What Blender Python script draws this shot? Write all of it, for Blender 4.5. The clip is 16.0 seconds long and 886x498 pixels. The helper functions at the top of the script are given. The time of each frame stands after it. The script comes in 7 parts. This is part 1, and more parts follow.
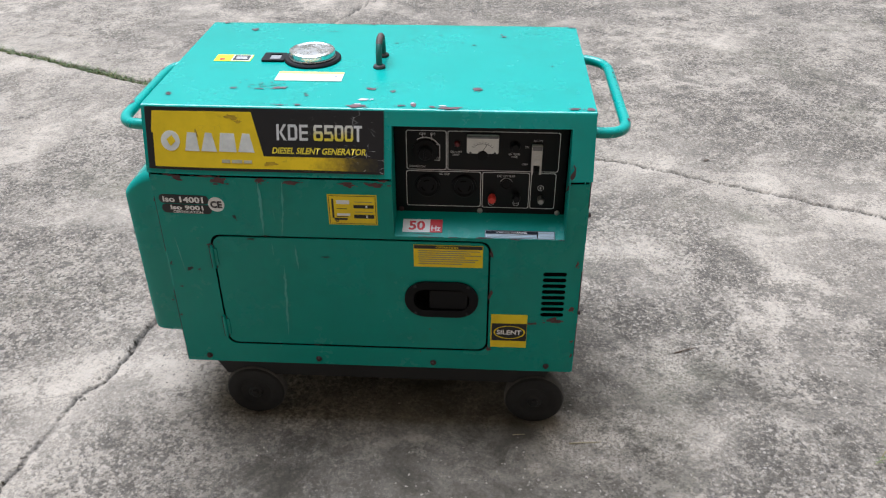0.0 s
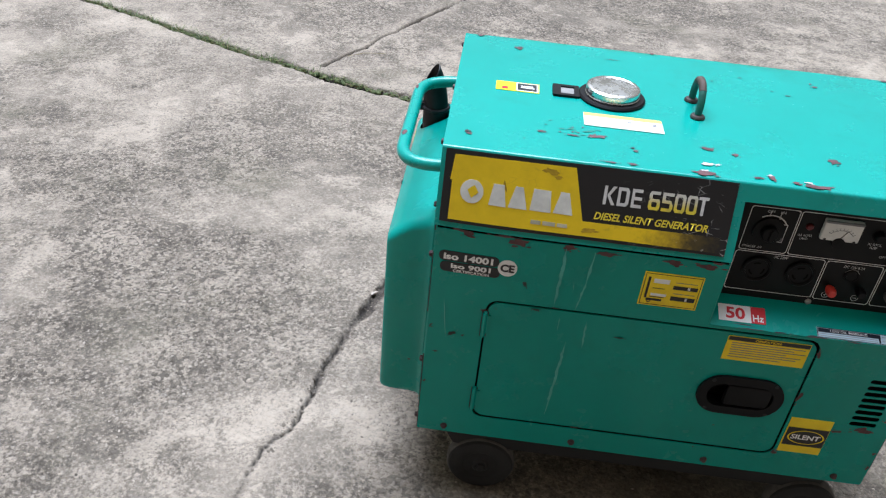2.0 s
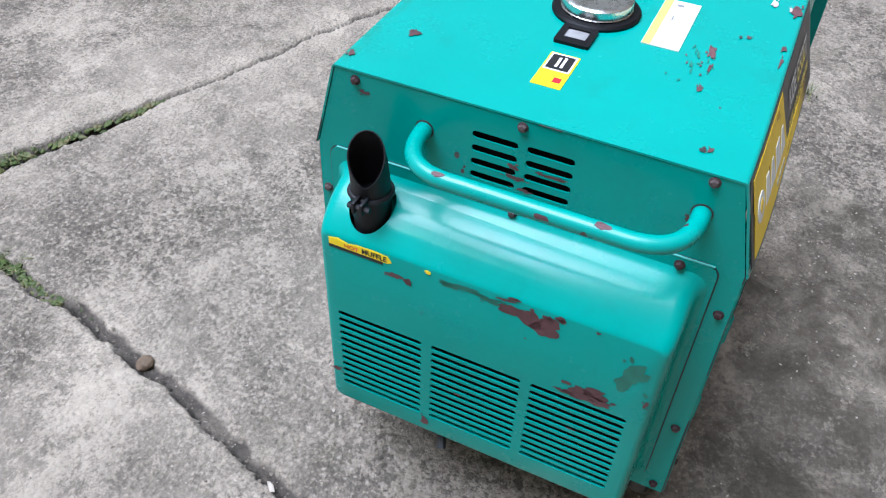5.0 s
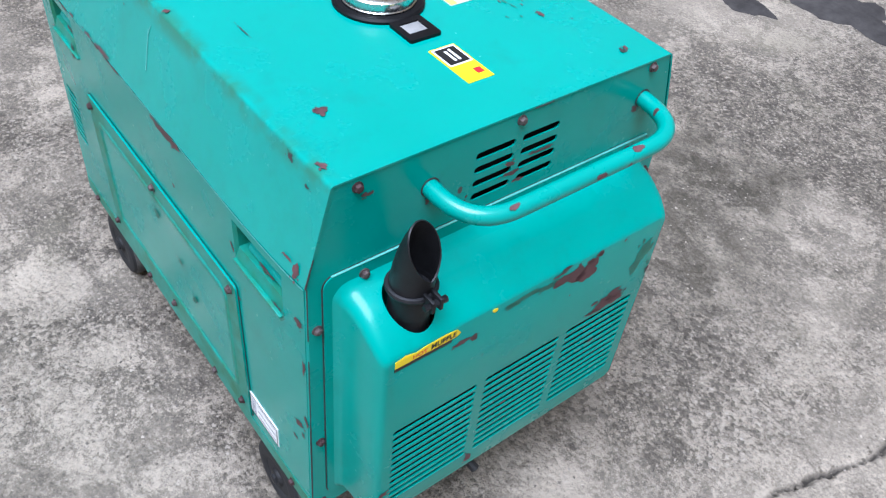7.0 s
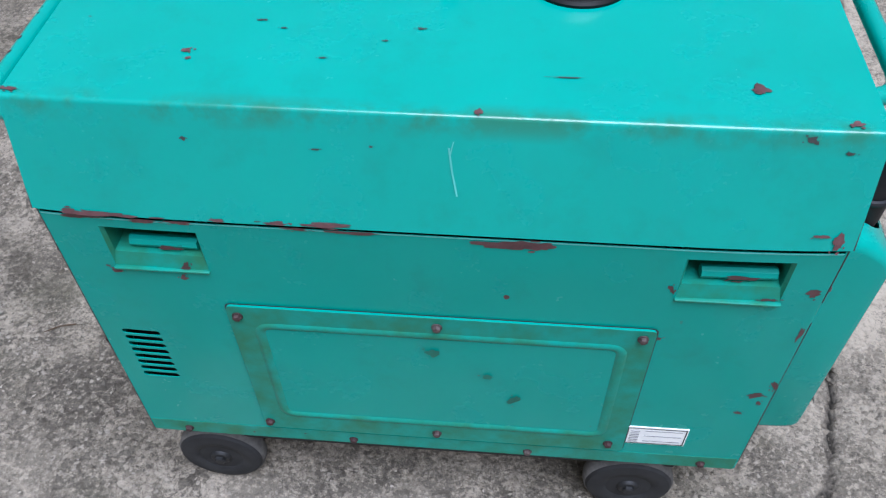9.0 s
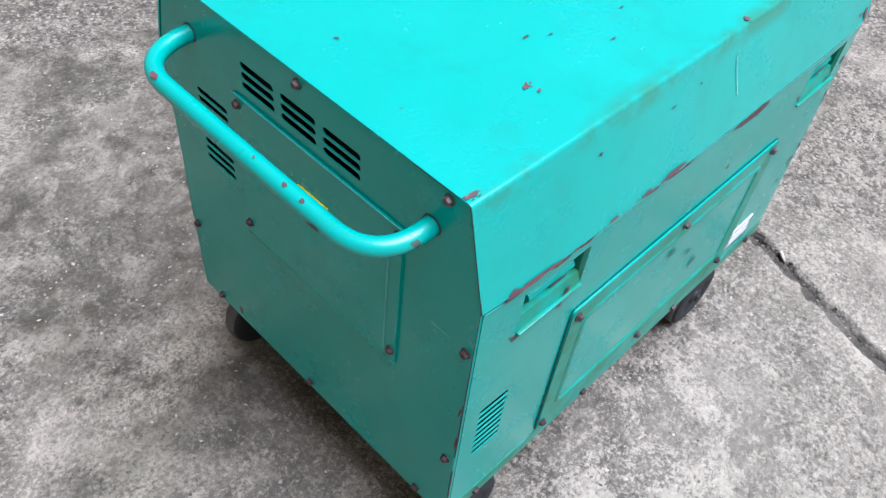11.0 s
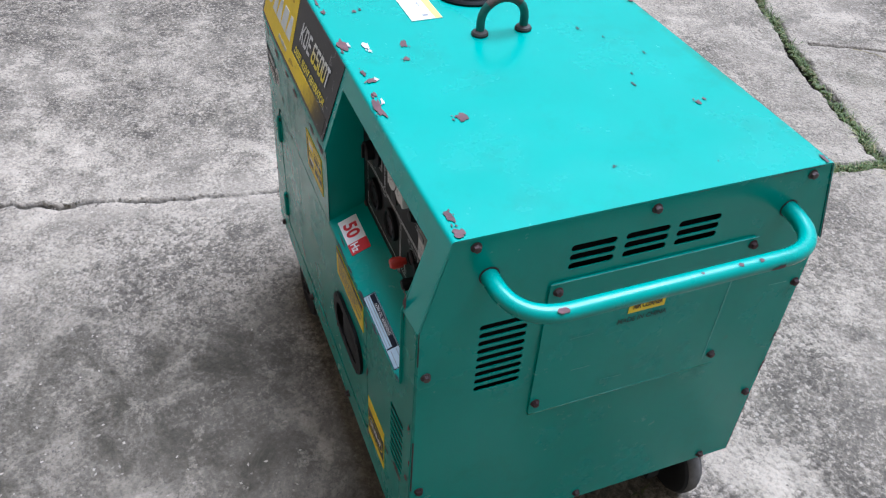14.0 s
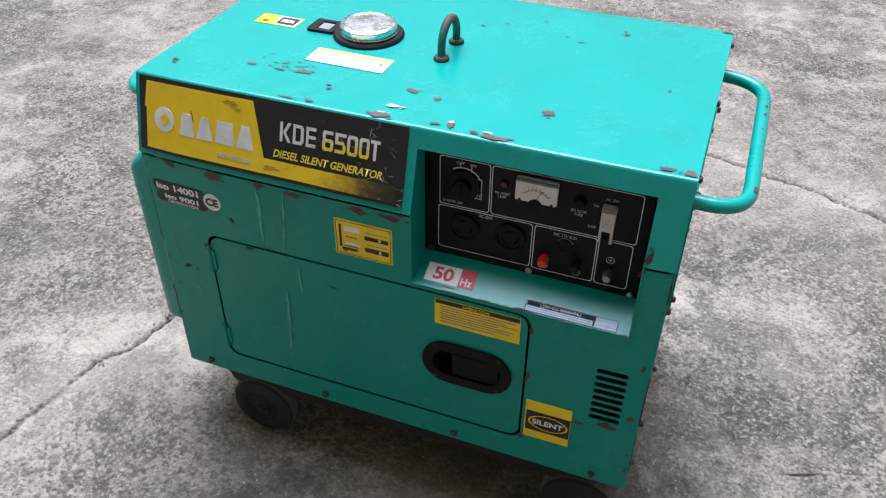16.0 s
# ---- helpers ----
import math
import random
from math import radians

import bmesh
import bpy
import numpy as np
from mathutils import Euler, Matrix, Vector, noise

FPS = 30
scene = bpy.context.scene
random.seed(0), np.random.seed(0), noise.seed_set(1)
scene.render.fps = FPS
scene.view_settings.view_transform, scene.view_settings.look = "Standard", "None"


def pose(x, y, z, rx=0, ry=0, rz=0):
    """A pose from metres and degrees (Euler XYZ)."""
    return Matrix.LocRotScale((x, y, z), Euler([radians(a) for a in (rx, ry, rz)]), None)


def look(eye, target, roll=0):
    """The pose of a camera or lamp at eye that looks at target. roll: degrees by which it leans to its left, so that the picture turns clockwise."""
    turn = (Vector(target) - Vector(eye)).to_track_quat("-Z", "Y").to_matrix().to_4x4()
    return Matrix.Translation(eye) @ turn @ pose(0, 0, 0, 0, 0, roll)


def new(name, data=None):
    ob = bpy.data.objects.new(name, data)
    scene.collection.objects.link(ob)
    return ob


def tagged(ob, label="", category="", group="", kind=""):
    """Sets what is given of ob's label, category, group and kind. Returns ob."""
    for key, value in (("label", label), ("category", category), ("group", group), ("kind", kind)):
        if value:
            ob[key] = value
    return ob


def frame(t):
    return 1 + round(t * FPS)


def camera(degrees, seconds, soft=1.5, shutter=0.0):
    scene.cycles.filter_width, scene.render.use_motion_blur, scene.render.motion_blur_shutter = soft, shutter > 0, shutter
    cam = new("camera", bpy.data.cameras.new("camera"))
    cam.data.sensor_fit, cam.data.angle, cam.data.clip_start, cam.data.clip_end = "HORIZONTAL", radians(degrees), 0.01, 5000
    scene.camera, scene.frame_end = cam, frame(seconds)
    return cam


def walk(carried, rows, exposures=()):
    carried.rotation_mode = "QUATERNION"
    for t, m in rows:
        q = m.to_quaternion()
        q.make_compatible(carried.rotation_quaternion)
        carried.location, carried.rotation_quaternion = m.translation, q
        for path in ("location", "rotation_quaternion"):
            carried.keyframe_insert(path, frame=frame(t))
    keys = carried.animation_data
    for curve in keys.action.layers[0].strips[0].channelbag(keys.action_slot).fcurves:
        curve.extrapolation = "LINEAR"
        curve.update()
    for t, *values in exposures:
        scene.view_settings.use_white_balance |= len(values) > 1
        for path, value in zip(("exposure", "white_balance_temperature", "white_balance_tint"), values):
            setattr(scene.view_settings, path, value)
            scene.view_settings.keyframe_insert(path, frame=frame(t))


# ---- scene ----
cam = camera(56.6, 16.0, soft=1.2)
PATH = [
    (0, (0.205, -1.498, 1.238), (0.106, 0.178, 0.152), -0.5),
    (0.5, (0.141, -1.504, 1.231), (-0.003, 0.165, 0.139), -0.5),
    (1, (-0.036, -1.509, 1.237), (-0.125, 0.158, 0.135), 1.6),
    (1.5, (-0.171, -1.452, 1.239), (-0.22, 0.198, 0.11), 5.4),
    (2, (-0.325, -1.249, 1.233), (-0.392, 0.387, 0.085), 5.5),
    (2.5, (-0.44, -1.098, 1.214), (-0.315, 0.525, 0.052), 5.5),
    (3, (-0.62, -0.973, 1.217), (-0.144, 0.564, 0.028), 5.5),
    (3.2, (-0.667, -0.925, 1.199), (-0.12, 0.579, 0.0), 5.1),
    (5.3, (-1.067, -0.063, 1.159), (0.319, 0.231, -0.252), 3.1),
    (5.5, (-1.076, 0.035, 1.149), (0.33, 0.136, -0.269), 3.7),
    (6, (-1.114, 0.281, 1.149), (0.248, 0.024, -0.293), 4.0),
    (6.5, (-1.012, 0.406, 1.147), (0.258, -0.186, -0.281), 5.4),
    (7, (-0.846, 0.505, 1.155), (0.216, -0.459, -0.239), 7.1),
    (7.5, (-0.687, 0.715, 1.174), (0.108, -0.499, -0.202), 4.9),
    (8, (-0.52, 0.785, 1.167), (0.119, -0.5, -0.226), -1.4),
    (8.5, (-0.278, 0.769, 1.158), (0.189, -0.533, -0.287), -3.6),
    (8.7, (-0.191, 0.772, 1.146), (0.146, -0.535, -0.329), -2.8),
    (10.8, (0.692, 0.541, 1.131), (-0.266, -0.377, -0.366), 7.8),
    (11, (0.756, 0.501, 1.144), (-0.282, -0.354, -0.336), 7.5),
    (11.5, (0.839, 0.317, 1.114), (-0.289, -0.427, -0.361), 5.1),
    (12, (0.903, 0.127, 1.128), (-0.375, -0.34, -0.338), 4.5),
    (12.5, (1.032, -0.025, 1.146), (-0.397, -0.007, -0.253), 4.4),
    (13, (1.082, -0.118, 1.17), (-0.363, 0.101, -0.194), 3.9),
    (13.5, (1.011, -0.303, 1.163), (-0.455, 0.002, -0.162), 2.1),
    (14, (0.921, -0.462, 1.176), (-0.481, 0.134, -0.119), 3.4),
    (14.5, (0.87, -0.703, 1.199), (-0.414, 0.199, -0.04), 4.3),
    (15, (0.74, -0.813, 1.19), (-0.4, 0.306, -0.014), 2.3),
    (15.5, (0.567, -0.89, 1.196), (-0.312, 0.418, -0.036), 0.2),
    (16, (0.39, -1.065, 1.202), (-0.161, 0.413, -0.028), 0.3),
]
LIGHTNESS = [(0.0, 0.51, 6400, 11.5), (2.0, 0.49, 6380, 11.5), (3.2, 0.45, 6350, 12), (5.3, 0.45, 6100, 13), (6.5, 0.51, 6100, 13), (8.0, 0.22, 6130, 13), (8.7, 0.15, 6150, 13), (10.8, 0.73, 6150, 13), (11.5, 0.78, 6100, 13), (12.0, 0.7, 6080, 13), (12.5, 0.37, 6050, 13), (13.5, 0.33, 6000, 12.5), (14.0, 0.48, 6020, 13), (14.5, 0.5, 6050, 13), (16.0, 0.55, 6280, 13)]
walk(cam, [(t, look(eye, target, roll)) for t, eye, target, roll in PATH], LIGHTNESS)

# ---------------------------------------------------------------- sky and light
SUN_ELEVATION, SUN_AZIMUTH = radians(71.0), radians(-28)      # azimuth from +y towards +x

world = bpy.data.worlds.new("overcast_sky")
scene.world = world
world.use_nodes = True
wt = world.node_tree
sky = wt.nodes.new("ShaderNodeTexSky")
sky.sky_type, sky.sun_disc = "NISHITA", False
sky.sun_elevation, sky.sun_rotation = SUN_ELEVATION, SUN_AZIMUTH
sky.air_density, sky.dust_density, sky.ozone_density = 1.0, 6.0, 0.6
grey = wt.nodes.new("ShaderNodeHueSaturation")
grey.inputs["Saturation"].default_value = 0.3
wt.links.new(sky.outputs[0], grey.inputs["Color"])
warm = wt.nodes.new("ShaderNodeMix")
warm.data_type, warm.blend_type = "RGBA", "MULTIPLY"
warm.inputs[0].default_value, warm.inputs[7].default_value = 1.0, (1.0, 1.0, 0.88, 1.0)
wt.links.new(grey.outputs[0], warm.inputs[6])
wt.links.new(warm.outputs[2], wt.nodes["Background"].inputs["Color"])
wt.nodes["Background"].inputs["Strength"].default_value = 0.063

sun = new("sun", bpy.data.lights.new("sun", "SUN"))
sun.data.energy, sun.data.angle, sun.data.color = 4.8, radians(43), (0.865, 0.98, 1.23)
sun_from = Vector((math.sin(SUN_AZIMUTH) * math.cos(SUN_ELEVATION), math.cos(SUN_AZIMUTH) * math.cos(SUN_ELEVATION), math.sin(SUN_ELEVATION)))
sun.matrix_world = look(sun_from * 20, (0, 0, 0))


# ---------------------------------------------------------------- materials
class Nodes:
    """A short way to write a node material."""

    def __init__(self, name, rough=0.5, metal=0.0, spec=0.5):
        self.mat = bpy.data.materials.new(name)
        self.mat.use_nodes = True
        self.t = self.mat.node_tree
        self.bsdf = self.t.nodes["Principled BSDF"]
        self.bsdf.inputs["Roughness"].default_value = rough
        self.bsdf.inputs["Metallic"].default_value = metal
        self.bsdf.inputs["Specular IOR Level"].default_value = spec
        self.co = self.t.nodes.new("ShaderNodeTexCoord").outputs["Object"]

    def put(self, node, **values):
        n = self.t.nodes.new(node)
        for key, value in values.items():
            n.inputs[key].default_value = value
        return n

    def link(self, a, b):
        self.t.links.new(a, b)
        return self

    def set(self, key, socket):
        return self.link(socket, self.bsdf.inputs[key])

    def stretched(self, x, y, z):
        m = self.put("ShaderNodeMapping")
        m.inputs["Scale"].default_value = (x, y, z)
        self.link(self.co, m.inputs["Vector"])
        return m.outputs[0]

    def noise(self, scale, detail=4.0, rough=0.55, co=None, warp=0.0):
        n = self.put("ShaderNodeTexNoise", Scale=scale, Detail=detail, Roughness=rough, Distortion=warp)
        self.link(co or self.co, n.inputs["Vector"])
        return n.outputs["Fac"]

    def cells(self, scale, feature="F1", co=None, randomness=1.0):
        n = self.put("ShaderNodeTexVoronoi", Scale=scale, Randomness=randomness)
        n.feature = feature
        self.link(co or self.co, n.inputs["Vector"])
        return n

    def ramp(self, fac, *stops):
        """stops: (position, grey or colour)."""
        r = self.put("ShaderNodeValToRGB")
        e = r.color_ramp.elements
        while len(e) < len(stops):
            e.new(0.5)
        for spot, (p, c) in zip(e, stops):
            spot.position = p
            spot.color = (c, c, c, 1) if isinstance(c, (int, float)) else (*c, 1)
        self.link(fac, r.inputs["Fac"])
        return r.outputs["Color"]

    def mix(self, fac, a, b, blend="MIX"):
        n = self.t.nodes.new("ShaderNodeMix")
        n.data_type, n.blend_type = "RGBA", blend
        for key, value in ((0, fac), (6, a), (7, b)):
            if isinstance(value, bpy.types.NodeSocket):
                self.link(value, n.inputs[key])
            elif key == 0:
                n.inputs[0].default_value = value
            else:
                n.inputs[key].default_value = (*value, 1)
        return n.outputs[2]

    def math(self, op, a, b=0.0):
        n = self.t.nodes.new("ShaderNodeMath")
        n.operation = op
        for key, value in ((0, a), (1, b)):
            if isinstance(value, bpy.types.NodeSocket):
                self.link(value, n.inputs[key])
            else:
                n.inputs[key].default_value = value
        return n.outputs[0]

    def bump(self, height, strength, distance, after=None):
        b = self.put("ShaderNodeBump", Strength=strength, Distance=distance)
        self.link(height, b.inputs["Height"])
        if after:
            self.link(after, b.inputs["Normal"])
        self.set("Normal", b.outputs[0])
        return b.outputs[0]

    def island(self):
        return self.t.nodes.new("ShaderNodeNewGeometry").outputs["Random Per Island"]

    def object_random(self):
        return self.t.nodes.new("ShaderNodeObjectInfo").outputs["Random"]


TEAL, TEAL_WORN, RUST = (0.0, 0.282, 0.232), (0.0, 0.330, 0.276), (0.085, 0.034, 0.036)


def paint_material(name, rough=0.23, mossy=False, chips=0.765, edge=None, spec=0.29):
    n = Nodes(name, spec=spec)
    fade = n.noise(5.0, 5.0, 0.6)
    runs = n.noise(9.0, 4.0, 0.6, n.stretched(6.0, 6.0, 0.5))
    colour = n.mix(n.ramp(fade, (0.35, 0.0), (0.7, 0.55)), TEAL, TEAL_WORN)
    colour = n.mix(n.ramp(runs, (0.50, 0.0), (0.76, 0.36)), colour, (0.004, 0.28, 0.235))
    grime = n.noise(14.0, 6.0, 0.7)
    colour = n.mix(n.ramp(grime, (0.54, 0.0), (0.80, 0.36)), colour, (0.006, 0.17, 0.13))
    if mossy:
        moss = n.noise(22.0, 6.0, 0.65)
        colour = n.mix(n.ramp(moss, (0.34, 0.1), (0.68, 0.9)), colour, (0.022, 0.15, 0.07))
    if edge:
        # olive growth that has crept along one folded edge
        split = n.put("ShaderNodeSeparateXYZ")
        n.link(n.co, split.inputs[0])
        away = n.math("ABSOLUTE", n.math("SUBTRACT", split.outputs[1], edge))
        away = n.math("ADD", away, n.math("MULTIPLY", n.math("SUBTRACT", 0.690, split.outputs[2]), 0.8))
        near = n.ramp(n.math("MULTIPLY", away, 22.0), (0.05, 1.0), (0.46, 0.0))
        patchy = n.ramp(n.noise(10.0, 7.0, 0.66), (0.47, 0.0), (0.58, 0.85))
        colour = n.mix(n.math("MULTIPLY", near, patchy), colour, (0.024, 0.15, 0.085))
    specks = n.noise(38.0, 2.0, 0.5)
    patch = n.noise(4.0, 2.0, 0.5)
    chipped = n.math("MULTIPLY", n.ramp(specks, (chips, 0.0), (chips + 0.012, 1.0)), n.ramp(patch, (0.45, 0.0), (0.55, 1.0)))
    colour = n.mix(chipped, colour, RUST)
    n.set("Base Color", colour)
    smear = n.noise(11.0, 5.0, 0.65)
    n.set("Roughness", n.math("ADD", n.math("MULTIPLY", smear, 0.30), rough - 0.13))
    n.bump(n.noise(4.0, 2.0, 0.4), 0.4, 0.014)
    return n.mat


def plain_material(name, colour, rough=0.5, metal=0.0, vary=0.25, scale=60.0, spec=0.5, bump=0.0):
    n = Nodes(name, rough, metal, spec)
    dark = tuple(c * (1 - vary) for c in colour)
    light = tuple(min(1.0, c * (1 + vary * 0.6)) for c in colour)
    broad = n.noise(scale * 0.15, 3.0)
    fine = n.noise(scale, 5.0, 0.65)
    both = n.math("ADD", n.math("MULTIPLY", broad, 0.5), n.math("MULTIPLY", fine, 0.5))
    n.set("Base Color", n.ramp(both, (0.36, dark), (0.64, light)))
    n.set("Roughness", n.math("ADD", n.math("MULTIPLY", fine, 0.25), rough - 0.12))
    if bump:
        n.bump(fine, 0.5, bump)
    return n.mat


def scuffed_print(name, colour, rub=(0.6, 0.6, 0.58), rough=0.45, start=0.1, end=0.1, amount=1.0):
    """Printed film, with thin scuffs that grow between x = start and x = end."""
    n = Nodes(name, rough)
    tint = n.mix(n.ramp(n.noise(30.0, 5.0, 0.65), (0.35, 0.0), (0.75, 0.35)), colour, tuple(c * 0.55 for c in colour))
    line = n.cells(52.0, "DISTANCE_TO_EDGE", n.stretched(1.0, 1.0, 1.6)).outputs["Distance"]
    thin = n.ramp(line, (0.0, 1.0), (0.035, 0.0))
    some = n.ramp(n.noise(34.0, 3.0, 0.6), (0.52, 0.0), (0.6, 1.0))
    split = n.put("ShaderNodeSeparateXYZ")
    n.link(n.co, split.inputs[0])
    reach = n.put("ShaderNodeMapRange")
    reach.inputs["From Min"].default_value, reach.inputs["From Max"].default_value = start, end
    n.link(split.outputs[0], reach.inputs["Value"])
    scuff = n.math("MULTIPLY", n.math("MULTIPLY", n.math("MULTIPLY", thin, some), reach.outputs[0]), amount)
    n.set("Base Color", n.mix(scuff, tint, rub))
    n.bump(n.noise(90.0, 3.0), 0.15, 0.001)
    return n.mat


TEAL_PAINT = paint_material("teal_paint")
# specular raised on the hood alone, to add sheen the dim sky lacks
TEAL_HOOD = paint_material("teal_hood_paint", edge=0.226, spec=0.50)
TEAL_MOSSY = paint_material("teal_paint_mossy", 0.36, True)
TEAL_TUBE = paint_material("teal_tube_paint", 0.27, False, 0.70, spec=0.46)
TEAL_CLEAN = paint_material("teal_paint_sheltered", 0.36, False, 0.9)
RUSTY = plain_material("rusty_primer", (0.108, 0.047, 0.050), 0.6, 0.0, 0.45, 160.0, 0.45, 0.0008)
BARE = plain_material("bare_chipped_paint", (0.50, 0.44, 0.44), 0.6, 0.0, 0.25, 200.0)
DARK_CHIP = plain_material("dark_chip", (0.035, 0.035, 0.033), 0.75, 0.0, 0.4, 200.0)
STREAK_AND_GLINT = plain_material("chalky_streak", (0.09, 0.44, 0.39), 0.55, 0.0, 0.2, 90.0)
MOSS_STAIN = plain_material("olive_stain", (0.014, 0.17, 0.12), 0.55, 0.0, 0.4, 70.0)
BLACK_STEEL = plain_material("black_steel", (0.013, 0.013, 0.014), 0.6, 0.0, 0.4, 60.0)
SOOT = plain_material("sooty_steel", (0.016, 0.016, 0.018), 0.5, 0.3, 0.5, 70.0, 0.4, 0.001)
SLOT_BLACK = plain_material("slot_black", (0.004, 0.004, 0.004), 0.95, 0.0, 0.3, 40.0, 0.1)
RUBBER = plain_material("dusty_rubber", (0.024, 0.024, 0.025), 0.75, 0.0, 0.45, 90.0, 0.35, 0.0008)
TREAD_DUST = plain_material("dusty_tread", (0.125, 0.118, 0.110), 0.9, 0.0, 0.5, 70.0, 0.3, 0.0008)
BLACK_PLASTIC = plain_material("black_plastic", (0.005, 0.005, 0.006), 0.5, 0.0, 0.35, 120.0, 0.2)
PANEL_BLACK = plain_material("panel_black", (0.004, 0.0045, 0.0055), 0.6, 0.0, 0.4, 50.0, 0.3)
PANEL_INK = plain_material("panel_white_print", (0.85, 0.86, 0.86), 0.55, 0.0, 0.3, 200.0)
PANEL_GREY_INK = plain_material("panel_grey_print", (0.62, 0.62, 0.63), 0.55, 0.0, 0.3, 200.0)
METER_FACE = plain_material("meter_face", (0.74, 0.74, 0.72), 0.5, 0.0, 0.12, 80.0)
BREAKER_GREY = plain_material("breaker_plastic", (0.62, 0.60, 0.58), 0.5, 0.0, 0.15, 60.0)
RED_PLASTIC = plain_material("red_plastic", (0.68, 0.05, 0.035), 0.42, 0.0, 0.3, 90.0)
RED_DULL = plain_material("red_lens", (0.11, 0.006, 0.008), 0.3, 0.0, 0.3, 90.0)
STEEL = plain_material("zinc_steel", (0.42, 0.41, 0.39), 0.38, 0.9, 0.3, 120.0)
YELLOW = plain_material("yellow_film", (0.97, 0.71, 0.010), 0.45, 0.0, 0.14, 40.0)
BANNER_YELLOW = scuffed_print("banner_yellow", (0.80, 0.56, 0.008), (0.30, 0.20, 0.03), 0.5, -0.5, 0.05, 0.6)
BANNER_BLACK = scuffed_print("banner_black", (0.012, 0.012, 0.014), (0.5, 0.5, 0.49), 0.4, -0.13, 0.02, 1.0)


def fading_yellow():
    """Yellow film rubbed down to brown and black towards one end."""
    n = Nodes("banner_fading_yellow", 0.5)
    split = n.put("ShaderNodeSeparateXYZ")
    n.link(n.co, split.inputs[0])
    reach = n.put("ShaderNodeMapRange")
    reach.inputs["From Min"].default_value, reach.inputs["From Max"].default_value = -0.085, 0.03
    n.link(split.outputs[0], reach.inputs["Value"])
    rubbed = n.math("ADD", reach.outputs[0], n.math("MULTIPLY", n.math("SUBTRACT", n.noise(40.0, 5.0, 0.7), 0.5), 0.9))
    colour = n.ramp(rubbed, (0.0, (0.78, 0.54, 0.008)), (0.35, (0.30, 0.20, 0.012)), (0.6, (0.07, 0.05, 0.012)), (0.85, (0.012, 0.012, 0.012)))
    flake = n.math("MULTIPLY", n.ramp(n.noise(75.0, 5.0, 0.7), (0.62, 0.0), (0.68, 0.8)), reach.outputs[0])
    n.set("Base Color", n.mix(flake, colour, (0.5, 0.47, 0.40)))
    return n.mat


BANNER_FADING = fading_yellow()
SILVER_INK = plain_material("silver_print", (0.66, 0.67, 0.62), 0.5, 0.0, 0.22, 60.0)
PALE_INK = plain_material("pale_print", (0.50, 0.47, 0.33), 0.5, 0.0, 0.25, 90.0)
WHITE_INK = plain_material("white_print", (0.66, 0.66, 0.64), 0.5, 0.0, 0.22, 60.0)
SMUDGE = plain_material("brown_smudge", (0.42, 0.27, 0.012), 0.55, 0.0, 0.4, 120.0)


def faded_gold():
    """Figures printed white above and running to yellow below."""
    n = Nodes("figures_white_to_yellow", 0.5)
    split = n.put("ShaderNodeSeparateXYZ")
    n.link(n.co, split.inputs[0])
    reach = n.put("ShaderNodeMapRange")
    reach.inputs["From Min"].default_value, reach.inputs["From Max"].default_value = 0.645, 0.659
    n.link(split.outputs[2], reach.inputs["Value"])
    tone = n.mix(reach.outputs[0], (0.74, 0.60, 0.05), (0.66, 0.66, 0.60))
    n.set("Base Color", n.mix(n.ramp(n.noise(90.0, 4.0), (0.5, 0.0), (0.7, 0.4)), tone, (0.30, 0.26, 0.12)))
    return n.mat


FADED_GOLD = faded_gold()
GOLD_INK = plain_material("yellow_print", (0.82, 0.66, 0.05), 0.5, 0.0, 0.25, 60.0)
STICKER_BLACK = plain_material("sticker_black", (0.012, 0.012, 0.013), 0.45, 0.0, 0.3, 60.0)
STICKER_WHITE = plain_material("sticker_white", (0.88, 0.88, 0.87), 0.5, 0.0, 0.10, 40.0)
STICKER_RED = plain_material("sticker_red", (0.62, 0.02, 0.03), 0.45, 0.0, 0.2, 60.0)
STICKER_BLUE = plain_material("sticker_ice_blue", (0.42, 0.55, 0.62), 0.45, 0.0, 0.15, 60.0)
STICKER_GREY = plain_material("sticker_grey", (0.20, 0.20, 0.21), 0.5, 0.0, 0.25, 60.0)
NAVY = plain_material("navy_print", (0.004, 0.007, 0.016), 0.6, 0.0, 0.2, 60.0, 0.2)
DARK_GREEN_INK = plain_material("faded_dark_lettering", (0.012, 0.055, 0.05), 0.6, 0.0, 0.3, 200.0)
LINING = plain_material("sound_lining", (0.006, 0.006, 0.006), 0.95, 0.0, 0.4, 30.0, 0.1)


def chrome_material():
    n = Nodes("chrome", 0.16, 1.0)
    n.set("Base Color", n.ramp(n.noise(40.0, 5.0, 0.6), (0.3, (0.62, 0.62, 0.61)), (0.7, (0.78, 0.78, 0.77))))
    n.set("Roughness", n.ramp(n.noise(45.0, 5.0, 0.7), (0.35, 0.20), (0.75, 0.42)))
    n.bump(n.noise(18.0, 2.0), 0.05, 0.002)
    return n.mat


def bolt_material():
    n = Nodes("rusty_bolt", 0.7, 0.35)
    tone = n.mix(n.ramp(n.object_random(), (0.25, 0.0), (0.9, 0.7)), (0.062, 0.030, 0.031), (0.13, 0.105, 0.10))
    n.set("Base Color", n.mix(n.ramp(n.noise(260.0, 4.0), (0.4, 0.0), (0.7, 0.8)), tone, (0.035, 0.020, 0.020)))
    n.bump(n.noise(300.0, 4.0), 0.5, 0.001)
    return n.mat


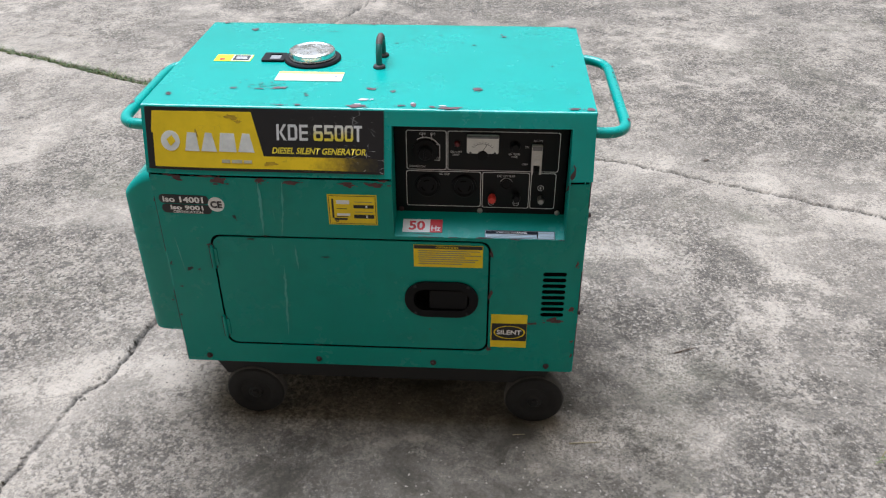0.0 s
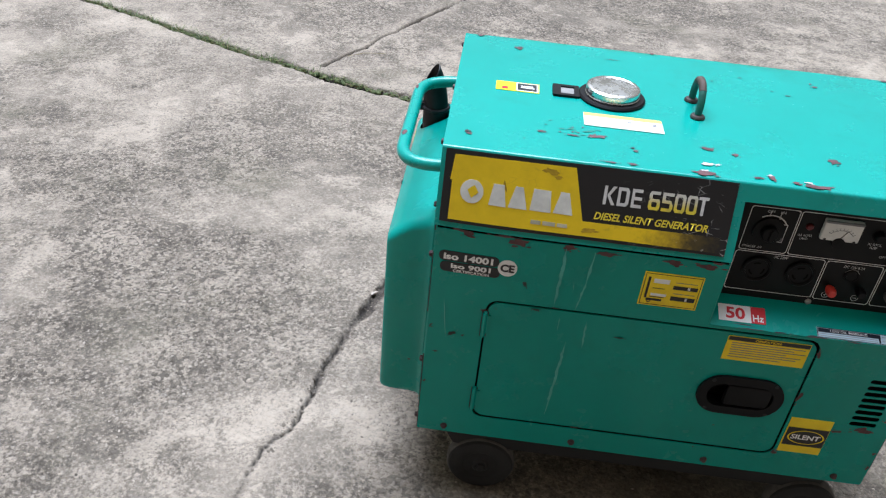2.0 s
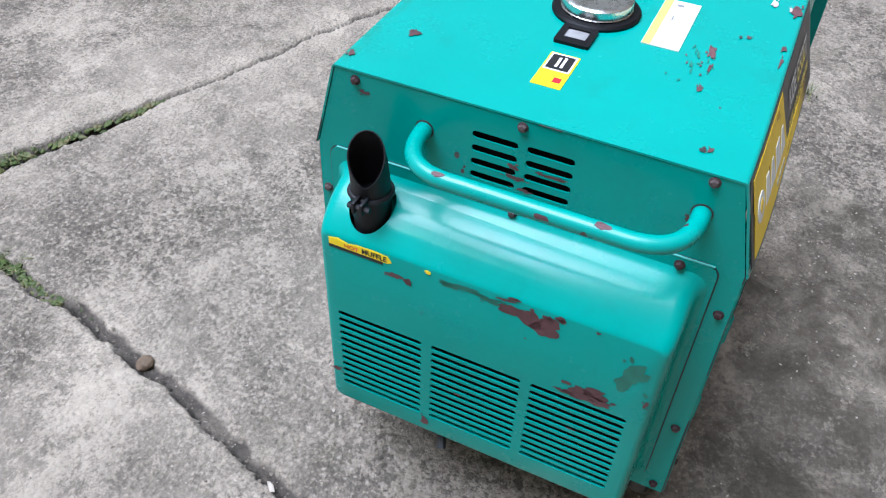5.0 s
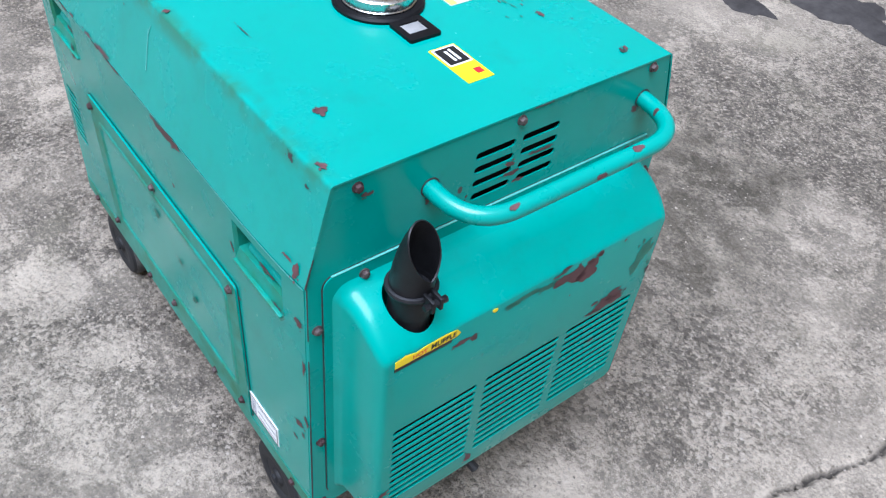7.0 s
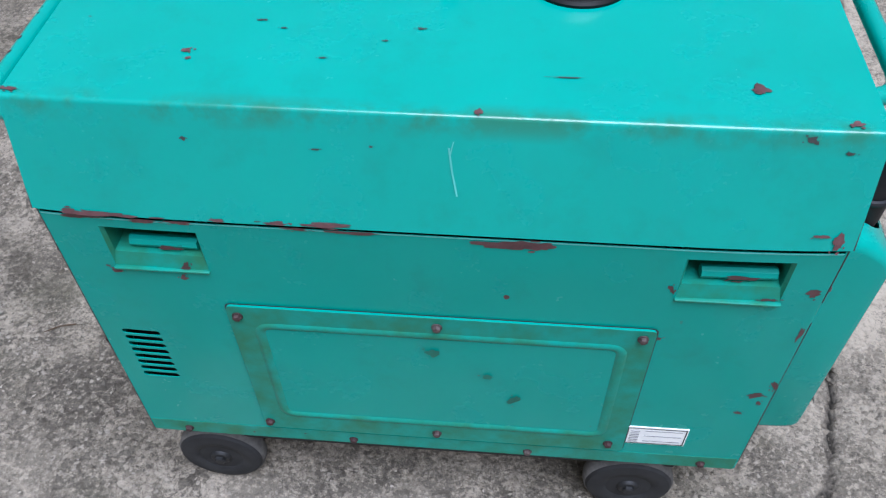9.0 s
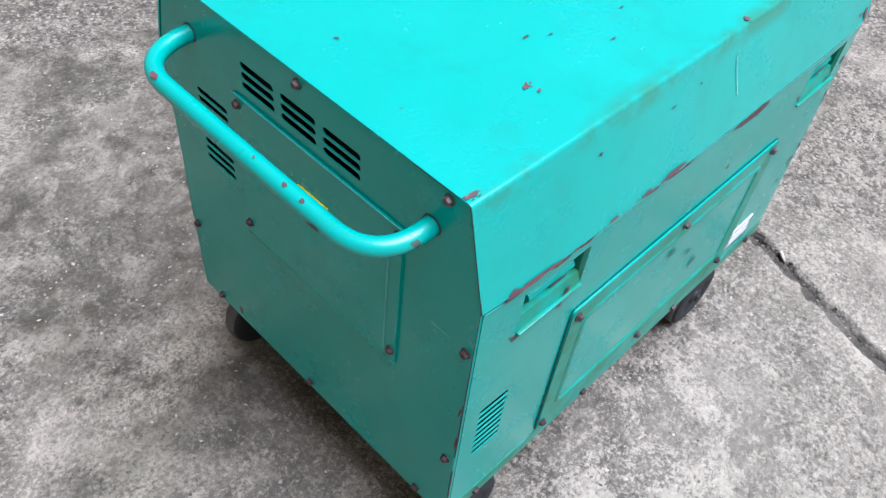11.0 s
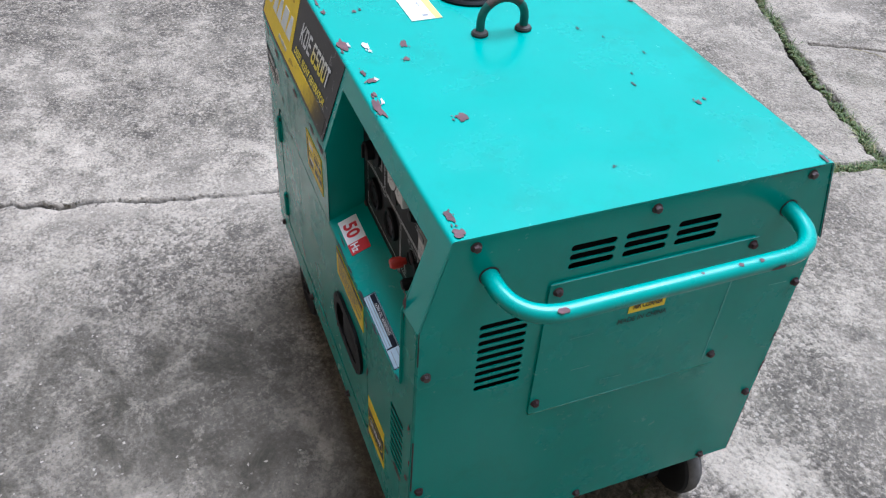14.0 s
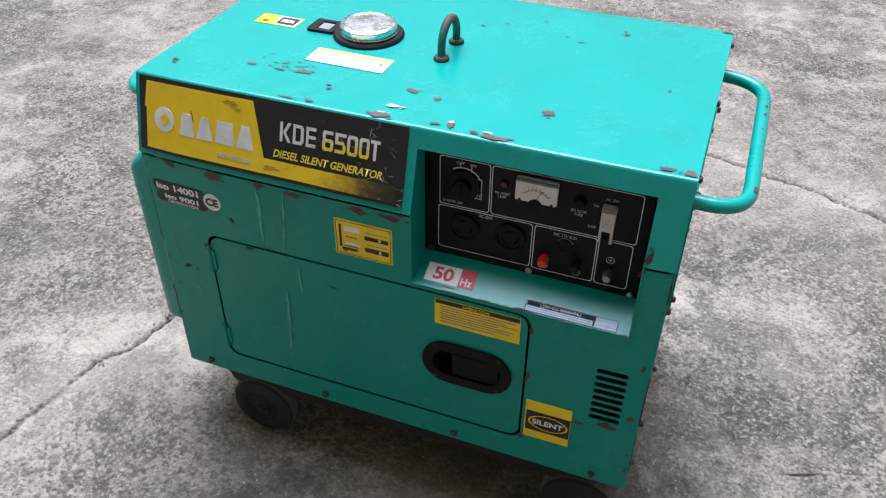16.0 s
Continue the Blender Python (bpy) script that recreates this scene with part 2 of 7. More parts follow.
def concrete_material():
    n = Nodes("weathered_concrete", 0.85, 0.0, 0.25)
    soil, fill, lime, mould_shade, pale = [n.t.nodes.new("ShaderNodeAttribute") for _ in range(5)]
    for node, label in zip((soil, fill, lime, mould_shade, pale), ("soil", "fill", "lime", "mould_shade", "pale")):
        node.attribute_name = label

    def shifted(dx, dy):
        m = n.put("ShaderNodeMapping")
        m.inputs["Location"].default_value = (dx, dy, 0.0)
        n.link(n.co, m.inputs["Vector"])
        return m.outputs[0]

    def stone(g):
        return (g * 1.105, g * 0.945, g * 0.745)

    # worn zones with open grain between zones where the smooth skin is left
    zone = n.ramp(n.noise(2.0, 8.0, 0.64, shifted(0.4, 9.1), 0.6), (0.40, 0.0), (0.54, 1.0))
    zone = n.math("MULTIPLY", zone, n.math("SUBTRACT", 1.0, n.math("MULTIPLY", lime.outputs["Fac"], 0.50)))
    zone = n.math("MULTIPLY", zone, n.math("SUBTRACT", 1.0, n.math("MULTIPLY", mould_shade.outputs["Fac"], 0.45)))
    amount = n.math("ADD", n.math("MULTIPLY", zone, 0.60), 0.40)
    broad = n.noise(1.1, 7.0, 0.62, warp=0.8)
    base = n.mix(n.ramp(broad, (0.40, 0.0), (0.60, 1.0)), stone(0.138), stone(0.236))
    skin = n.noise(3.4, 12.0, 0.68, shifted(3.1, 1.7), 0.4)
    base = n.mix(n.ramp(skin, (0.40, 0.75), (0.53, 0.0)), base, stone(0.095))
    crust = n.noise(5.2, 6.0, 0.66, shifted(-2.3, 5.2), 0.6)
    flecks = n.math("ADD", n.math("MULTIPLY", crust, 0.66), n.math("MULTIPLY", n.noise(75.0, 4.0, 0.7), 0.34))
    base = n.mix(n.ramp(flecks, (0.525, 0.0), (0.575, 0.6)), base, stone(0.375))
    film = n.noise(21.0, 8.0, 0.72, shifted(7.7, 0.4), 0.3)
    base = n.mix(n.math("MULTIPLY", n.ramp(film, (0.36, 0.8), (0.48, 0.0)), amount), base, stone(0.085))
    base = n.mix(n.math("MULTIPLY", n.ramp(film, (0.535, 0.0), (0.600, 0.6)), amount), base, stone(0.36))
    # islands of the pale cement skin with crisp ragged shores
    island = n.math("ADD", n.math("MULTIPLY", n.noise(6.0, 14.0, 0.70, shifted(11.3, -4.2), 0.5), 0.62), n.math("MULTIPLY", n.noise(140.0, 5.0, 0.8), 0.38))
    gate = n.ramp(n.noise(1.3, 4.0, 0.55, shifted(5.0, 5.6)), (0.40, 0.0), (0.56, 1.0))
    base = n.mix(n.math("MULTIPLY", n.ramp(island, (0.505, 0.0), (0.530, 0.72)), gate), base, stone(0.37))
    # fine grit: dark pits and light sand
    grit = n.noise(125.0, 5.0, 0.75)
    base = n.mix(n.math("MULTIPLY", n.ramp(grit, (0.38, 0.85), (0.46, 0.0)), amount), base, stone(0.050))
    base = n.mix(n.math("MULTIPLY", n.ramp(grit, (0.54, 0.0), (0.61, 0.85)), amount), base, stone(0.40))
    # exposed pebbles, each with a tone of its own
    bent = n.put("ShaderNodeTexNoise", Scale=170.0, Detail=2.0)
    n.link(n.co, bent.inputs["Vector"])
    push = n.put("ShaderNodeVectorMath")
    push.operation = "MULTIPLY_ADD"
    push.inputs[1].default_value = (0.009, 0.009, 0.0)
    n.link(bent.outputs["Color"], push.inputs[0]).link(n.co, push.inputs[2])
    grain = n.cells(104.0, "F1", push.outputs[0])
    tone = n.put("ShaderNodeSeparateColor")
    n.link(grain.outputs["Color"], tone.inputs[0])
    core = n.ramp(grain.outputs["Distance"], (0.30, 1.0), (0.44, 0.0))
    base = n.mix(n.math("MULTIPLY", n.ramp(tone.outputs[1], (0.14, 0.74), (0.42, 0.0)), zone), base, stone(0.068))
    bright = n.math("MULTIPLY", n.math("MULTIPLY", n.ramp(tone.outputs[0], (0.74, 0.0), (0.93, 0.7)), core), zone)
    bright = n.math("MULTIPLY", bright, n.math("SUBTRACT", 1.0, n.math("MULTIPLY", mould_shade.outputs["Fac"], 0.8)))
    base = n.mix(bright, base, (0.48, 0.42, 0.345))
    # olive algae here and there, pale laitance beside the joints and in old patches
    algae = n.ramp(n.noise(2.3, 8.0, 0.66), (0.55, 0.0), (0.70, 0.45))
    base = n.mix(algae, base, (0.112, 0.106, 0.068))
    speck = n.ramp(n.noise(150.0, 5.0, 0.8), (0.42, 0.15), (0.55, 1.0))
    limed = n.math("MULTIPLY", lime.outputs["Fac"], n.ramp(n.noise(5.0, 10.0, 0.7), (0.36, 0.0), (0.54, 0.9)))
    base = n.mix(n.math("MULTIPLY", limed, speck), base, stone(0.37))
    # black mould in ragged blotches, with shade round the generator painted in, and scraps of clean cement left between
    # them
    mould = n.noise(9.0, 12.0, 0.70, shifted(-6.3, 2.9), 0.5)
    base = n.mix(n.math("MULTIPLY", mould_shade.outputs["Fac"], n.ramp(mould, (0.40, 1.0), (0.60, 0.42))), base, (0.050, 0.043, 0.030))
    scraps = n.math("MULTIPLY", n.ramp(n.noise(13.0, 12.0, 0.70, shifted(4.4, -1.3), 0.4), (0.555, 0.0), (0.605, 0.50)), mould_shade.outputs["Fac"])
    base = n.mix(n.math("MULTIPLY", scraps, speck), base, stone(0.34))
    chalk = n.math("MULTIPLY", pale.outputs["Fac"], n.ramp(n.noise(15.0, 12.0, 0.72, shifted(2.2, 8.8)), (0.42, 0.0), (0.56, 0.85)))
    base = n.mix(n.math("MULTIPLY", chalk, speck), base, stone(0.40))
    # sediment in the open joints, dark soil in the cracks
    silt = n.ramp(n.noise(60.0, 8.0, 0.72), (0.36, (0.032, 0.027, 0.022)), (0.64, (0.088, 0.073, 0.059)))
    base = n.mix(fill.outputs["Fac"], base, silt)
    base = n.mix(soil.outputs["Fac"], base, stone(0.030))
    n.set("Base Color", base)
    first = n.bump(n.math("MULTIPLY", n.math("ADD", film, n.math("MULTIPLY", crust, 0.5)), amount), 0.7, 0.010)
    fine = n.math("ADD", n.math("MULTIPLY", grain.outputs["Distance"], -1.0), n.math("MULTIPLY", grit, 1.3))
    n.bump(n.math("MULTIPLY", fine, amount), 1.0, 0.0056, first)
    return n.mat


def pebble_material():
    n = Nodes("aggregate_grains", 0.75, 0.0, 0.3)
    n.set("Base Color", n.ramp(n.island(), (0.0, (0.080, 0.068, 0.055)), (0.35, (0.200, 0.170, 0.138)), (0.72, (0.270, 0.235, 0.190)), (1.0, (0.410, 0.355, 0.290))))
    return n.mat


def leaf_material(name, *stops):
    n = Nodes(name, 0.6, 0.0, 0.3)
    n.set("Base Color", n.ramp(n.island(), *stops))
    return n.mat


CHROME, BOLT_STEEL, CONCRETE, PEBBLE = chrome_material(), bolt_material(), concrete_material(), pebble_material()
GRASS = leaf_material("joint_grass", (0.0, (0.030, 0.055, 0.014)), (0.5, (0.072, 0.118, 0.028)), (0.8, (0.140, 0.170, 0.055)), (1.0, (0.30, 0.25, 0.13)))
MOSS = leaf_material("joint_moss", (0.0, (0.03, 0.045, 0.014)), (0.6, (0.07, 0.095, 0.026)), (1.0, (0.12, 0.10, 0.045)))
STRAW = plain_material("dry_straw", (0.33, 0.27, 0.15), 0.7, 0.0, 0.3, 200.0)
STONE = plain_material("joint_rubble", (0.16, 0.135, 0.105), 0.85, 0.0, 0.45, 60.0, 0.3, 0.002)
BROWN_STONE = plain_material("brown_stone", (0.15, 0.105, 0.07), 0.8, 0.0, 0.4, 70.0, 0.3, 0.002)
SOIL = plain_material("dark_soil", (0.055, 0.05, 0.047), 0.95, 0.0, 0.5, 30.0, 0.2, 0.004)
FALLEN = plain_material("fallen_leaf", (0.09, 0.055, 0.03), 0.7, 0.0, 0.4, 90.0)
BLOCKER_BROWN = plain_material("blocker_brown", (0.29, 0.23, 0.165), 0.9, 0.0, 0.25, 6.0, 0.2, 0.004)

# ---------------------------------------------------------------- mesh helpers


def finish(name, bm, material, smooth=35.0):
    bmesh.ops.recalc_face_normals(bm, faces=bm.faces)
    me = bpy.data.meshes.new(name)
    bm.to_mesh(me)
    bm.free()
    me.materials.append(material)
    if smooth:
        me.shade_smooth()
        me.set_sharp_from_angle(angle=radians(smooth))
    return me


def part(name, bm, material, parent, label="", smooth=35.0):
    """Links a bmesh (or a ready mesh) as one mesh object under a thing or a part."""
    me = bm if isinstance(bm, bpy.types.Mesh) else finish(name, bm, material, smooth)
    ob = new(name, me)
    ob.parent = parent
    if label:
        tagged(ob, label)
    return ob


def thing(name, label, category, group="", kind=""):
    return tagged(new(name), label, category, group, kind)


def box(bm, x0, x1, y0, y1, z0, z1, bevel=0.0, segments=2):
    m = Matrix.LocRotScale(((x0 + x1) / 2, (y0 + y1) / 2, (z0 + z1) / 2), None, (x1 - x0, y1 - y0, z1 - z0))
    made = bmesh.ops.create_cube(bm, size=1, matrix=m)
    if bevel:
        edges = {e for v in made["verts"] for e in v.link_edges}
        bmesh.ops.bevel(bm, geom=list(edges), offset=bevel, segments=segments, profile=0.5, affect="EDGES")
    return bm


def rounded(u0, u1, v0, v1, r, steps=5):
    """A rounded rectangle as a loop of points in the plane."""
    r = min(r, (u1 - u0) / 2 - 1e-5, (v1 - v0) / 2 - 1e-5)
    out = []
    for cu, cv, a0 in ((u1 - r, v1 - r, 0), (u0 + r, v1 - r, 90), (u0 + r, v0 + r, 180), (u1 - r, v0 + r, 270)):
        for k in range(steps + 1):
            a = radians(a0 + 90 * k / steps)
            out.append((cu + r * math.cos(a), cv + r * math.sin(a)))
    return out


def circle(u, v, r, steps=20, squash=1.0):
    return [(u + r * math.cos(2 * math.pi * k / steps), v + r * squash * math.sin(2 * math.pi * k / steps)) for k in range(steps)]


def plate(bm, outer, holes, place, thick):
    """A flat sheet with real holes. place(u, v, d): the point at (u, v), d metres behind the face."""
    front_loops, edges = [], []
    for loop in [outer, *holes]:
        vs = [bm.verts.new(place(u, v, 0.0)) for u, v in loop]
        front_loops.append(vs)
        edges += [bm.edges.new((vs[k], vs[(k + 1) % len(vs)])) for k in range(len(vs))]
    faces = [g for g in bmesh.ops.triangle_fill(bm, edges=edges, use_beauty=True, use_dissolve=False)["geom"] if isinstance(g, bmesh.types.BMFace)]
    twin = {}
    for loop, vs in zip([outer, *holes], front_loops):
        for (u, v), a in zip(loop, vs):
            twin[a] = bm.verts.new(place(u, v, thick))
    for f in faces:
        bm.faces.new([twin[v] for v in reversed(f.verts)])
    for vs in front_loops:
        for k, a in enumerate(vs):
            b = vs[(k + 1) % len(vs)]
            bm.faces.new((a, b, twin[b], twin[a]))
    return bm


def bow(x, z=0.40):
    """How far the long sheets draw in towards the ends: most at the fold, hardly at the top and the foot."""
    return inset(z) * min(1.0, abs(x) / END_X) ** 6


def inset(z):
    if z >= FOLD_Z:
        return 0.0062 * max(0.3, min(1.0, (TOP_Z - z) / (TOP_Z - FOLD_Z)))
    return 0.0008 + 0.0054 * max(0.0, (z - BOTTOM_Z) / (FOLD_Z - BOTTOM_Z))


def drape(bm):
    """Cuts a flat part of the long sheets near the ends and draws it in with them."""
    for x in (0.25, 0.29, 0.32, 0.34, 0.355, 0.368):
        for sx in (-1, 1):
            bmesh.ops.bisect_plane(bm, geom=bm.verts[:] + bm.edges[:] + bm.faces[:], plane_co=(sx * x, 0, 0), plane_no=(1, 0, 0))
    for v in bm.verts:
        if abs(v.co.y) > 0.19:
            v.co.y -= math.copysign(bow(v.co.x, v.co.z), v.co.y)
    return bm


def flat_front(u, v, d):
    return (u, FRONT_Y + d, v)


def flat_back(u, v, d):
    return (u, BACK_Y - d, v)


def on_front(u, v, d):
    return (u, FRONT_Y + d + bow(u, v), v)


def on_back(u, v, d):
    return (u, BACK_Y - d - bow(u, v), v)


def on_right(u, v, d):
    return (END_X - d, u, v)


def on_left(u, v, d):
    return (-END_X + d, u, v)


def on_top(u, v, d):
    return (u, v, TOP_Z - d)


def on_slope(u, v, d):
    """The sloping upper front: v is the height; d goes inwards."""
    x, y, z = flat_slope(u, v, d)
    return (x, y + bow(u, v), z)


def flat_slope(u, v, d):
    y = FRONT_TOP_Y + (TOP_Z - v) * (FRONT_Y - FRONT_TOP_Y) / (TOP_Z - FOLD_Z)
    return (u, y + d * SLOPE_N[1], v + d * SLOPE_N[2])


def on_muffler(u, v, d):
    return (MUFF_X + d, u, v)


def on_panel(u, v, d):
    return (u, PANEL_Y + d, v)


def on_sill(u, v, d):
    """The sloping sill under the control panel: v is the way out from the panel."""
    return (u, SILL_IN[0] + v * SILL_DIR[0] + d * 0.39, SILL_IN[1] + v * SILL_DIR[1] - d * 0.92)


def tube(bm, path, radius, sides=12, caps=True):
    path = [Vector(p) for p in path]
    rings, up = [], None
    for k, p in enumerate(path):
        ahead = (path[min(k + 1, len(path) - 1)] - path[max(k - 1, 0)]).normalized()
        if up is None:
            up = ahead.orthogonal().normalized()
        up = (up - up.dot(ahead) * ahead).normalized()
        side = ahead.cross(up)
        r = radius(k / (len(path) - 1)) if callable(radius) else radius
        rings.append([bm.verts.new(p + r * (math.cos(a) * up + math.sin(a) * side)) for a in (2 * math.pi * s / sides for s in range(sides))])
    for a, b in zip(rings, rings[1:]):
        for s in range(sides):
            bm.faces.new((a[s], a[(s + 1) % sides], b[(s + 1) % sides], b[s]))
    if caps:
        bm.faces.new(rings[0])
        bm.faces.new(rings[-1][::-1])
    return bm


def bend(corners, radius, steps=8):
    """A path through corners with rounded bends."""
    pts = [Vector(c) for c in corners]
    out = [pts[0]]
    for a, b, c in zip(pts, pts[1:], pts[2:]):
        p, q = b + (a - b).normalized() * radius, b + (c - b).normalized() * radius
        out += [(1 - s) ** 2 * p + 2 * s * (1 - s) * b + s * s * q for s in (k / steps for k in range(steps + 1))]
    return out + [pts[-1]]


def lathe(bm, profile, m=Matrix(), sides=32, flutes=0, depth=0.0, fluted=()):
    """Turns (radius, height) round the z axis of m. Rows named in fluted get shallow flutes."""
    rings = []
    for k, (r, z) in enumerate(profile):
        ring = []
        for s in range(sides):
            a = 2 * math.pi * s / sides
            rr = r - (depth * (0.5 - 0.5 * math.cos(a * flutes)) if k in fluted else 0.0)
            ring.append(bm.verts.new(m @ Vector((rr * math.cos(a), rr * math.sin(a), z))))
        rings.append(ring)
    for a, b in zip(rings, rings[1:]):
        for s in range(sides):
            bm.faces.new((a[s], a[(s + 1) % sides], b[(s + 1) % sides], b[s]))
    for ring in (rings[0][::-1], rings[-1]):
        bm.faces.new(ring)
    return bm


def blob_loop(u, v, ru, rv, rng, points=14, rough=0.35):
    """An uneven closed outline, lobed and a little ragged."""
    waves = [(k, rng.uniform(0.4, 1.0) * rough * 0.62 / k ** 0.55, rng.uniform(0, 6.28)) for k in (1, 2, 3, 4, 6, 9)]
    lean, out = rng.uniform(-0.45, 0.45), []
    for i in range(points):
        a = 2 * math.pi * i / points
        r = max(0.3, 1.0 + sum(h * math.cos(k * a + p) for k, h, p in waves) + rng.uniform(-0.09, 0.09))
        out.append((u + r * ru * math.cos(a) + lean * r * rv * math.sin(a), v + r * rv * math.sin(a)))
    return out


def flat(bm, loop, place, lift):
    """A thin raised film with the outline loop."""
    top = [bm.verts.new(place(u, v, -lift)) for u, v in loop]
    low = [bm.verts.new(place(u, v, 0.0002)) for u, v in loop]
    bm.faces.new(top)
    for k in range(len(loop)):
        j = (k + 1) % len(loop)
        bm.faces.new((top[k], low[k], low[j], top[j]))
    return bm


def quad(u0, u1, v0, v1):
    return [(u0, v0), (u1, v0), (u1, v1), (u0, v1)]


def lettering(text, u0, u1, v0, v1, place, lift, material, parent, name="lettering", shear=0.0, bold=0.0, flip=(1, 1), turn=False):
    """Words from the built-in font, fitted to the box u0..u1, v0..v1 of a face."""
    cu = bpy.data.curves.new(name, "FONT")
    cu.body, cu.shear, cu.offset, cu.resolution_u = text, shear, bold, 3
    temp = new("temporary", cu)
    me = bpy.data.meshes.new_from_object(temp.evaluated_get(bpy.context.evaluated_depsgraph_get()))
    bpy.data.objects.remove(temp)
    bpy.data.curves.remove(cu)
    co = np.empty(len(me.vertices) * 3)
    me.vertices.foreach_get("co", co)
    co = co.reshape(-1, 3)
    lo, hi = co.min(0), co.max(0)
    for v, c in zip(me.vertices, co):
        s, t = (c[0] - lo[0]) / (hi[0] - lo[0]), (c[1] - lo[1]) / (hi[1] - lo[1])
        if turn:
            s, t = t, 1 - s
        s, t = (s if flip[0] > 0 else 1 - s), (t if flip[1] > 0 else 1 - t)
        v.co = place(u0 + s * (u1 - u0), v0 + t * (v1 - v0), -lift)
    me.materials.clear()
    me.materials.append(material)
    return part(name, me, material, parent)


def bars(rows, place, lift, material, parent, name="print_bar"):
    """Thin printed bars: each row is u0, u1, v0, v1."""
    for u0, u1, v0, v1 in rows:
        part(name, flat(bmesh.new(), quad(u0, u1, v0, v1), place, lift), material, parent, smooth=0)


def ring(bm, u, v, r_out, r_in, place, lift, steps=24, a0=0.0, a1=360.0):
    pts = [radians(a0 + (a1 - a0) * k / steps) for k in range(steps + 1)]
    loops = [[bm.verts.new(place(u + r * math.cos(a), v + r * math.sin(a), -lift)) for a in pts] for r in (r_in, r_out)]
    for k in range(steps):
        bm.faces.new((loops[0][k], loops[0][k + 1], loops[1][k + 1], loops[1][k]))
    return bm


def outline(bm, loop, width, place, lift):
    """A printed line along a closed loop of points."""
    n = len(loop)
    cu, cv = sum(p[0] for p in loop) / n, sum(p[1] for p in loop) / n
    su, sv = max(abs(p[0] - cu) for p in loop), max(abs(p[1] - cv) for p in loop)
    a = [bm.verts.new(place(u, v, -lift)) for u, v in loop]
    b = [bm.verts.new(place(cu + (u - cu) * (1 - width / su), cv + (v - cv) * (1 - width / sv), -lift)) for u, v in loop]
    for k in range(n):
        bm.faces.new((a[k], a[(k + 1) % n], b[(k + 1) % n], b[k]))
    return bm


# ---------------------------------------------------------------- the ground
JOINT_GRASSY = [(-9.043, 5.178), (-4.243, 3.028), (-1.983, 1.978), (-1.637, 1.815), (-1.328, 1.67), (-1.043, 1.555), (-0.778, 1.455), (-0.455, 1.351), (-0.115, 1.271),
                (0.121, 1.168), (0.375, 1.057), (0.603, 0.984), (0.773, 0.917), (0.939, 0.844), (1.359, 0.634), (2.589, 0.044), (5.989, -1.506)]
JOINT_CROSS = [(-0.316, 1.317), (-0.356, 1.06), (-0.394, 0.807), (-0.434, 0.634), (-0.470, 0.506), (-0.509, 0.355), (-0.550, 0.203), (-0.599, 0.031), (-0.632, -0.118),
               (-0.676, -0.249), (-0.696, -0.369), (-0.731, -0.521), (-0.768, -0.704), (-0.84, -0.93), (-0.883, -1.184), (-1.033, -2.214), (-1.533, -5.514)]
CRACK_FAR = [(-0.941, 1.595), (-0.85, 1.781), (-0.739, 2.021), (-0.617, 2.278), (-0.529, 2.431), (-0.419, 2.76), (-0.219, 3.36), (0.281, 4.66)]
CHALKY = [(0.50, -0.27, 0.11), (-0.26, 0.40, 0.10), (0.07, 0.78, 0.09), (-0.48, 0.72, 0.12), (0.39, -0.28, 0.09), (0.09, -1.07, 0.08), (1.08, 2.29, 0.35), (0.70, 1.32, 0.2), (-1.52, 1.30, 0.3), (-1.96, 2.2, 0.45),
          (1.82, 2.3, 0.3), (1.95, 2.05, 0.3), (-1.05, -0.68, 0.3), (0.62, -0.02, 0.12), (0.62, -0.30, 0.10), (-0.30, 1.75, 0.3), (-1.4, -0.5, 0.3)]
FINE = 0.0055
KNOTS = {}


def lattice(seed, x, y, size):
    """Smooth random heights between -1 and 1, one knot every size metres."""
    if seed not in KNOTS:
        KNOTS[seed] = np.random.RandomState(seed).rand(128, 128) * 2 - 1
    g = KNOTS[seed]
    u, v = x / size + 1000.3, y / size + 1000.7
    i, j = np.floor(u).astype(int), np.floor(v).astype(int)
    fu, fv = u - i, v - j
    fu, fv = fu * fu * (3 - 2 * fu), fv * fv * (3 - 2 * fv)
    a, b, c, d = g[i % 128, j % 128], g[(i + 1) % 128, j % 128], g[i % 128, (j + 1) % 128], g[(i + 1) % 128, (j + 1) % 128]
    return (a * (1 - fu) + b * fu) * (1 - fv) + (c * (1 - fu) + d * fu) * fv


def distance_to(line, x, y):
    """The distance to a line of points, and the side (positive to the left of it)."""
    best, side = np.full(x.shape, 1e9), np.zeros(x.shape)
    for (ax, ay), (bx, by) in zip(line, line[1:]):
        dx, dy = bx - ax, by - ay
        t = np.clip(((x - ax) * dx + (y - ay) * dy) / (dx * dx + dy * dy), 0, 1)
        d = np.hypot(x - ax - t * dx, y - ay - t * dy)
        near = d < best
        best[near] = d[near]
        side[near] = np.sign(dx * (y - ay) - dy * (x - ax))[near]
    return best, side


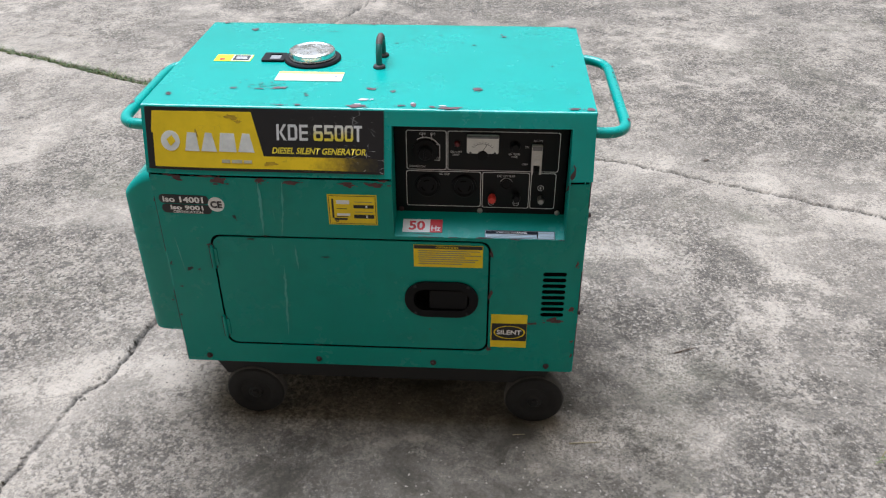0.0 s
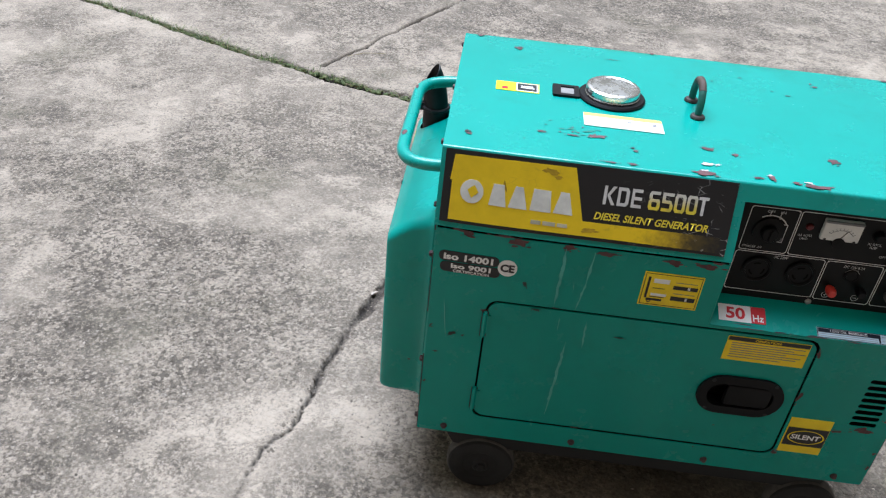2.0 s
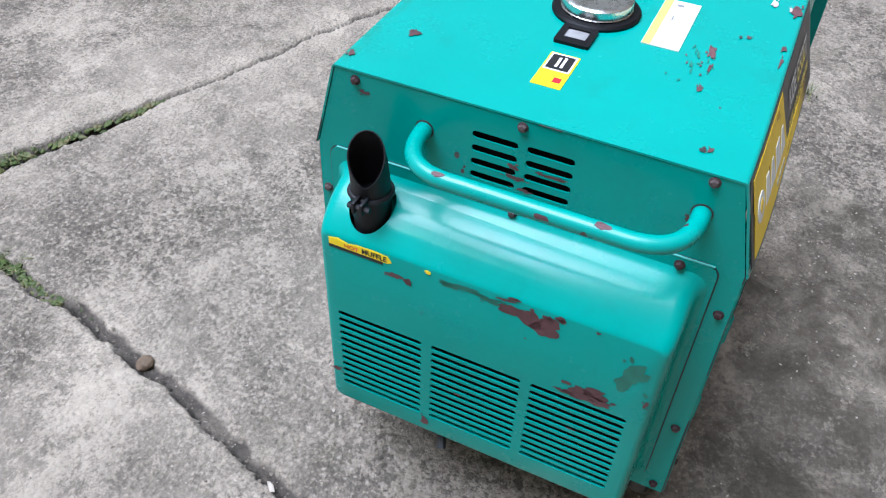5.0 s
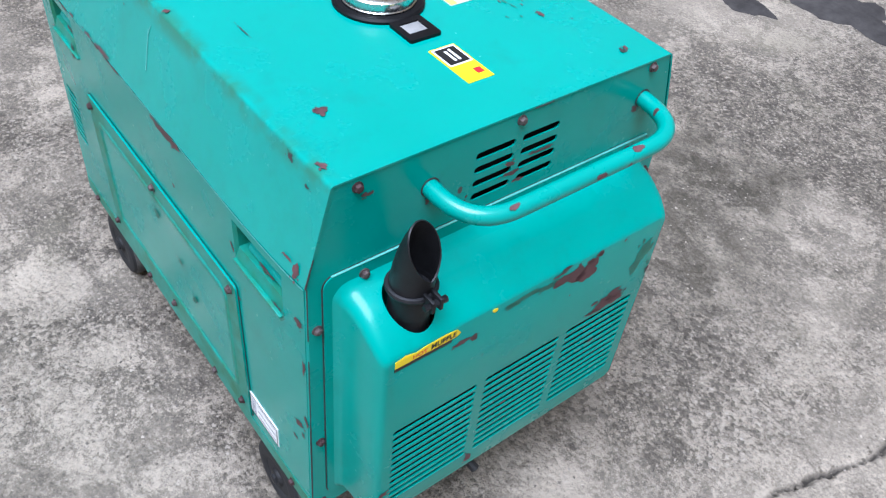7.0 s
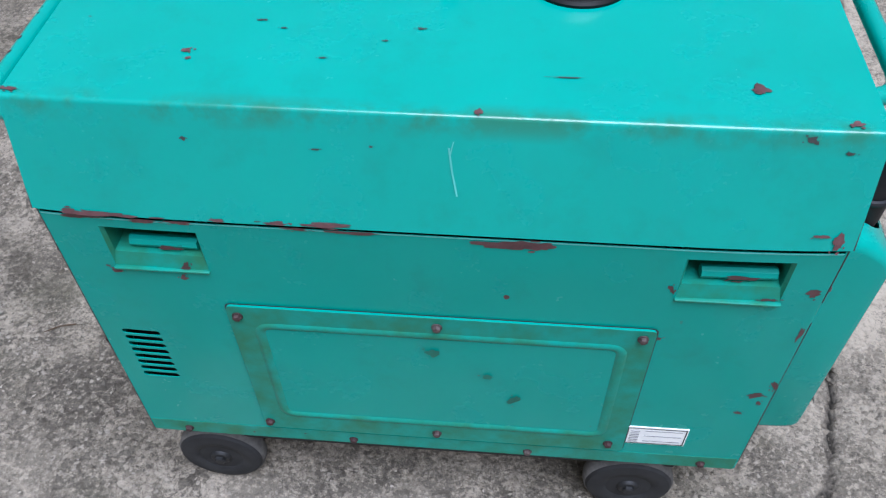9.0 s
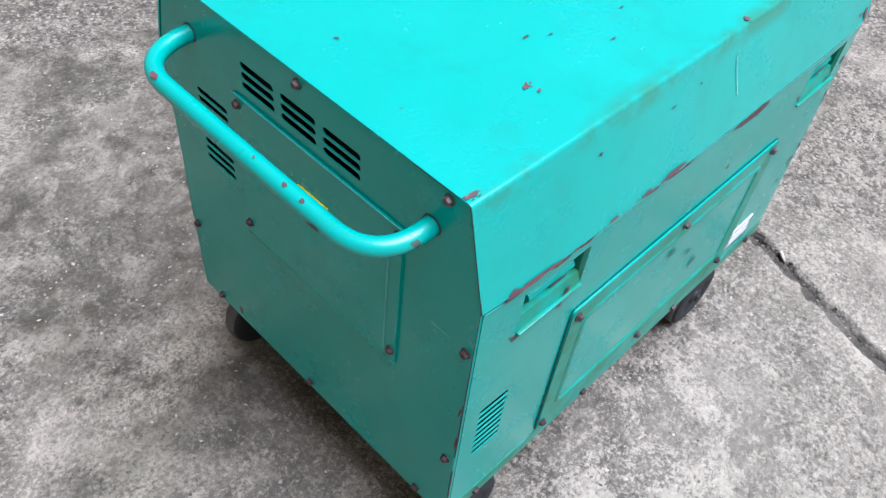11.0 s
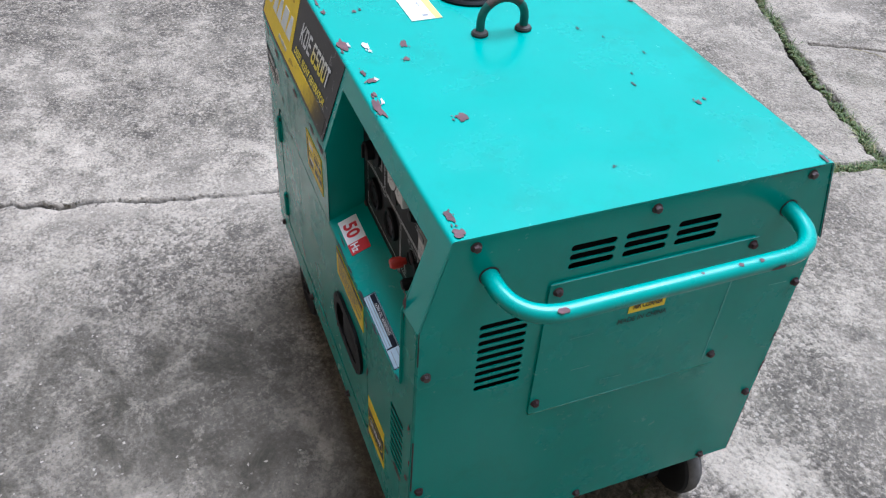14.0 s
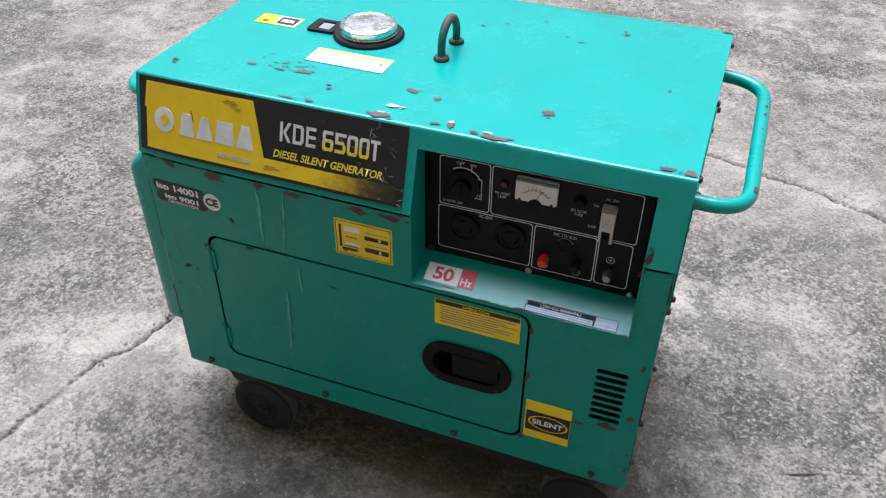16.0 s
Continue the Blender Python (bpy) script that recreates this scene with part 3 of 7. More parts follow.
def ground_height(x, y):
    """Height at points of the ground, and how much soil, silt, lime, mould with painted shade, and chalk lies there."""
    wx = x + 0.012 * lattice(1, x, y, 0.09) + 0.006 * lattice(2, x, y, 0.028) + 0.003 * lattice(18, x, y, 0.012)
    wy = y + 0.012 * lattice(3, x, y, 0.09) + 0.006 * lattice(4, x, y, 0.028) + 0.003 * lattice(19, x, y, 0.012)
    grit = 0.0011 * lattice(5, x, y, 0.03) + 0.0009 * lattice(6, x, y, 0.012) + 0.0022 * lattice(7, x, y, 0.11)
    z = 0.003 * lattice(8, x, y, 0.6) + grit
    z = z - 0.0035 * np.clip(lattice(9, x, y, 0.045) - 0.45, 0, 1)
    d1, s1 = distance_to(JOINT_GRASSY, wx, wy)
    d2, s2 = distance_to(JOINT_CROSS, wx, wy)
    d3, _ = distance_to(CRACK_FAR, wx, wy)
    w1 = np.where(x < 0.05, 0.015, np.where(x < 0.3, 0.015 - 0.0512 * (x - 0.05), 0.0022)) * (1 + 0.5 * lattice(10, x, y, 0.2))
    w3 = 0.0078 * (1 + 0.5 * lattice(12, x, y, 0.15))
    # the cross joint: a wide groove silted up at the back, which narrows to a crack; it stays open along its far edge
    opened = np.clip((y + 0.12) / 0.45, 0, 1)
    ragged = 1 + 0.35 * lattice(11, x, y, 0.1) + 0.25 * lattice(20, x, y, 0.035)
    wide = (0.0046 + 0.0048 * opened + 0.0050 * np.clip((y - 0.28) / 0.25, 0, 1)) * ragged
    groove = np.clip((wide * 1.2 - d2) / (wide * 0.4 + 1e-6), 0, 1)
    crack = np.abs(s2 * d2 + 0.0030 + 0.0070 * opened)
    w2 = np.maximum(0.0030 * (1 + 0.9 * lattice(22, x, y, 0.07) + 0.4 * lattice(23, x, y, 0.02)), 0.0003)
    soil, lime = np.zeros(x.shape), np.zeros(x.shape)
    for d, w, deep, broad in ((d1, w1, 0.020, 0.20), (crack, w2, 0.013, 0.0), (d3, w3, 0.014, 0.05)):
        inside = np.clip((w * 1.25 - d) / (w * 0.5 + 1e-6), 0, 1)
        z = z - np.minimum(deep, 2.2 * w + 0.004) * inside * inside * (3 - 2 * inside)
        soil = np.maximum(soil, inside)
        if broad:
            z = z - 0.004 * np.exp(-((d / (w + 0.012)) ** 2))
            lime = np.maximum(lime, np.exp(-d / broad))
    z = z - (0.0015 + 0.0055 * opened) * groove * groove * (3 - 2 * groove) - 0.002 * np.exp(-((d2 / 0.02) ** 2))
    lime = np.maximum(lime, 0.75 * np.exp(-d2 / 0.08))
    fill = groove * np.clip(0.52 + 0.48 * opened + 0.3 * lattice(24, x, y, 0.06), 0, 0.97)
    z = z + 0.004 * np.where((s1 > 0), 1, 0) * np.exp(-d1 / 0.6) + 0.003 * np.where(s2 < 0, 1, 0) * np.exp(-d2 / 0.4)
    # shade below the generator, painted into the ground colour
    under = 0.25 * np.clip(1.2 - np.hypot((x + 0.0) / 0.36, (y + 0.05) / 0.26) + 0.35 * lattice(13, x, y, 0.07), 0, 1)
    wobble = 0.55 * lattice(14, x, y, 0.16) + 0.35 * lattice(15, x, y, 0.05)
    # mould before the front, deepened to paint in the machine's shade
    damp = 1.05 * np.clip(1.38 - np.hypot((x - 0.05) / 0.60, (y + 0.58) / 0.54) + wobble, 0, 1)
    damp = np.maximum(damp, 0.35 * np.clip(1.4 - np.hypot((x - 0.85) / 0.60, (y + 0.72) / 0.45) + wobble, 0, 1))
    damp = damp * np.clip((s2 * d2 + 0.02) / 0.10, 0.0, 1.0) * np.clip((x + 0.62) / 0.45, 0.45, 1.0)
    chalk = np.zeros(x.shape)
    for px, py, r in CHALKY:
        chalk = np.maximum(chalk, np.clip(1.25 - np.hypot(x - px, y - py) / r + 0.5 * lattice(25, x, y, 0.08) + 0.25 * lattice(26, x, y, 0.025), 0, 1))
    return z, {"soil": np.clip(soil, 0, 1), "fill": np.clip(fill, 0, 1), "lime": lime, "mould_shade": np.clip(np.maximum(under, damp), 0, 0.90), "pale": chalk}


def ruler(lo, hi, far):
    mid = list(np.arange(lo, hi, FINE))
    out, step = [], FINE
    p = hi
    while p < far:
        out.append(p)
        step *= 1.22
        p += step
    back, step, p = [], FINE, lo - FINE
    while p > -far:
        back.append(p)
        step *= 1.22
        p -= step
    return np.array(back[::-1] + mid + out)


def build_ground():
    xs, ys = ruler(-2.0, 1.5, 70.0), ruler(-1.25, 2.35, 70.0)
    gx, gy = np.meshgrid(xs, ys)
    z, marks = ground_height(gx, gy)
    z = z * np.clip(1.0 - (np.maximum(np.abs(gx), np.abs(gy)) - 4.0) / 4.0, 0.0, 1.0)
    nx, ny = len(xs), len(ys)
    co = np.stack([gx, gy, z], -1).reshape(-1, 3)
    k = np.arange(nx * ny).reshape(ny, nx)
    faces = np.stack([k[:-1, :-1], k[:-1, 1:], k[1:, 1:], k[1:, :-1]], -1).reshape(-1, 4)
    me = bpy.data.meshes.new("ground")
    me.vertices.add(len(co))
    me.vertices.foreach_set("co", co.ravel())
    me.loops.add(faces.size)
    me.loops.foreach_set("vertex_index", faces.ravel())
    me.polygons.add(len(faces))
    me.polygons.foreach_set("loop_start", np.arange(0, faces.size, 4))
    me.update(calc_edges=True)
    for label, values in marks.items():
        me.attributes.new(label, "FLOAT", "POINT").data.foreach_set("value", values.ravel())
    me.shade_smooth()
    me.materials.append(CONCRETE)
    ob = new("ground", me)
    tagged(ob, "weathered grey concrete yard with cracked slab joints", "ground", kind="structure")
    return ob


def height_at(x, y):
    return float(ground_height(np.array([x], float), np.array([y], float))[0][0])


build_ground()

# a plain wall added away from every view, to block skylight and darken the front
wall = new("wall_south", finish("wall_south", box(bmesh.new(), -7.0, 8.0, -3.15, -2.85, -0.05, 13.0, 0.02), BLOCKER_BROWN))
tagged(wall, "plain brown wall added out of view to block skylight", "wall", kind="structure")

# ---------------------------------------------------------------- the generator
END_X, FRONT_Y, BACK_Y, TOP_Z = 0.383, -0.262, 0.255, 0.690
CORNER = 0.0038
FRONT_TOP_Y, BACK_TOP_Y, FOLD_Z, BOTTOM_Z = -0.225, 0.220, 0.578, 0.158
SLOPE_N = Vector((0, TOP_Z - FOLD_Z, -(FRONT_TOP_Y - FRONT_Y))).normalized()
PANEL_Y, MUFF_X = -0.211, -0.458
SILL_IN = (-0.211, 0.486)
SILL_DIR = Vector((-0.052, -0.0225)).normalized()
OPEN_X0, OPEN_X1, OPEN_TOP, OPEN_LOW = 0.043, 0.345, 0.664, 0.4635

generator = thing("generator", "teal enclosed portable diesel generator on four wheels, chipped paint", "generator")
generator.matrix_world = pose(0.0, 0.0, -0.0008, 0.0, 0.25, 0.0)       # it leans a little, with the yard


def settle(ob, angle=35.0):
    """Bakes an object's modifiers into its mesh."""
    material = ob.data.materials[0]
    done = bpy.data.meshes.new_from_object(ob.evaluated_get(bpy.context.evaluated_depsgraph_get()))
    ob.modifiers.clear()
    ob.data = done
    done.materials.clear()
    done.materials.append(material)
    done.shade_smooth()
    done.set_sharp_from_angle(angle=radians(angle))
    return ob


def fold_of(before, corner, after, r):
    """A tight rounded fold with a support line on either side."""
    corner = Vector(corner)
    p, q = (Vector(before) - corner).normalized(), (Vector(after) - corner).normalized()
    lo, hi = corner + p * r, corner + q * r
    arc = [tuple((1 - s) ** 2 * lo + 2 * s * (1 - s) * corner + s * s * hi) for s in (0, 0.25, 0.5, 0.75, 1.0)]
    return [tuple(lo + p * 0.0015)] + arc + [tuple(hi + q * 0.0015)]


def build_hood():
    """Top sheet with its two sloping sides, open where the control panel sits."""
    foot_front, foot_back = (FRONT_Y - 0.0018, FOLD_Z), (BACK_Y + 0.0018, FOLD_Z)
    ridge_front, ridge_back = (FRONT_TOP_Y - 0.0025, TOP_Z + 0.0008), (BACK_TOP_Y + 0.0025, TOP_Z + 0.0008)
    prof = [foot_front, (on_slope(0, OPEN_TOP, 0)[1] - 0.0025, OPEN_TOP)]
    prof += fold_of(foot_front, ridge_front, ridge_back, 0.0038)
    prof += [(-0.12, TOP_Z + 0.0012), (0.0, TOP_Z + 0.0015), (0.12, TOP_Z + 0.0012)]
    prof += fold_of(ridge_front, ridge_back, foot_back, 0.0038) + [foot_back]
    stations = [-END_X - 0.0012, -0.2, OPEN_X0, 0.2, OPEN_X1, END_X + 0.0012]
    bm = bmesh.new()
    rows = [[bm.verts.new((x, y, z)) for y, z in prof] for x in stations]
    for i, (p, q) in enumerate(zip(rows, rows[1:])):
        for j in range(len(prof) - 1):
            if j == 0 and OPEN_X0 <= stations[i] < OPEN_X1:
                continue
            bm.faces.new((p[j], p[j + 1], q[j + 1], q[j]))
    bmesh.ops.delete(bm, geom=[v for v in bm.verts if not v.link_faces], context="VERTS")
    drape(bm)
    ob = part("hood", bm, TEAL_HOOD, generator, "teal sheet-metal hood with sloping sides")
    mod = ob.modifiers.new("thickness", "SOLIDIFY")
    mod.thickness, mod.offset = 0.0024, -1.0
    return settle(ob)


def slots(u0, u1, v0, v1, rows, columns=1, gap=0.012, height=0.0055, slant=0.0):
    """Loops of round-ended slots."""
    out, wide = [], (u1 - u0 - gap * (columns - 1)) / columns
    for k in range(rows):
        v = v0 + height / 2 + (v1 - v0 - height) * k / max(rows - 1, 1)
        for c in range(columns):
            a = u0 + c * (wide + gap)
            out.append(rounded(a, a + wide, v - height / 2, v + height / 2, height * 0.45, 2))
    return out


DOOR = (-0.290, 0.213, 0.2065, 0.4535)
hood = build_hood()

# front sheet with its notch, door opening and louvres
bm = bmesh.new()
notch = [(-END_X + CORNER, BOTTOM_Z), (END_X - CORNER, BOTTOM_Z), (END_X - CORNER, FOLD_Z - 0.0050), (OPEN_X1, FOLD_Z - 0.0050), (OPEN_X1, OPEN_LOW), (OPEN_X0, OPEN_LOW), (OPEN_X0, FOLD_Z - 0.0050), (-END_X + CORNER, FOLD_Z - 0.0050)]
plate(bm, notch, [rounded(DOOR[0] - 0.0028, DOOR[1] + 0.0028, DOOR[2] - 0.0026, DOOR[3] + 0.0026, 0.019)] + slots(0.312, 0.3555, 0.2925, 0.3930, 8, height=0.0090), flat_front, 0.0014)
front_sheet = part("front_sheet", drape(bm), TEAL_PAINT, generator, "teal front sheet with louvre slots")
bm = box(bmesh.new(), -END_X + 0.002, END_X - 0.002, FRONT_Y + 0.0125, FRONT_Y + 0.04, BOTTOM_Z - 0.001, BOTTOM_Z + 0.002)
part("bottom_flange", bm, TEAL_PAINT, generator)

# the access door in the front
door = part("access_door", plate(bmesh.new(), rounded(DOOR[0] + 0.0006, DOOR[1] - 0.0008, DOOR[2] + 0.0018, DOOR[3] - 0.0018, 0.018), [rounded(0.072, 0.182, 0.300, 0.353, 0.024, 6)], lambda u, v, d: on_front(u, v, d + 0.0005), 0.003), TEAL_PAINT, generator, "teal hinged access door with rounded corners, closed")
bm = plate(bmesh.new(), rounded(0.0585, 0.1955, 0.2870, 0.3665, 0.039, 8), [rounded(0.075, 0.179, 0.3025, 0.3505, 0.022, 6)], lambda u, v, d: on_front(u, v, d - 0.004), 0.0048)
bm_edges = [e for e in bm.edges if len(e.link_faces) == 2 and e.calc_face_angle(0) > 1.2 and all(v.co.y < FRONT_Y - 0.003 for v in e.verts)]
bmesh.ops.bevel(bm, geom=bm_edges, offset=0.0016, segments=2, affect="EDGES")
part("pull_bezel", bm, BLACK_PLASTIC, door, "black oval pull bezel")
bm = bmesh.new()
cup = rounded(0.075, 0.179, 0.3025, 0.3505, 0.022, 6)
low = [bm.verts.new(on_front(u, v, 0.026)) for u, v in cup]
top = [bm.verts.new(on_front(u, v, -0.002)) for u, v in cup]
bm.faces.new(low)
for k in range(len(cup)):
    bm.faces.new((top[k], top[(k + 1) % len(cup)], low[(k + 1) % len(cup)], low[k]))
part("pull_cup", bm, BLACK_PLASTIC, door, "recessed black pull cup")
part("latch_paddle", box(bmesh.new(), 0.104, 0.1765, FRONT_Y - 0.0030, FRONT_Y + 0.010, 0.305, 0.348, 0.004), BLACK_PLASTIC, door, "black latch paddle")
for u, v in ((0.0785, 0.3565), (0.1765, 0.3575), (0.0785, 0.296), (0.1755, 0.296)):
    part("bezel_screw", lathe(bmesh.new(), [(0.0001, 0.0), (0.0034, 0.0), (0.0026, 0.0014), (0.0002, 0.0019)], Matrix.Translation(on_front(u, v, -0.0038)) @ Matrix.Rotation(radians(90), 4, "X"), 10), BLACK_STEEL, door)
for z in (0.408, 0.247):
    bm = tube(bmesh.new(), [on_front(-0.2925, z + h, -0.0018) for h in (-0.022, 0.0, 0.022)], 0.0038, 10)
    tube(bm, [on_front(-0.2925, z + h, -0.0018) for h in (-0.0255, -0.022)], 0.0025, 8)
    tube(bm, [on_front(-0.2925, z + h, -0.0018) for h in (0.022, 0.0255)], 0.0025, 8)
    box(bm, -0.2895, -0.284, FRONT_Y - 0.0014, FRONT_Y + 0.001, z - 0.018, z + 0.018)
    hinge = part("hinge", bm, TEAL_PAINT, door, "painted barrel hinge")
    bm = bmesh.new()
    for side in (-0.2972, -0.2882):
        box(bm, side - 0.0007, side + 0.0007, FRONT_Y - 0.0010, FRONT_Y + 0.001, z - 0.024, z + 0.024)
    part("hinge_gap", bm, DARK_CHIP, hinge, "thin dark line along the hinge")

# back sheet: two carrying pockets, louvres, screwed service cover
POCKETS = ((0.226, 0.324, 0.502, 0.559), (-0.340, -0.240, 0.502, 0.559))
bm = plate(bmesh.new(), quad(-END_X + CORNER, END_X - CORNER, BOTTOM_Z, FOLD_Z - 0.0062), [quad(*p) for p in POCKETS] + slots(0.311, 0.356, 0.291, 0.386, 8, height=0.0085), flat_back, 0.0012)
part("back_sheet", drape(bm), TEAL_PAINT, generator, "teal back sheet with two carrying pockets")
for u0, u1, v0, v1 in POCKETS:
    bm = bmesh.new()
    deep = 0.050
    loops = [[bm.verts.new(on_back(u, v, d)) for u, v in quad(u0 + e, u1 - e, v0 + low, v1 - e * 0.4)] for e, low, d in ((0.0, 0.0, 0.0), (0.003, 0.017, 0.004), (0.004, 0.019, deep))]
    bm.faces.new(loops[-1])
    for o, i in zip(loops, loops[1:]):
        for k in range(4):
            bm.faces.new((o[k], o[(k + 1) % 4], i[(k + 1) % 4], i[k]))
    # mossy paint here also darkens the hollow, shade put into its colour
    pocket = part("carrying_pocket", bm, TEAL_MOSSY, generator, "recessed carrying pocket with rusted lip")
    part("pocket_lip", tube(bmesh.new(), [on_back(u0 + 0.008, v0 + 0.0265, 0.0135), on_back(u1 - 0.020, v0 + 0.0265, 0.0135)], 0.0068, 8), TEAL_CLEAN, pocket)
    part("pocket_rim", box(bmesh.new(), u0 - 0.001, u1 + 0.001, BACK_Y - 0.002, BACK_Y + 0.003, v0 - 0.003, v0, 0.001), TEAL_MOSSY, pocket)

COVER = (-0.233, 0.221, 0.192, 0.448)
cover = part("service_cover", plate(bmesh.new(), rounded(*COVER, 0.006, 3), [], lambda u, v, d: on_back(u, v, d - 0.0030), 0.0028), TEAL_PAINT, generator, "screwed teal service cover with a pressed bead")
bm = plate(bmesh.new(), rounded(*COVER, 0.006, 3), [rounded(COVER[0] + 0.034, COVER[1] - 0.034, COVER[2] + 0.040, COVER[3] - 0.036, 0.012, 3)], lambda u, v, d: on_back(u, v, d - 0.0036), 0.0006)
part("cover_border", bm, TEAL_MOSSY, cover, "olive-stained border")
bm = outline(bmesh.new(), rounded(COVER[0] - 0.0018, COVER[1] + 0.0018, COVER[2] - 0.0018, COVER[3] + 0.0018, 0.007, 3), 0.0018, on_back, 0.0007)
part("cover_gap", bm, DARK_CHIP, cover, "dark gap line drawn round the cover", smooth=0)
for loop in (rounded(COVER[0] + 0.030, COVER[1] - 0.030, COVER[2] + 0.036, COVER[3] - 0.032, 0.014, 4),):
    bm = tube(bmesh.new(), [on_back(u, v, 0.0048) for u, v in loop + loop[:1]], 0.0100, 16, False)
    part("pressed_bead", bm, TEAL_MOSSY, cover)

# highlight along the lip, put in as a pale strip
bm = plate(bmesh.new(), quad(-END_X + CORNER + 0.001, END_X - CORNER - 0.001, FOLD_Z - 0.0072, FOLD_Z - 0.0058), [], lambda u, v, d: flat_back(u, v, d - 0.0005), 0.0004)
part("rubbed_lip", drape(bm), STREAK_AND_GLINT, generator, "pale strip painted as the highlight on the sheet's upper lip")
bm = plate(bmesh.new(), quad(-END_X + CORNER + 0.001, END_X - CORNER - 0.001, BOTTOM_Z + 0.0005, BOTTOM_Z + 0.0265), [], lambda u, v, d: flat_back(u, v, d - 0.0007), 0.0006)
part("mossy_hem", drape(bm), TEAL_MOSSY, generator, "olive-stained bottom hem")

# ends
HEX = [(FRONT_Y + 0.0042, BOTTOM_Z), (BACK_Y - 0.0042, BOTTOM_Z), (BACK_Y - 0.0078, FOLD_Z - 0.001), (BACK_TOP_Y - 0.0012, TOP_Z - 0.0025), (FRONT_TOP_Y + 0.0012, TOP_Z - 0.0025), (FRONT_Y + 0.0078, FOLD_Z - 0.001)]
bm = plate(bmesh.new(), HEX, slots(-0.094, 0.0875, 0.6185, 0.6515, 3, 3, 0.0105, 0.0088) + slots(-0.1875, -0.131, 0.4600, 0.5660, 9, height=0.0080), on_right, 0.0014)
part("end_plate", bm, TEAL_PAINT, generator, "teal end plate with louvres")
bm = plate(bmesh.new(), HEX, slots(-0.0615, 0.053, 0.5965, 0.6585, 4, 2, 0.0095, 0.0090), on_left, 0.002)
part("end_plate", bm, TEAL_PAINT, generator, "teal end plate behind the exhaust cover")

bm = plate(bmesh.new(), rounded(-0.1125, 0.150, 0.3925, 0.6045, 0.004, 3), [], lambda u, v, d: on_right(u, v, d - 0.0032), 0.0030)
air_cover = part("air_cleaner_cover", bm, TEAL_PAINT, generator, "bolted teal air cleaner cover plate")
part("cover_lip", box(bmesh.new(), END_X, END_X + 0.0040, -0.1125, 0.150, 0.3915, 0.3935, 0.0008), TEAL_MOSSY, air_cover)
part("cover_edge", box(bmesh.new(), END_X + 0.0028, END_X + 0.0036, -0.1125, 0.150, 0.6040, 0.6052, 0.0003), STREAK_AND_GLINT, air_cover)

# rounded corner folds between the long sheets and the ends
for sx in (-1, 1):
    for y, sy in ((FRONT_Y, -1), (BACK_Y, 1)):
        bm = bmesh.new()
        cx, cy = sx * (END_X - CORNER), y - sy * (CORNER + 0.0006)
        arc = [(cx + sx * r * math.sin(a), cy + sy * r * math.cos(a)) for r in (CORNER, CORNER - 0.002) for a in (radians(15 * k) for k in range(7))]
        rows = [[bm.verts.new((px, py - sy * inset(z), z)) for px, py in arc] for z in (BOTTOM_Z, FOLD_Z - 0.001)]
        for g in (0, 7):
            for k in range(6):
                bm.faces.new((rows[0][g + k], rows[0][g + k + 1], rows[1][g + k + 1], rows[1][g + k]))
        part("corner_fold", bm, TEAL_PAINT, generator)

part("sound_lining", box(bmesh.new(), -0.372, 0.372, -0.186, 0.220, 0.168, 0.662), LINING, generator, "black inner sound lining")
for x0, x1 in ((-0.374, OPEN_X0 - 0.004), (OPEN_X1 + 0.003, 0.374)):
    part("upper_lining", box(bmesh.new(), x0, x1, -0.236, -0.187, 0.453, 0.585), LINING, generator)
part("back_lining", box(bmesh.new(), -0.374, 0.374, 0.2205, 0.236, 0.562, 0.585), LINING, generator)
part("lower_lining", box(bmesh.new(), -0.372, 0.372, -0.236, -0.187, 0.168, 0.452), LINING, generator)

# ---- control recess
for x in (OPEN_X0, OPEN_X1):
    bm = bmesh.new()
    inward = 0.0018 if x == OPEN_X0 else -0.0018
    loop = [(-0.2625, OPEN_LOW - 0.0005), (SILL_IN[0], SILL_IN[1] - 0.004), (PANEL_Y, 0.676), (-0.234, OPEN_TOP), (FRONT_Y + 0.0005, FOLD_Z)]
    a = [bm.verts.new((x, y, z)) for y, z in loop]
    b = [bm.verts.new((x - inward, y, z)) for y, z in loop]
    bm.faces.new(a)
    bm.faces.new(b[::-1])
    for k in range(len(loop)):
        bm.faces.new((a[k], a[(k + 1) % 5], b[(k + 1) % 5], b[k]))
    part("recess_side", bm, TEAL_CLEAN, generator)
bm = bmesh.new()
run = math.hypot(0.052, 0.0225)
sill = [(0.0, 0.0), (run, 0.0), (run, 0.006), (0.0, 0.006)]
a = [bm.verts.new(on_sill(OPEN_X0, v, d)) for v, d in sill]
b = [bm.verts.new(on_sill(OPEN_X1, v, d)) for v, d in sill]
bm.faces.new(a)
bm.faces.new(b[::-1])
for k in range(4):
    bm.faces.new((a[k], b[k], b[(k + 1) % 4], a[(k + 1) % 4]))
part("recess_sill", bm, TEAL_PAINT, generator, "sloping teal sill below the control panel")
part("recess_head", box(bmesh.new(), OPEN_X0, OPEN_X1, -0.232, PANEL_Y, 0.666, 0.668), TEAL_CLEAN, generator)

panel = part("control_panel", box(bmesh.new(), OPEN_X0 + 0.001, OPEN_X1 - 0.003, PANEL_Y, PANEL_Y + 0.004, 0.4825, 0.668, 0.001), PANEL_BLACK, generator, "black control panel with white printed outlines")
bm = bmesh.new()
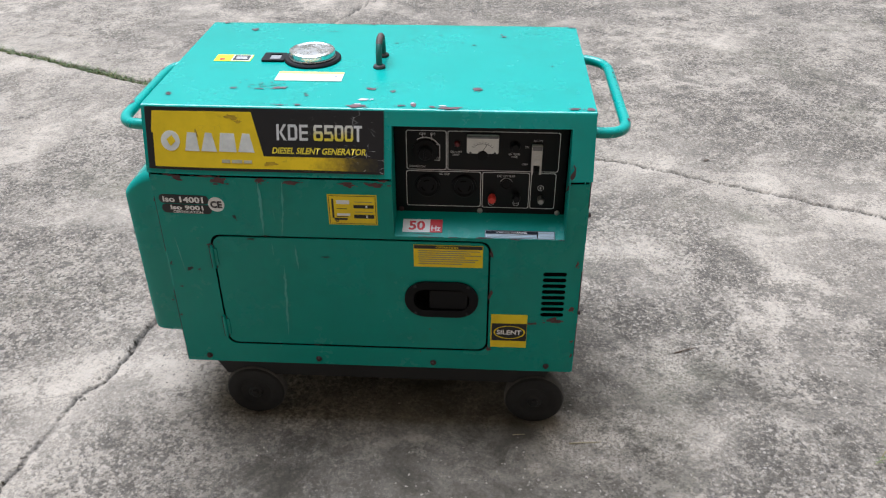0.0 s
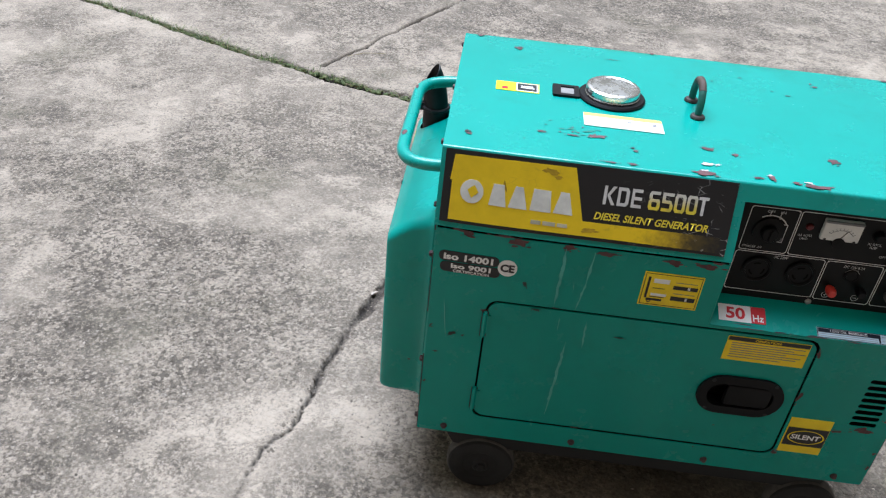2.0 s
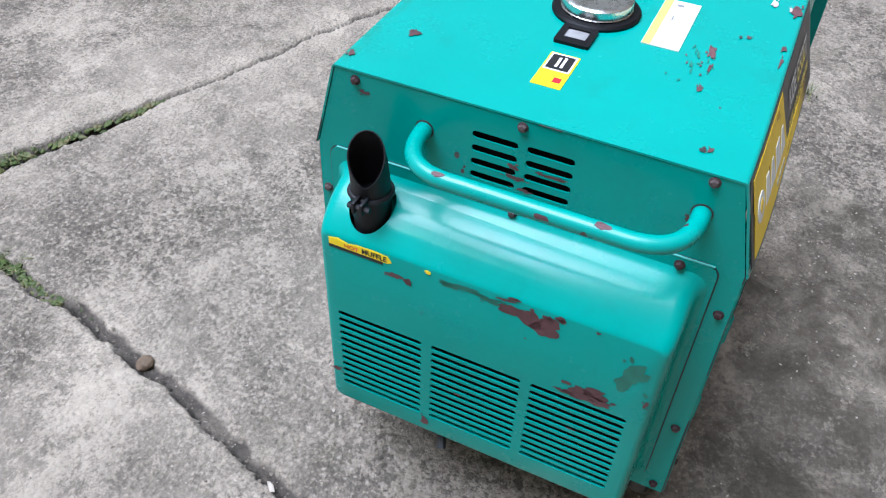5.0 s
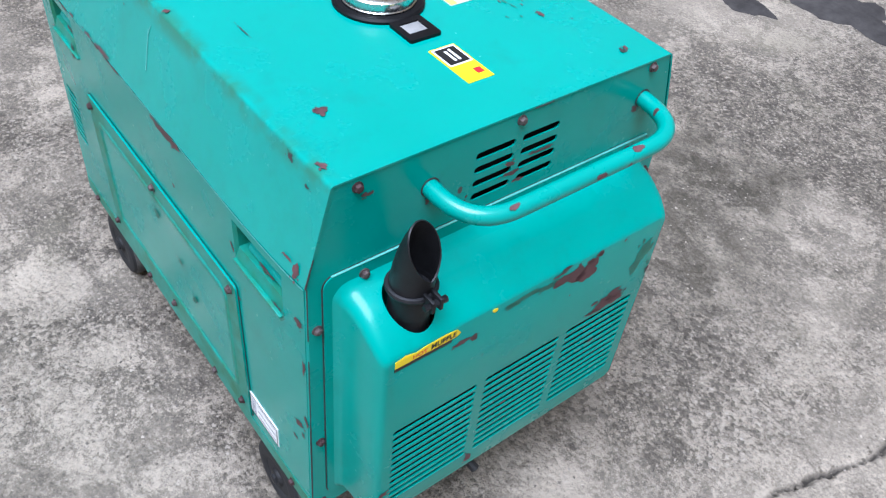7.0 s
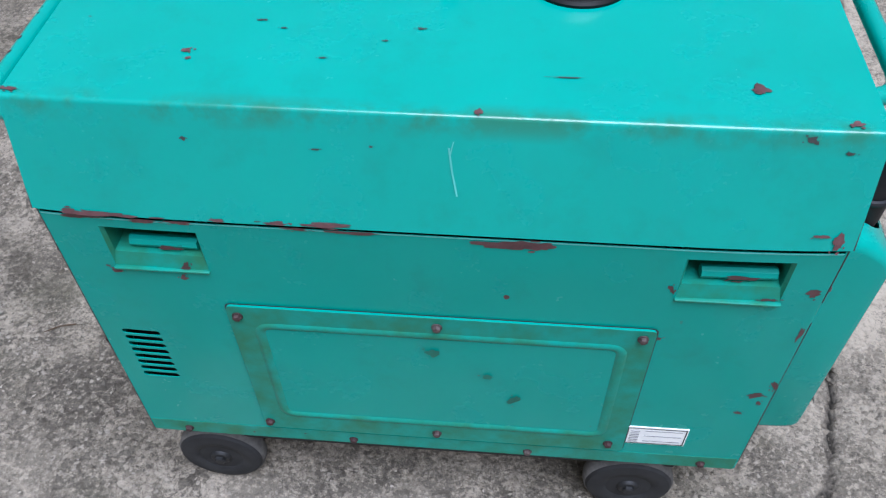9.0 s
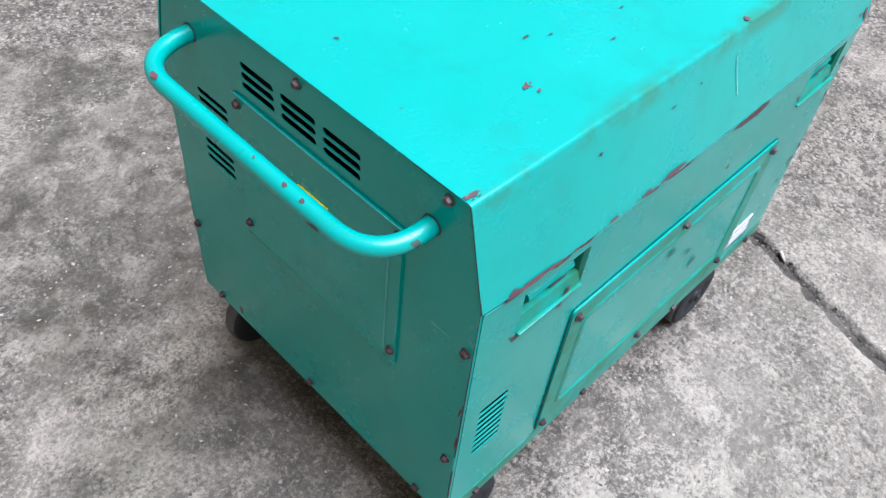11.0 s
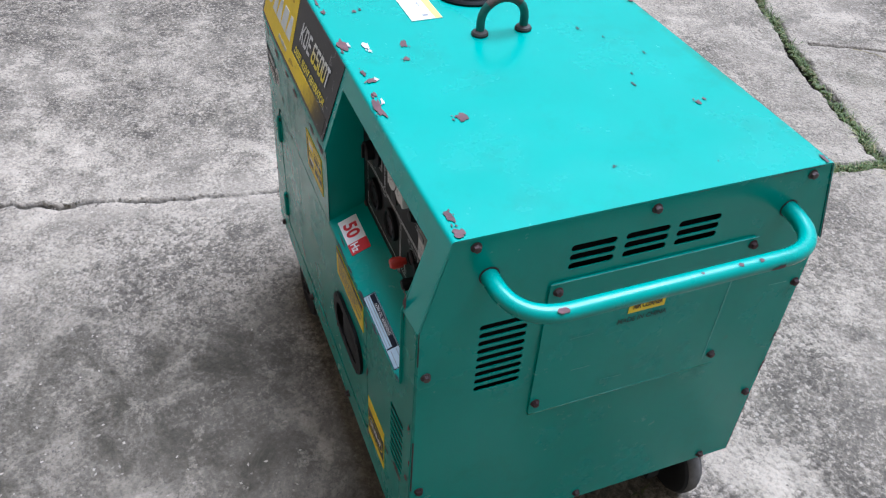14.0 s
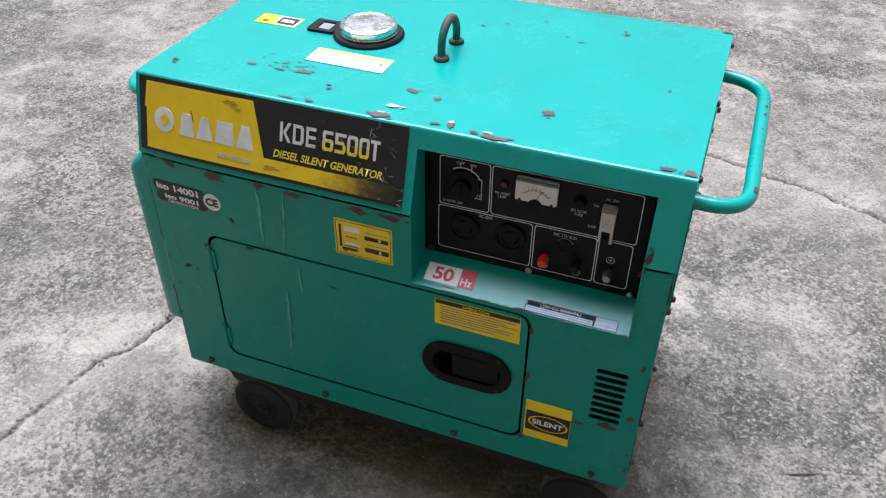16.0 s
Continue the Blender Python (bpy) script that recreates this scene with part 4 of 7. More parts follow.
for u0, u1, v0, v1 in ((0.0640, 0.1340, 0.5712, 0.6465), (0.1358, 0.3290, 0.5712, 0.6465), (0.0625, 0.1950, 0.4985, 0.5690), (0.1972, 0.2805, 0.4975, 0.5690), (0.2825, 0.3265, 0.4975, 0.5690)):
    outline(bm, rounded(u0, u1, v0, v1, 0.004, 4), 0.0010, on_panel, 0.0006)
part("outline_print", bm, PANEL_INK, panel, "white printed outline", smooth=0)

# starter switch
bm = lathe(bmesh.new(), [(0.0225, 0.0), (0.0225, 0.004), (0.020, 0.005), (0.0125, 0.0055), (0.0120, 0.014), (0.0105, 0.0155), (0.0003, 0.0158)], Matrix.Translation(on_panel(0.0975, 0.6075, 0)) @ Matrix.Rotation(radians(90), 4, "X"), 28)
part("starter_switch", bm, BLACK_PLASTIC, panel, "black rotary starter switch")
part("switch_key", box(bmesh.new(), 0.0958, 0.0992, PANEL_Y - 0.019, PANEL_Y - 0.012, 0.598, 0.617, 0.001), BLACK_PLASTIC, panel)
bm = ring(bmesh.new(), 0.0975, 0.6075, 0.0268, 0.0250, on_panel, 0.0007, 18, 30, 125)
part("switch_arc", bm, PANEL_GREY_INK, panel, smooth=0)
bars([(0.1155, 0.1225, 0.6195, 0.6205), (0.1217, 0.1227, 0.590, 0.6205), (0.107, 0.1227, 0.5895, 0.5905), (0.1075, 0.1085, 0.628, 0.640), (0.0925, 0.0933, 0.6315, 0.640)], on_panel, 0.0007, PANEL_GREY_INK, panel, "switch_line")
for text, u0, u1, v0, v1 in (("OFF", 0.0875, 0.0985, 0.6375, 0.6420), ("ON", 0.1060, 0.1135, 0.6375, 0.6420), ("START", 0.1060, 0.1215, 0.5925, 0.5965), ("STARTER SW", 0.0685, 0.0970, 0.5755, 0.5795), ("OIL ALERT", 0.1405, 0.1610, 0.6050, 0.6090),
                             ("LAMP", 0.1450, 0.1560, 0.5995, 0.6035), ("DC TOTAL", 0.2420, 0.2620, 0.6030, 0.6070), ("FUSE", 0.2470, 0.2570, 0.5975, 0.6015), ("AC SW", 0.2830, 0.2995, 0.6290, 0.6330), ("ON", 0.2690, 0.2755, 0.6165, 0.6205),
                             ("OFF", 0.2655, 0.2755, 0.5835, 0.5875), ("AC 220V", 0.1205, 0.1400, 0.5615, 0.5660), ("DC 12V 8.3A", 0.2235, 0.2550, 0.5595, 0.5640)):
    lettering(text, u0, u1, v0, v1, on_panel, 0.0007, PANEL_GREY_INK, panel, "panel_lettering")
# meter
meter = part("volt_meter", box(bmesh.new(), 0.1690, 0.2240, PANEL_Y - 0.009, PANEL_Y, 0.6075, 0.6415, 0.0025), METER_FACE, panel, "pale grey dial volt meter")
bm = ring(bmesh.new(), 0.1965, 0.607, 0.0208, 0.0200, lambda u, v, d: on_panel(u, v, d - 0.009), 0.0006, 16, 40, 140)
for k in range(9):
    a = radians(40 + 100 * k / 8)
    c, s = math.cos(a), math.sin(a)
    vs = [bm.verts.new(on_panel(0.1965 + r * c - w * s, 0.607 + r * s + w * c, -0.0097)) for r, w in ((0.0205, -0.0004), (0.0245, -0.0004), (0.0245, 0.0004), (0.0205, 0.0004))]
    bm.faces.new(vs)
part("dial_scale", bm, STICKER_GREY, meter, smooth=0)
bars([(0.1962, 0.1969, 0.613, 0.6275)], lambda u, v, d: on_panel(u + (v - 0.613) * 0.55, v, d - 0.009), 0.0009, STICKER_BLACK, meter, "needle")
part("meter_visor", box(bmesh.new(), 0.1695, 0.2235, PANEL_Y - 0.0105, PANEL_Y - 0.004, 0.6370, 0.6410, 0.0012), STICKER_GREY, meter)
part("meter_boss", lathe(bmesh.new(), [(0.0095, 0.0), (0.0090, 0.003), (0.0002, 0.0038)], Matrix.Translation(on_panel(0.1965, 0.6050, -0.007)) @ Matrix.Rotation(radians(90), 4, "X"), 20), BLACK_PLASTIC, meter)
for u in (0.1755, 0.2175):
    part("meter_screw", lathe(bmesh.new(), [(0.0022, 0.0), (0.0018, 0.001), (0.0002, 0.0012)], Matrix.Translation(on_panel(u, 0.6095, -0.009)) @ Matrix.Rotation(radians(90), 4, "X"), 10), BLACK_STEEL, meter)
# lamp, fuse, breaker
part("alert_lamp", lathe(bmesh.new(), [(0.0055, 0.0), (0.0055, 0.002), (0.0040, 0.0042), (0.0003, 0.0052)], Matrix.Translation(on_panel(0.1527, 0.6225, 0)) @ Matrix.Rotation(radians(90), 4, "X"), 18), RED_DULL, panel, "dull red oil alert lamp")
part("fuse_holder", lathe(bmesh.new(), [(0.0085, 0.0), (0.0085, 0.004), (0.0065, 0.009), (0.0060, 0.0105), (0.0003, 0.0110)], Matrix.Translation(on_panel(0.2525, 0.6205, 0)) @ Matrix.Rotation(radians(90), 4, "X"), 20), BLACK_PLASTIC, panel)
breaker = part("breaker", box(bmesh.new(), 0.2810, 0.2990, PANEL_Y - 0.010, PANEL_Y, 0.5705, 0.6245, 0.0012), BREAKER_GREY, panel, "pale grey circuit breaker switched off")
part("breaker_top", box(bmesh.new(), 0.2816, 0.2984, PANEL_Y - 0.0108, PANEL_Y - 0.006, 0.6165, 0.6240, 0.001), STICKER_GREY, breaker)
part("breaker_window", box(bmesh.new(), 0.2845, 0.2955, PANEL_Y - 0.0106, PANEL_Y - 0.006, 0.5710, 0.5885, 0.0008), BLACK_PLASTIC, breaker)
part("breaker_toggle", box(bmesh.new(), 0.2860, 0.2940, PANEL_Y - 0.0175, PANEL_Y - 0.008, 0.5735, 0.5825, 0.0015), BLACK_PLASTIC, breaker)
bars([(0.2840, 0.2950, v, v + 0.0014) for v in (0.5935, 0.5965, 0.5995, 0.6045, 0.6075)], lambda u, v, d: on_panel(u, v, d - 0.010), 0.0005, PANEL_GREY_INK, breaker)
# sockets
for u in (0.1003, 0.1652):
    bm = lathe(bmesh.new(), [(0.0215, 0.0), (0.0215, 0.005), (0.0195, 0.0062), (0.0175, 0.0055), (0.0165, 0.0030), (0.0003, 0.0030)], Matrix.Translation(on_panel(u, 0.5405, 0)) @ Matrix.Rotation(radians(90), 4, "X"), 28)
    socket = part("socket", bm, BLACK_PLASTIC, panel, "black round mains socket")
    # slots are flat black arcs, the dark of their depth painted on
    bm = bmesh.new()
    for a0 in (100, 220, 340):
        ring(bm, u, 0.5405, 0.0120, 0.0095, lambda p, q, d: on_panel(p, q, d - 0.0030), 0.0005, 6, a0 - 28, a0 + 28)
    part("socket_slots", bm, SLOT_BLACK, socket, smooth=0)
# DC terminals, arc and signs
part("dc_socket", lathe(bmesh.new(), [(0.0105, 0.0), (0.0105, 0.003), (0.0085, 0.004), (0.0075, 0.0025), (0.0003, 0.0025)], Matrix.Translation(on_panel(0.2395, 0.5470, 0)) @ Matrix.Rotation(radians(90), 4, "X"), 22), BLACK_PLASTIC, panel)
bm = ring(bmesh.new(), 0.2395, 0.5470, 0.0112, 0.0102, on_panel, 0.0007, 14, 20, 160)
part("dc_arc", bm, PANEL_GREY_INK, panel, smooth=0)
for u, v, mat, label in ((0.2150, 0.5215, RED_PLASTIC, "red positive terminal"), (0.2580, 0.5250, BLACK_PLASTIC, "black negative terminal"), (0.3010, 0.5215, STEEL, "steel earth terminal")):
    m = Matrix.Translation(on_panel(u, v, 0)) @ Matrix.Rotation(radians(90), 4, "X")
    big = 1.0 if mat is not STEEL else 0.85
    part("terminal", lathe(bmesh.new(), [(0.0045 * big, 0.0), (0.0045 * big, 0.004), (0.0070 * big, 0.0045), (0.0074 * big, 0.016), (0.0055 * big, 0.0195), (0.0003, 0.0200)], m, 24, 8, 0.0008, (2, 3)), mat, panel, label)
for u, v in ((0.2140, 0.5075), (0.2580, 0.5075), (0.3005, 0.5395)):
    bm = ring(bmesh.new(), u, v, 0.0056, 0.0048, on_panel, 0.0007, 20)
    for loop in ([quad(u - 0.003, u + 0.003, v - 0.0004, v + 0.0004)] + ([] if u == 0.2580 else [quad(u - 0.0004, u + 0.0004, v - 0.003, v + 0.003)])):
        bm.faces.new([bm.verts.new(on_panel(p, q, -0.0008)) for p, q in loop])
    part("terminal_sign", bm, PANEL_GREY_INK, panel, smooth=0)
for u, v in ((0.1941, 0.4905), (0.3328, 0.4895), (0.0520, 0.4905)):
    part("panel_screw", lathe(bmesh.new(), [(0.0050, 0.0), (0.0050, 0.0012), (0.0036, 0.0026), (0.0003, 0.0032)], Matrix.Translation(on_panel(u, v, 0)) @ Matrix.Rotation(radians(90), 4, "X"), 16), STEEL if u > 0.1 else BOLT_STEEL, panel)

# ---- exhaust side cover


def build_muffler_cover():
    """A pressed cover with rounded shoulders, a slotted front and a hole for the tail pipe."""
    bm = bmesh.new()

    def loop(x, y0, y1, z0, z1, r):
        return [bm.verts.new((x, u, v)) for u, v in rounded(y0, y1, z0, z1, r, 6)]

    rows = []
    for x, y0, y1, z0, z1, r in ((-0.3845, -0.2250, 0.2230, 0.184, 0.566, 0.020), (-0.389, -0.2195, 0.2175, 0.185, 0.5600, 0.020), (-0.395, -0.2165, 0.2145, 0.186, 0.5560, 0.019), (-0.408, -0.2150, 0.2130, 0.187, 0.5520, 0.018),
                                 (-0.419, -0.2145, 0.2125, 0.187, 0.5475, 0.017), (-0.426, -0.2142, 0.2122, 0.187, 0.5430, 0.017), (-0.440, -0.2135, 0.2115, 0.188, 0.5320, 0.016), (-0.4490, -0.2120, 0.2100, 0.189, 0.5225, 0.015),
                                 (-0.4545, -0.2100, 0.2080, 0.192, 0.5160, 0.013), (-0.4572, -0.2070, 0.2050, 0.196, 0.5125, 0.011), (MUFF_X, -0.2030, 0.2010, 0.2005, 0.5095, 0.009)):
        rows.append(loop(x, y0, y1, z0, z1, r))
    for a, b in zip(rows, rows[1:]):
        for k in range(len(a)):
            bm.faces.new((a[k], a[(k + 1) % len(a)], b[(k + 1) % len(a)], b[k]))
    edges = [bm.edges.get((rows[-1][k], rows[-1][(k + 1) % len(rows[-1])])) for k in range(len(rows[-1]))]
    for s in slots(-0.1890, -0.0715, 0.2310, 0.3825, 12, height=0.0082) + slots(-0.0595, 0.0590, 0.2305, 0.3815, 12, height=0.0082) + slots(0.0720, 0.1905, 0.2305, 0.3805, 12, height=0.0082):
        vs = [bm.verts.new((MUFF_X, u, v)) for u, v in s]
        edges += [bm.edges.new((vs[k], vs[(k + 1) % len(vs)])) for k in range(len(vs))]
    bmesh.ops.triangle_fill(bm, edges=edges, use_beauty=True, use_dissolve=False)
    ob = part("muffler_cover", bm, TEAL_PAINT, generator, "pressed teal muffler cover with slotted grille and chipped paint")
    thick = ob.modifiers.new("thickness", "SOLIDIFY")
    thick.thickness, thick.offset = 0.002, -1.0
    cutter_mesh = finish("cutter", lathe(bmesh.new(), [(0.0275, 0.505), (0.0275, 0.64)], Matrix.Translation((-0.4195, 0.1550, 0.0)) @ Matrix.Diagonal((1.02, 1.0, 1.0, 1.0)), 32), LINING, 0)
    cutter = new("cutter", cutter_mesh)
    cut = ob.modifiers.new("hole", "BOOLEAN")
    cut.operation, cut.solver, cut.object = "DIFFERENCE", "EXACT", cutter
    done = bpy.data.meshes.new_from_object(ob.evaluated_get(bpy.context.evaluated_depsgraph_get()))
    ob.modifiers.clear()
    ob.data = done
    done.materials.clear()
    done.materials.append(TEAL_PAINT)
    done.shade_smooth()
    done.set_sharp_from_angle(angle=radians(38))
    bpy.data.objects.remove(cutter)
    return ob


muffler_cover = build_muffler_cover()
bm = plate(bmesh.new(), rounded(-0.2290, 0.2310, 0.1840, 0.5800, 0.014, 4), [], lambda u, v, d: on_left(u, v, d - 0.0026), 0.0024)
part("cover_flange", bm, TEAL_PAINT, muffler_cover, "thin screwed flange of the muffler cover")
bm = plate(bmesh.new(), rounded(-0.2306, 0.2326, 0.1830, 0.5812, 0.015, 4), [], lambda u, v, d: on_left(u, v, d - 0.0008), 0.0006)
part("flange_gasket", bm, DARK_CHIP, muffler_cover, "thin dark gasket line round the flange")
# edge highlight drawn as a thin pale bar
part("flange_edge", box(bmesh.new(), -END_X - 0.0030, -END_X - 0.0004, -0.2240, 0.2220, 0.5795, 0.5808, 0.0004), STREAK_AND_GLINT, muffler_cover, "pale line painted as the highlight on the flange edge")
part("grille_backing", box(bmesh.new(), -0.440, -0.4385, -0.200, 0.198, 0.222, 0.398), LINING, muffler_cover)


def build_tail_pipe():
    cx, cy, r = -0.424, 0.1550, 0.0228
    pipe = part("tail_pipe", tube(bmesh.new(), [(cx, cy, 0.47), (cx, cy, 0.562)], r * 0.94, 24), SOOT, generator, "sooty black slash-cut exhaust tail pipe with clamp")
    bm = bmesh.new()
    sides, rows_o, rows_i = 28, [], []
    for k in range(7):
        for rr, rows in ((r, rows_o), (r - 0.0018, rows_i)):
            row = []
            for s in range(sides):
                a = 2 * math.pi * s / sides
                reach = (math.cos(a - 0.25) + 1) / 2                # long on the side of the body
                top = 0.588 + (0.649 - 0.588) * reach ** 0.68
                z = 0.535 + (top - 0.535) * k / 6
                f = max(0.0, (z - 0.560) / 0.092)                   # the back wall curls over the mouth
                wide = 1.0 - 0.14 * f * f
                row.append(bm.verts.new((cx + rr * math.cos(a) - 0.022 * f * f, cy + rr * wide * math.sin(a) - 0.004 * f * f, z)))
            rows.append(row)
    for rows in (rows_o, rows_i):
        for a, b in zip(rows, rows[1:]):
            for s in range(sides):
                bm.faces.new((a[s], a[(s + 1) % sides], b[(s + 1) % sides], b[s]))
    for s in range(sides):
        bm.faces.new((rows_o[-1][s], rows_o[-1][(s + 1) % sides], rows_i[-1][(s + 1) % sides], rows_i[-1][s]))
        bm.faces.new((rows_o[0][s], rows_o[0][(s + 1) % sides], rows_i[0][(s + 1) % sides], rows_i[0][s]))
    part("pipe_tip", bm, SOOT, pipe, "slash-cut pipe tip")
    bm = tube(bmesh.new(), [(cx + (r + 0.0012) * math.cos(a), cy + (r + 0.0012) * math.sin(a), 0.568) for a in (2 * math.pi * k / 24 for k in range(25))], 0.0035, 8, False)
    box(bm, cx - 0.039, cx - 0.020, cy - 0.010, cy - 0.006, 0.561, 0.576, 0.001)
    box(bm, cx - 0.039, cx - 0.020, cy + 0.000, cy + 0.004, 0.561, 0.576, 0.001)
    part("clamp", bm, SOOT, pipe)
    part("clamp_bolt", tube(bmesh.new(), [(cx - 0.034, cy - 0.017, 0.5685), (cx - 0.034, cy + 0.010, 0.5685)], 0.0038, 6), SOOT, pipe)


build_tail_pipe()
part("drain_hose", tube(bmesh.new(), [(-0.40, 0.060, 0.190), (-0.43, 0.050, 0.178), (-0.455, 0.040, 0.160)], 0.0065, 10), BLACK_STEEL, generator, "short black drain hose end")

# ---- handles


def build_handle(sx, y0, y1, z, label):
    x0, x1 = sx * (END_X - 0.004), sx * 0.4485
    path = bend([(x0, y0, z), (x1, y0, z - 0.005), (x1, y1, z - 0.005), (x0, y1, z)], 0.058, 12)
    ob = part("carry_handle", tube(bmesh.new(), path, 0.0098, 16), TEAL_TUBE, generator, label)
    for y in (y0, y1):
        m = Matrix.Translation((sx * END_X, y, z)) @ Matrix.Rotation(radians(90 * sx), 4, "Y")
        part("hole_edge", lathe(bmesh.new(), [(0.0113, 0.0), (0.0113, 0.0006), (0.0098, 0.0008)], m, 20), DARK_CHIP, ob)


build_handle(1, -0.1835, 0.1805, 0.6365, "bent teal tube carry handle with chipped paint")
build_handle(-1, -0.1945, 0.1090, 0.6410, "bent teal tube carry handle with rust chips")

# ---- lifting eye, fuel cap, gauge
arch = [(0.0, -0.0375, 0.690)] + [(0.0, -0.006 - 0.0315 * math.cos(a), 0.7095 + 0.030 * math.sin(a)) for a in (math.pi * k / 12 for k in range(13))] + [(0.0, 0.0255, 0.690)]
eye = part("lifting_eye", tube(bmesh.new(), arch, 0.0058, 12), plain_material("worn_eye_paint", (0.012, 0.125, 0.095), 0.5, 0.0, 0.6, 50.0, 0.5, 0.001), generator, "worn green and rusty lifting eye")
top_wear = [p for p in arch[4:11]]
part("rusty_crown", tube(bmesh.new(), top_wear, 0.0061, 12), plain_material("worn_rust", (0.095, 0.068, 0.055), 0.7, 0.1, 0.5, 90.0, 0.4, 0.001), eye, "rusty worn crown")
for y in (-0.0375, 0.0255):
    part("eye_collar", lathe(bmesh.new(), [(0.0112, 0.690), (0.0116, 0.6930), (0.0100, 0.6955), (0.0062, 0.6970)], Matrix.Translation((0, y, 0.001)), 20), plain_material("collar_rust", (0.045, 0.04, 0.035), 0.6, 0.2, 0.5, 120.0), eye)

CAP = (-0.1320, 0.0015)
cap_at = Matrix.Translation((*CAP, TOP_Z + 0.0012))
seal = part("filler_seal", lathe(bmesh.new(), [(0.0535, 0.0), (0.0540, 0.0035), (0.0515, 0.0060), (0.0440, 0.0062), (0.0420, 0.0045)], cap_at, 48), BLACK_PLASTIC, generator, "black rubber fuel filler ring")
bm = lathe(bmesh.new(), [(0.0420, 0.004), (0.0428, 0.0060), (0.0438, 0.0078), (0.0430, 0.0090), (0.0432, 0.0160), (0.0427, 0.0188), (0.0405, 0.0205), (0.0370, 0.0210), (0.0355, 0.0200), (0.0200, 0.0204), (0.0005, 0.0207)], cap_at, 120, 40, 0.0005, (3,))
part("fuel_cap", bm, CHROME, seal, "shiny chrome screw-on fuel cap")

gauge = part("fuel_gauge", plate(bmesh.new(), rounded(-0.2275, -0.1842, -0.0185, 0.0235, 0.003, 3), [quad(-0.2145, -0.1925, -0.0105, 0.0160)], lambda u, v, d: on_top(u, v, d - 0.0055), 0.0045), BLACK_PLASTIC, generator, "black fuel gauge frame with grey window")
part("gauge_window", box(bmesh.new(), -0.2150, -0.1920, -0.0110, 0.0165, TOP_Z, TOP_Z + 0.0032), plain_material("gauge_glass", (0.26, 0.26, 0.255), 0.2, 0.0, 0.3, 60.0), gauge)

# ---- base frame and wheels
for y0, y1 in ((-0.236, -0.200), (0.198, 0.230)):
    bm = bmesh.new()
    loop = [(-0.345, BOTTOM_Z + 0.001), (-0.316, 0.104), (0.325, 0.104), (0.352, BOTTOM_Z + 0.001)]
    a = [bm.verts.new((x, y0, z)) for x, z in loop]
    b = [bm.verts.new((x, y1, z)) for x, z in loop]
    bm.faces.new(a)
    bm.faces.new(b[::-1])
    for k in range(4):
        bm.faces.new((a[k], a[(k + 1) % 4], b[(k + 1) % 4], b[k]))
    part("base_rail", bm, BLACK_STEEL, generator, "black underframe rail")
# rails added across the ends to keep light from under the machine
for x0, x1 in ((-0.300, -0.268), (0.292, 0.322)):
    part("cross_rail", box(bmesh.new(), x0, x1, -0.199, 0.197, 0.100, BOTTOM_Z, 0.003), BLACK_STEEL, generator, "black cross rail added to block light under the frame")
part("base_pan", box(bmesh.new(), -0.352, 0.352, -0.23, 0.226, 0.146, BOTTOM_Z - 0.0015, 0.003), BLACK_STEEL, generator)
# added block that darkens the space between the wheels
part("engine_sump", box(bmesh.new(), 0.03, 0.24, -0.12, 0.12, 0.088, 0.147, 0.012), BLACK_STEEL, generator, "black block added below the frame to keep light out")


def build_wheel(x, y, out, label):
    m = Matrix.Translation((x, y, 0.0615)) @ Matrix.Rotation(radians(-90 * out), 4, "X")
    w = 0.0180
    tyre_profile = [(0.030, -w * 0.8), (0.046, -w), (0.056, -w * 0.86), (0.0605, -w * 0.5), (0.0615, 0.0), (0.0605, w * 0.5), (0.056, w * 0.86), (0.046, w), (0.034, w * 0.92), (0.031, w * 0.80)]
    wheel = part("wheel", lathe(bmesh.new(), [(0.0315, -w * 0.75), (0.0320, w * 0.70), (0.0290, w * 0.62), (0.0170, w * 0.60), (0.0145, w * 0.95), (0.0125, w * 1.05), (0.0003, w * 1.07)], m, 28), BLACK_STEEL, generator, label)
    tyre = part("tyre", lathe(bmesh.new(), tyre_profile, m, 40), RUBBER, wheel, "dusty solid black rubber tyre")
    part("tread", lathe(bmesh.new(), [(0.0595, -w * 0.62), (0.0612, -w * 0.48), (0.0619, -w * 0.2), (0.0620, 0.0), (0.0619, w * 0.2), (0.0612, w * 0.48), (0.0595, w * 0.62)], m, 40), TREAD_DUST, tyre, "tread worn smooth and grey with dust")
    part("hub_ring", lathe(bmesh.new(), [(0.0225, w * 0.58), (0.0235, w * 0.76), (0.0255, w * 0.80), (0.0270, w * 0.72), (0.0275, w * 0.58)], m, 28), BLACK_STEEL, wheel)
    part("axle_nut", lathe(bmesh.new(), [(0.0085, w * 1.0), (0.0085, w * 1.22), (0.0060, w * 1.32), (0.0003, w * 1.34)], m, 6), BLACK_STEEL, wheel)
    part("wheel_bracket", box(bmesh.new(), x - 0.020, x + 0.020, y - out * 0.048 - 0.012, y - out * 0.048 + 0.012, 0.045, 0.150, 0.004), BLACK_STEEL, wheel)
    bm = tube(bmesh.new(), [(x, y - out * 0.055, 0.0615), (x, y + out * 0.01, 0.0615)], 0.009, 10)
    part("axle", bm, BLACK_STEEL, wheel)


for x in (-0.262, 0.315):
    for y, out in ((-0.229, -1), (0.227, 1)):
        build_wheel(x, y, out, "small black wheel with solid rubber tyre")

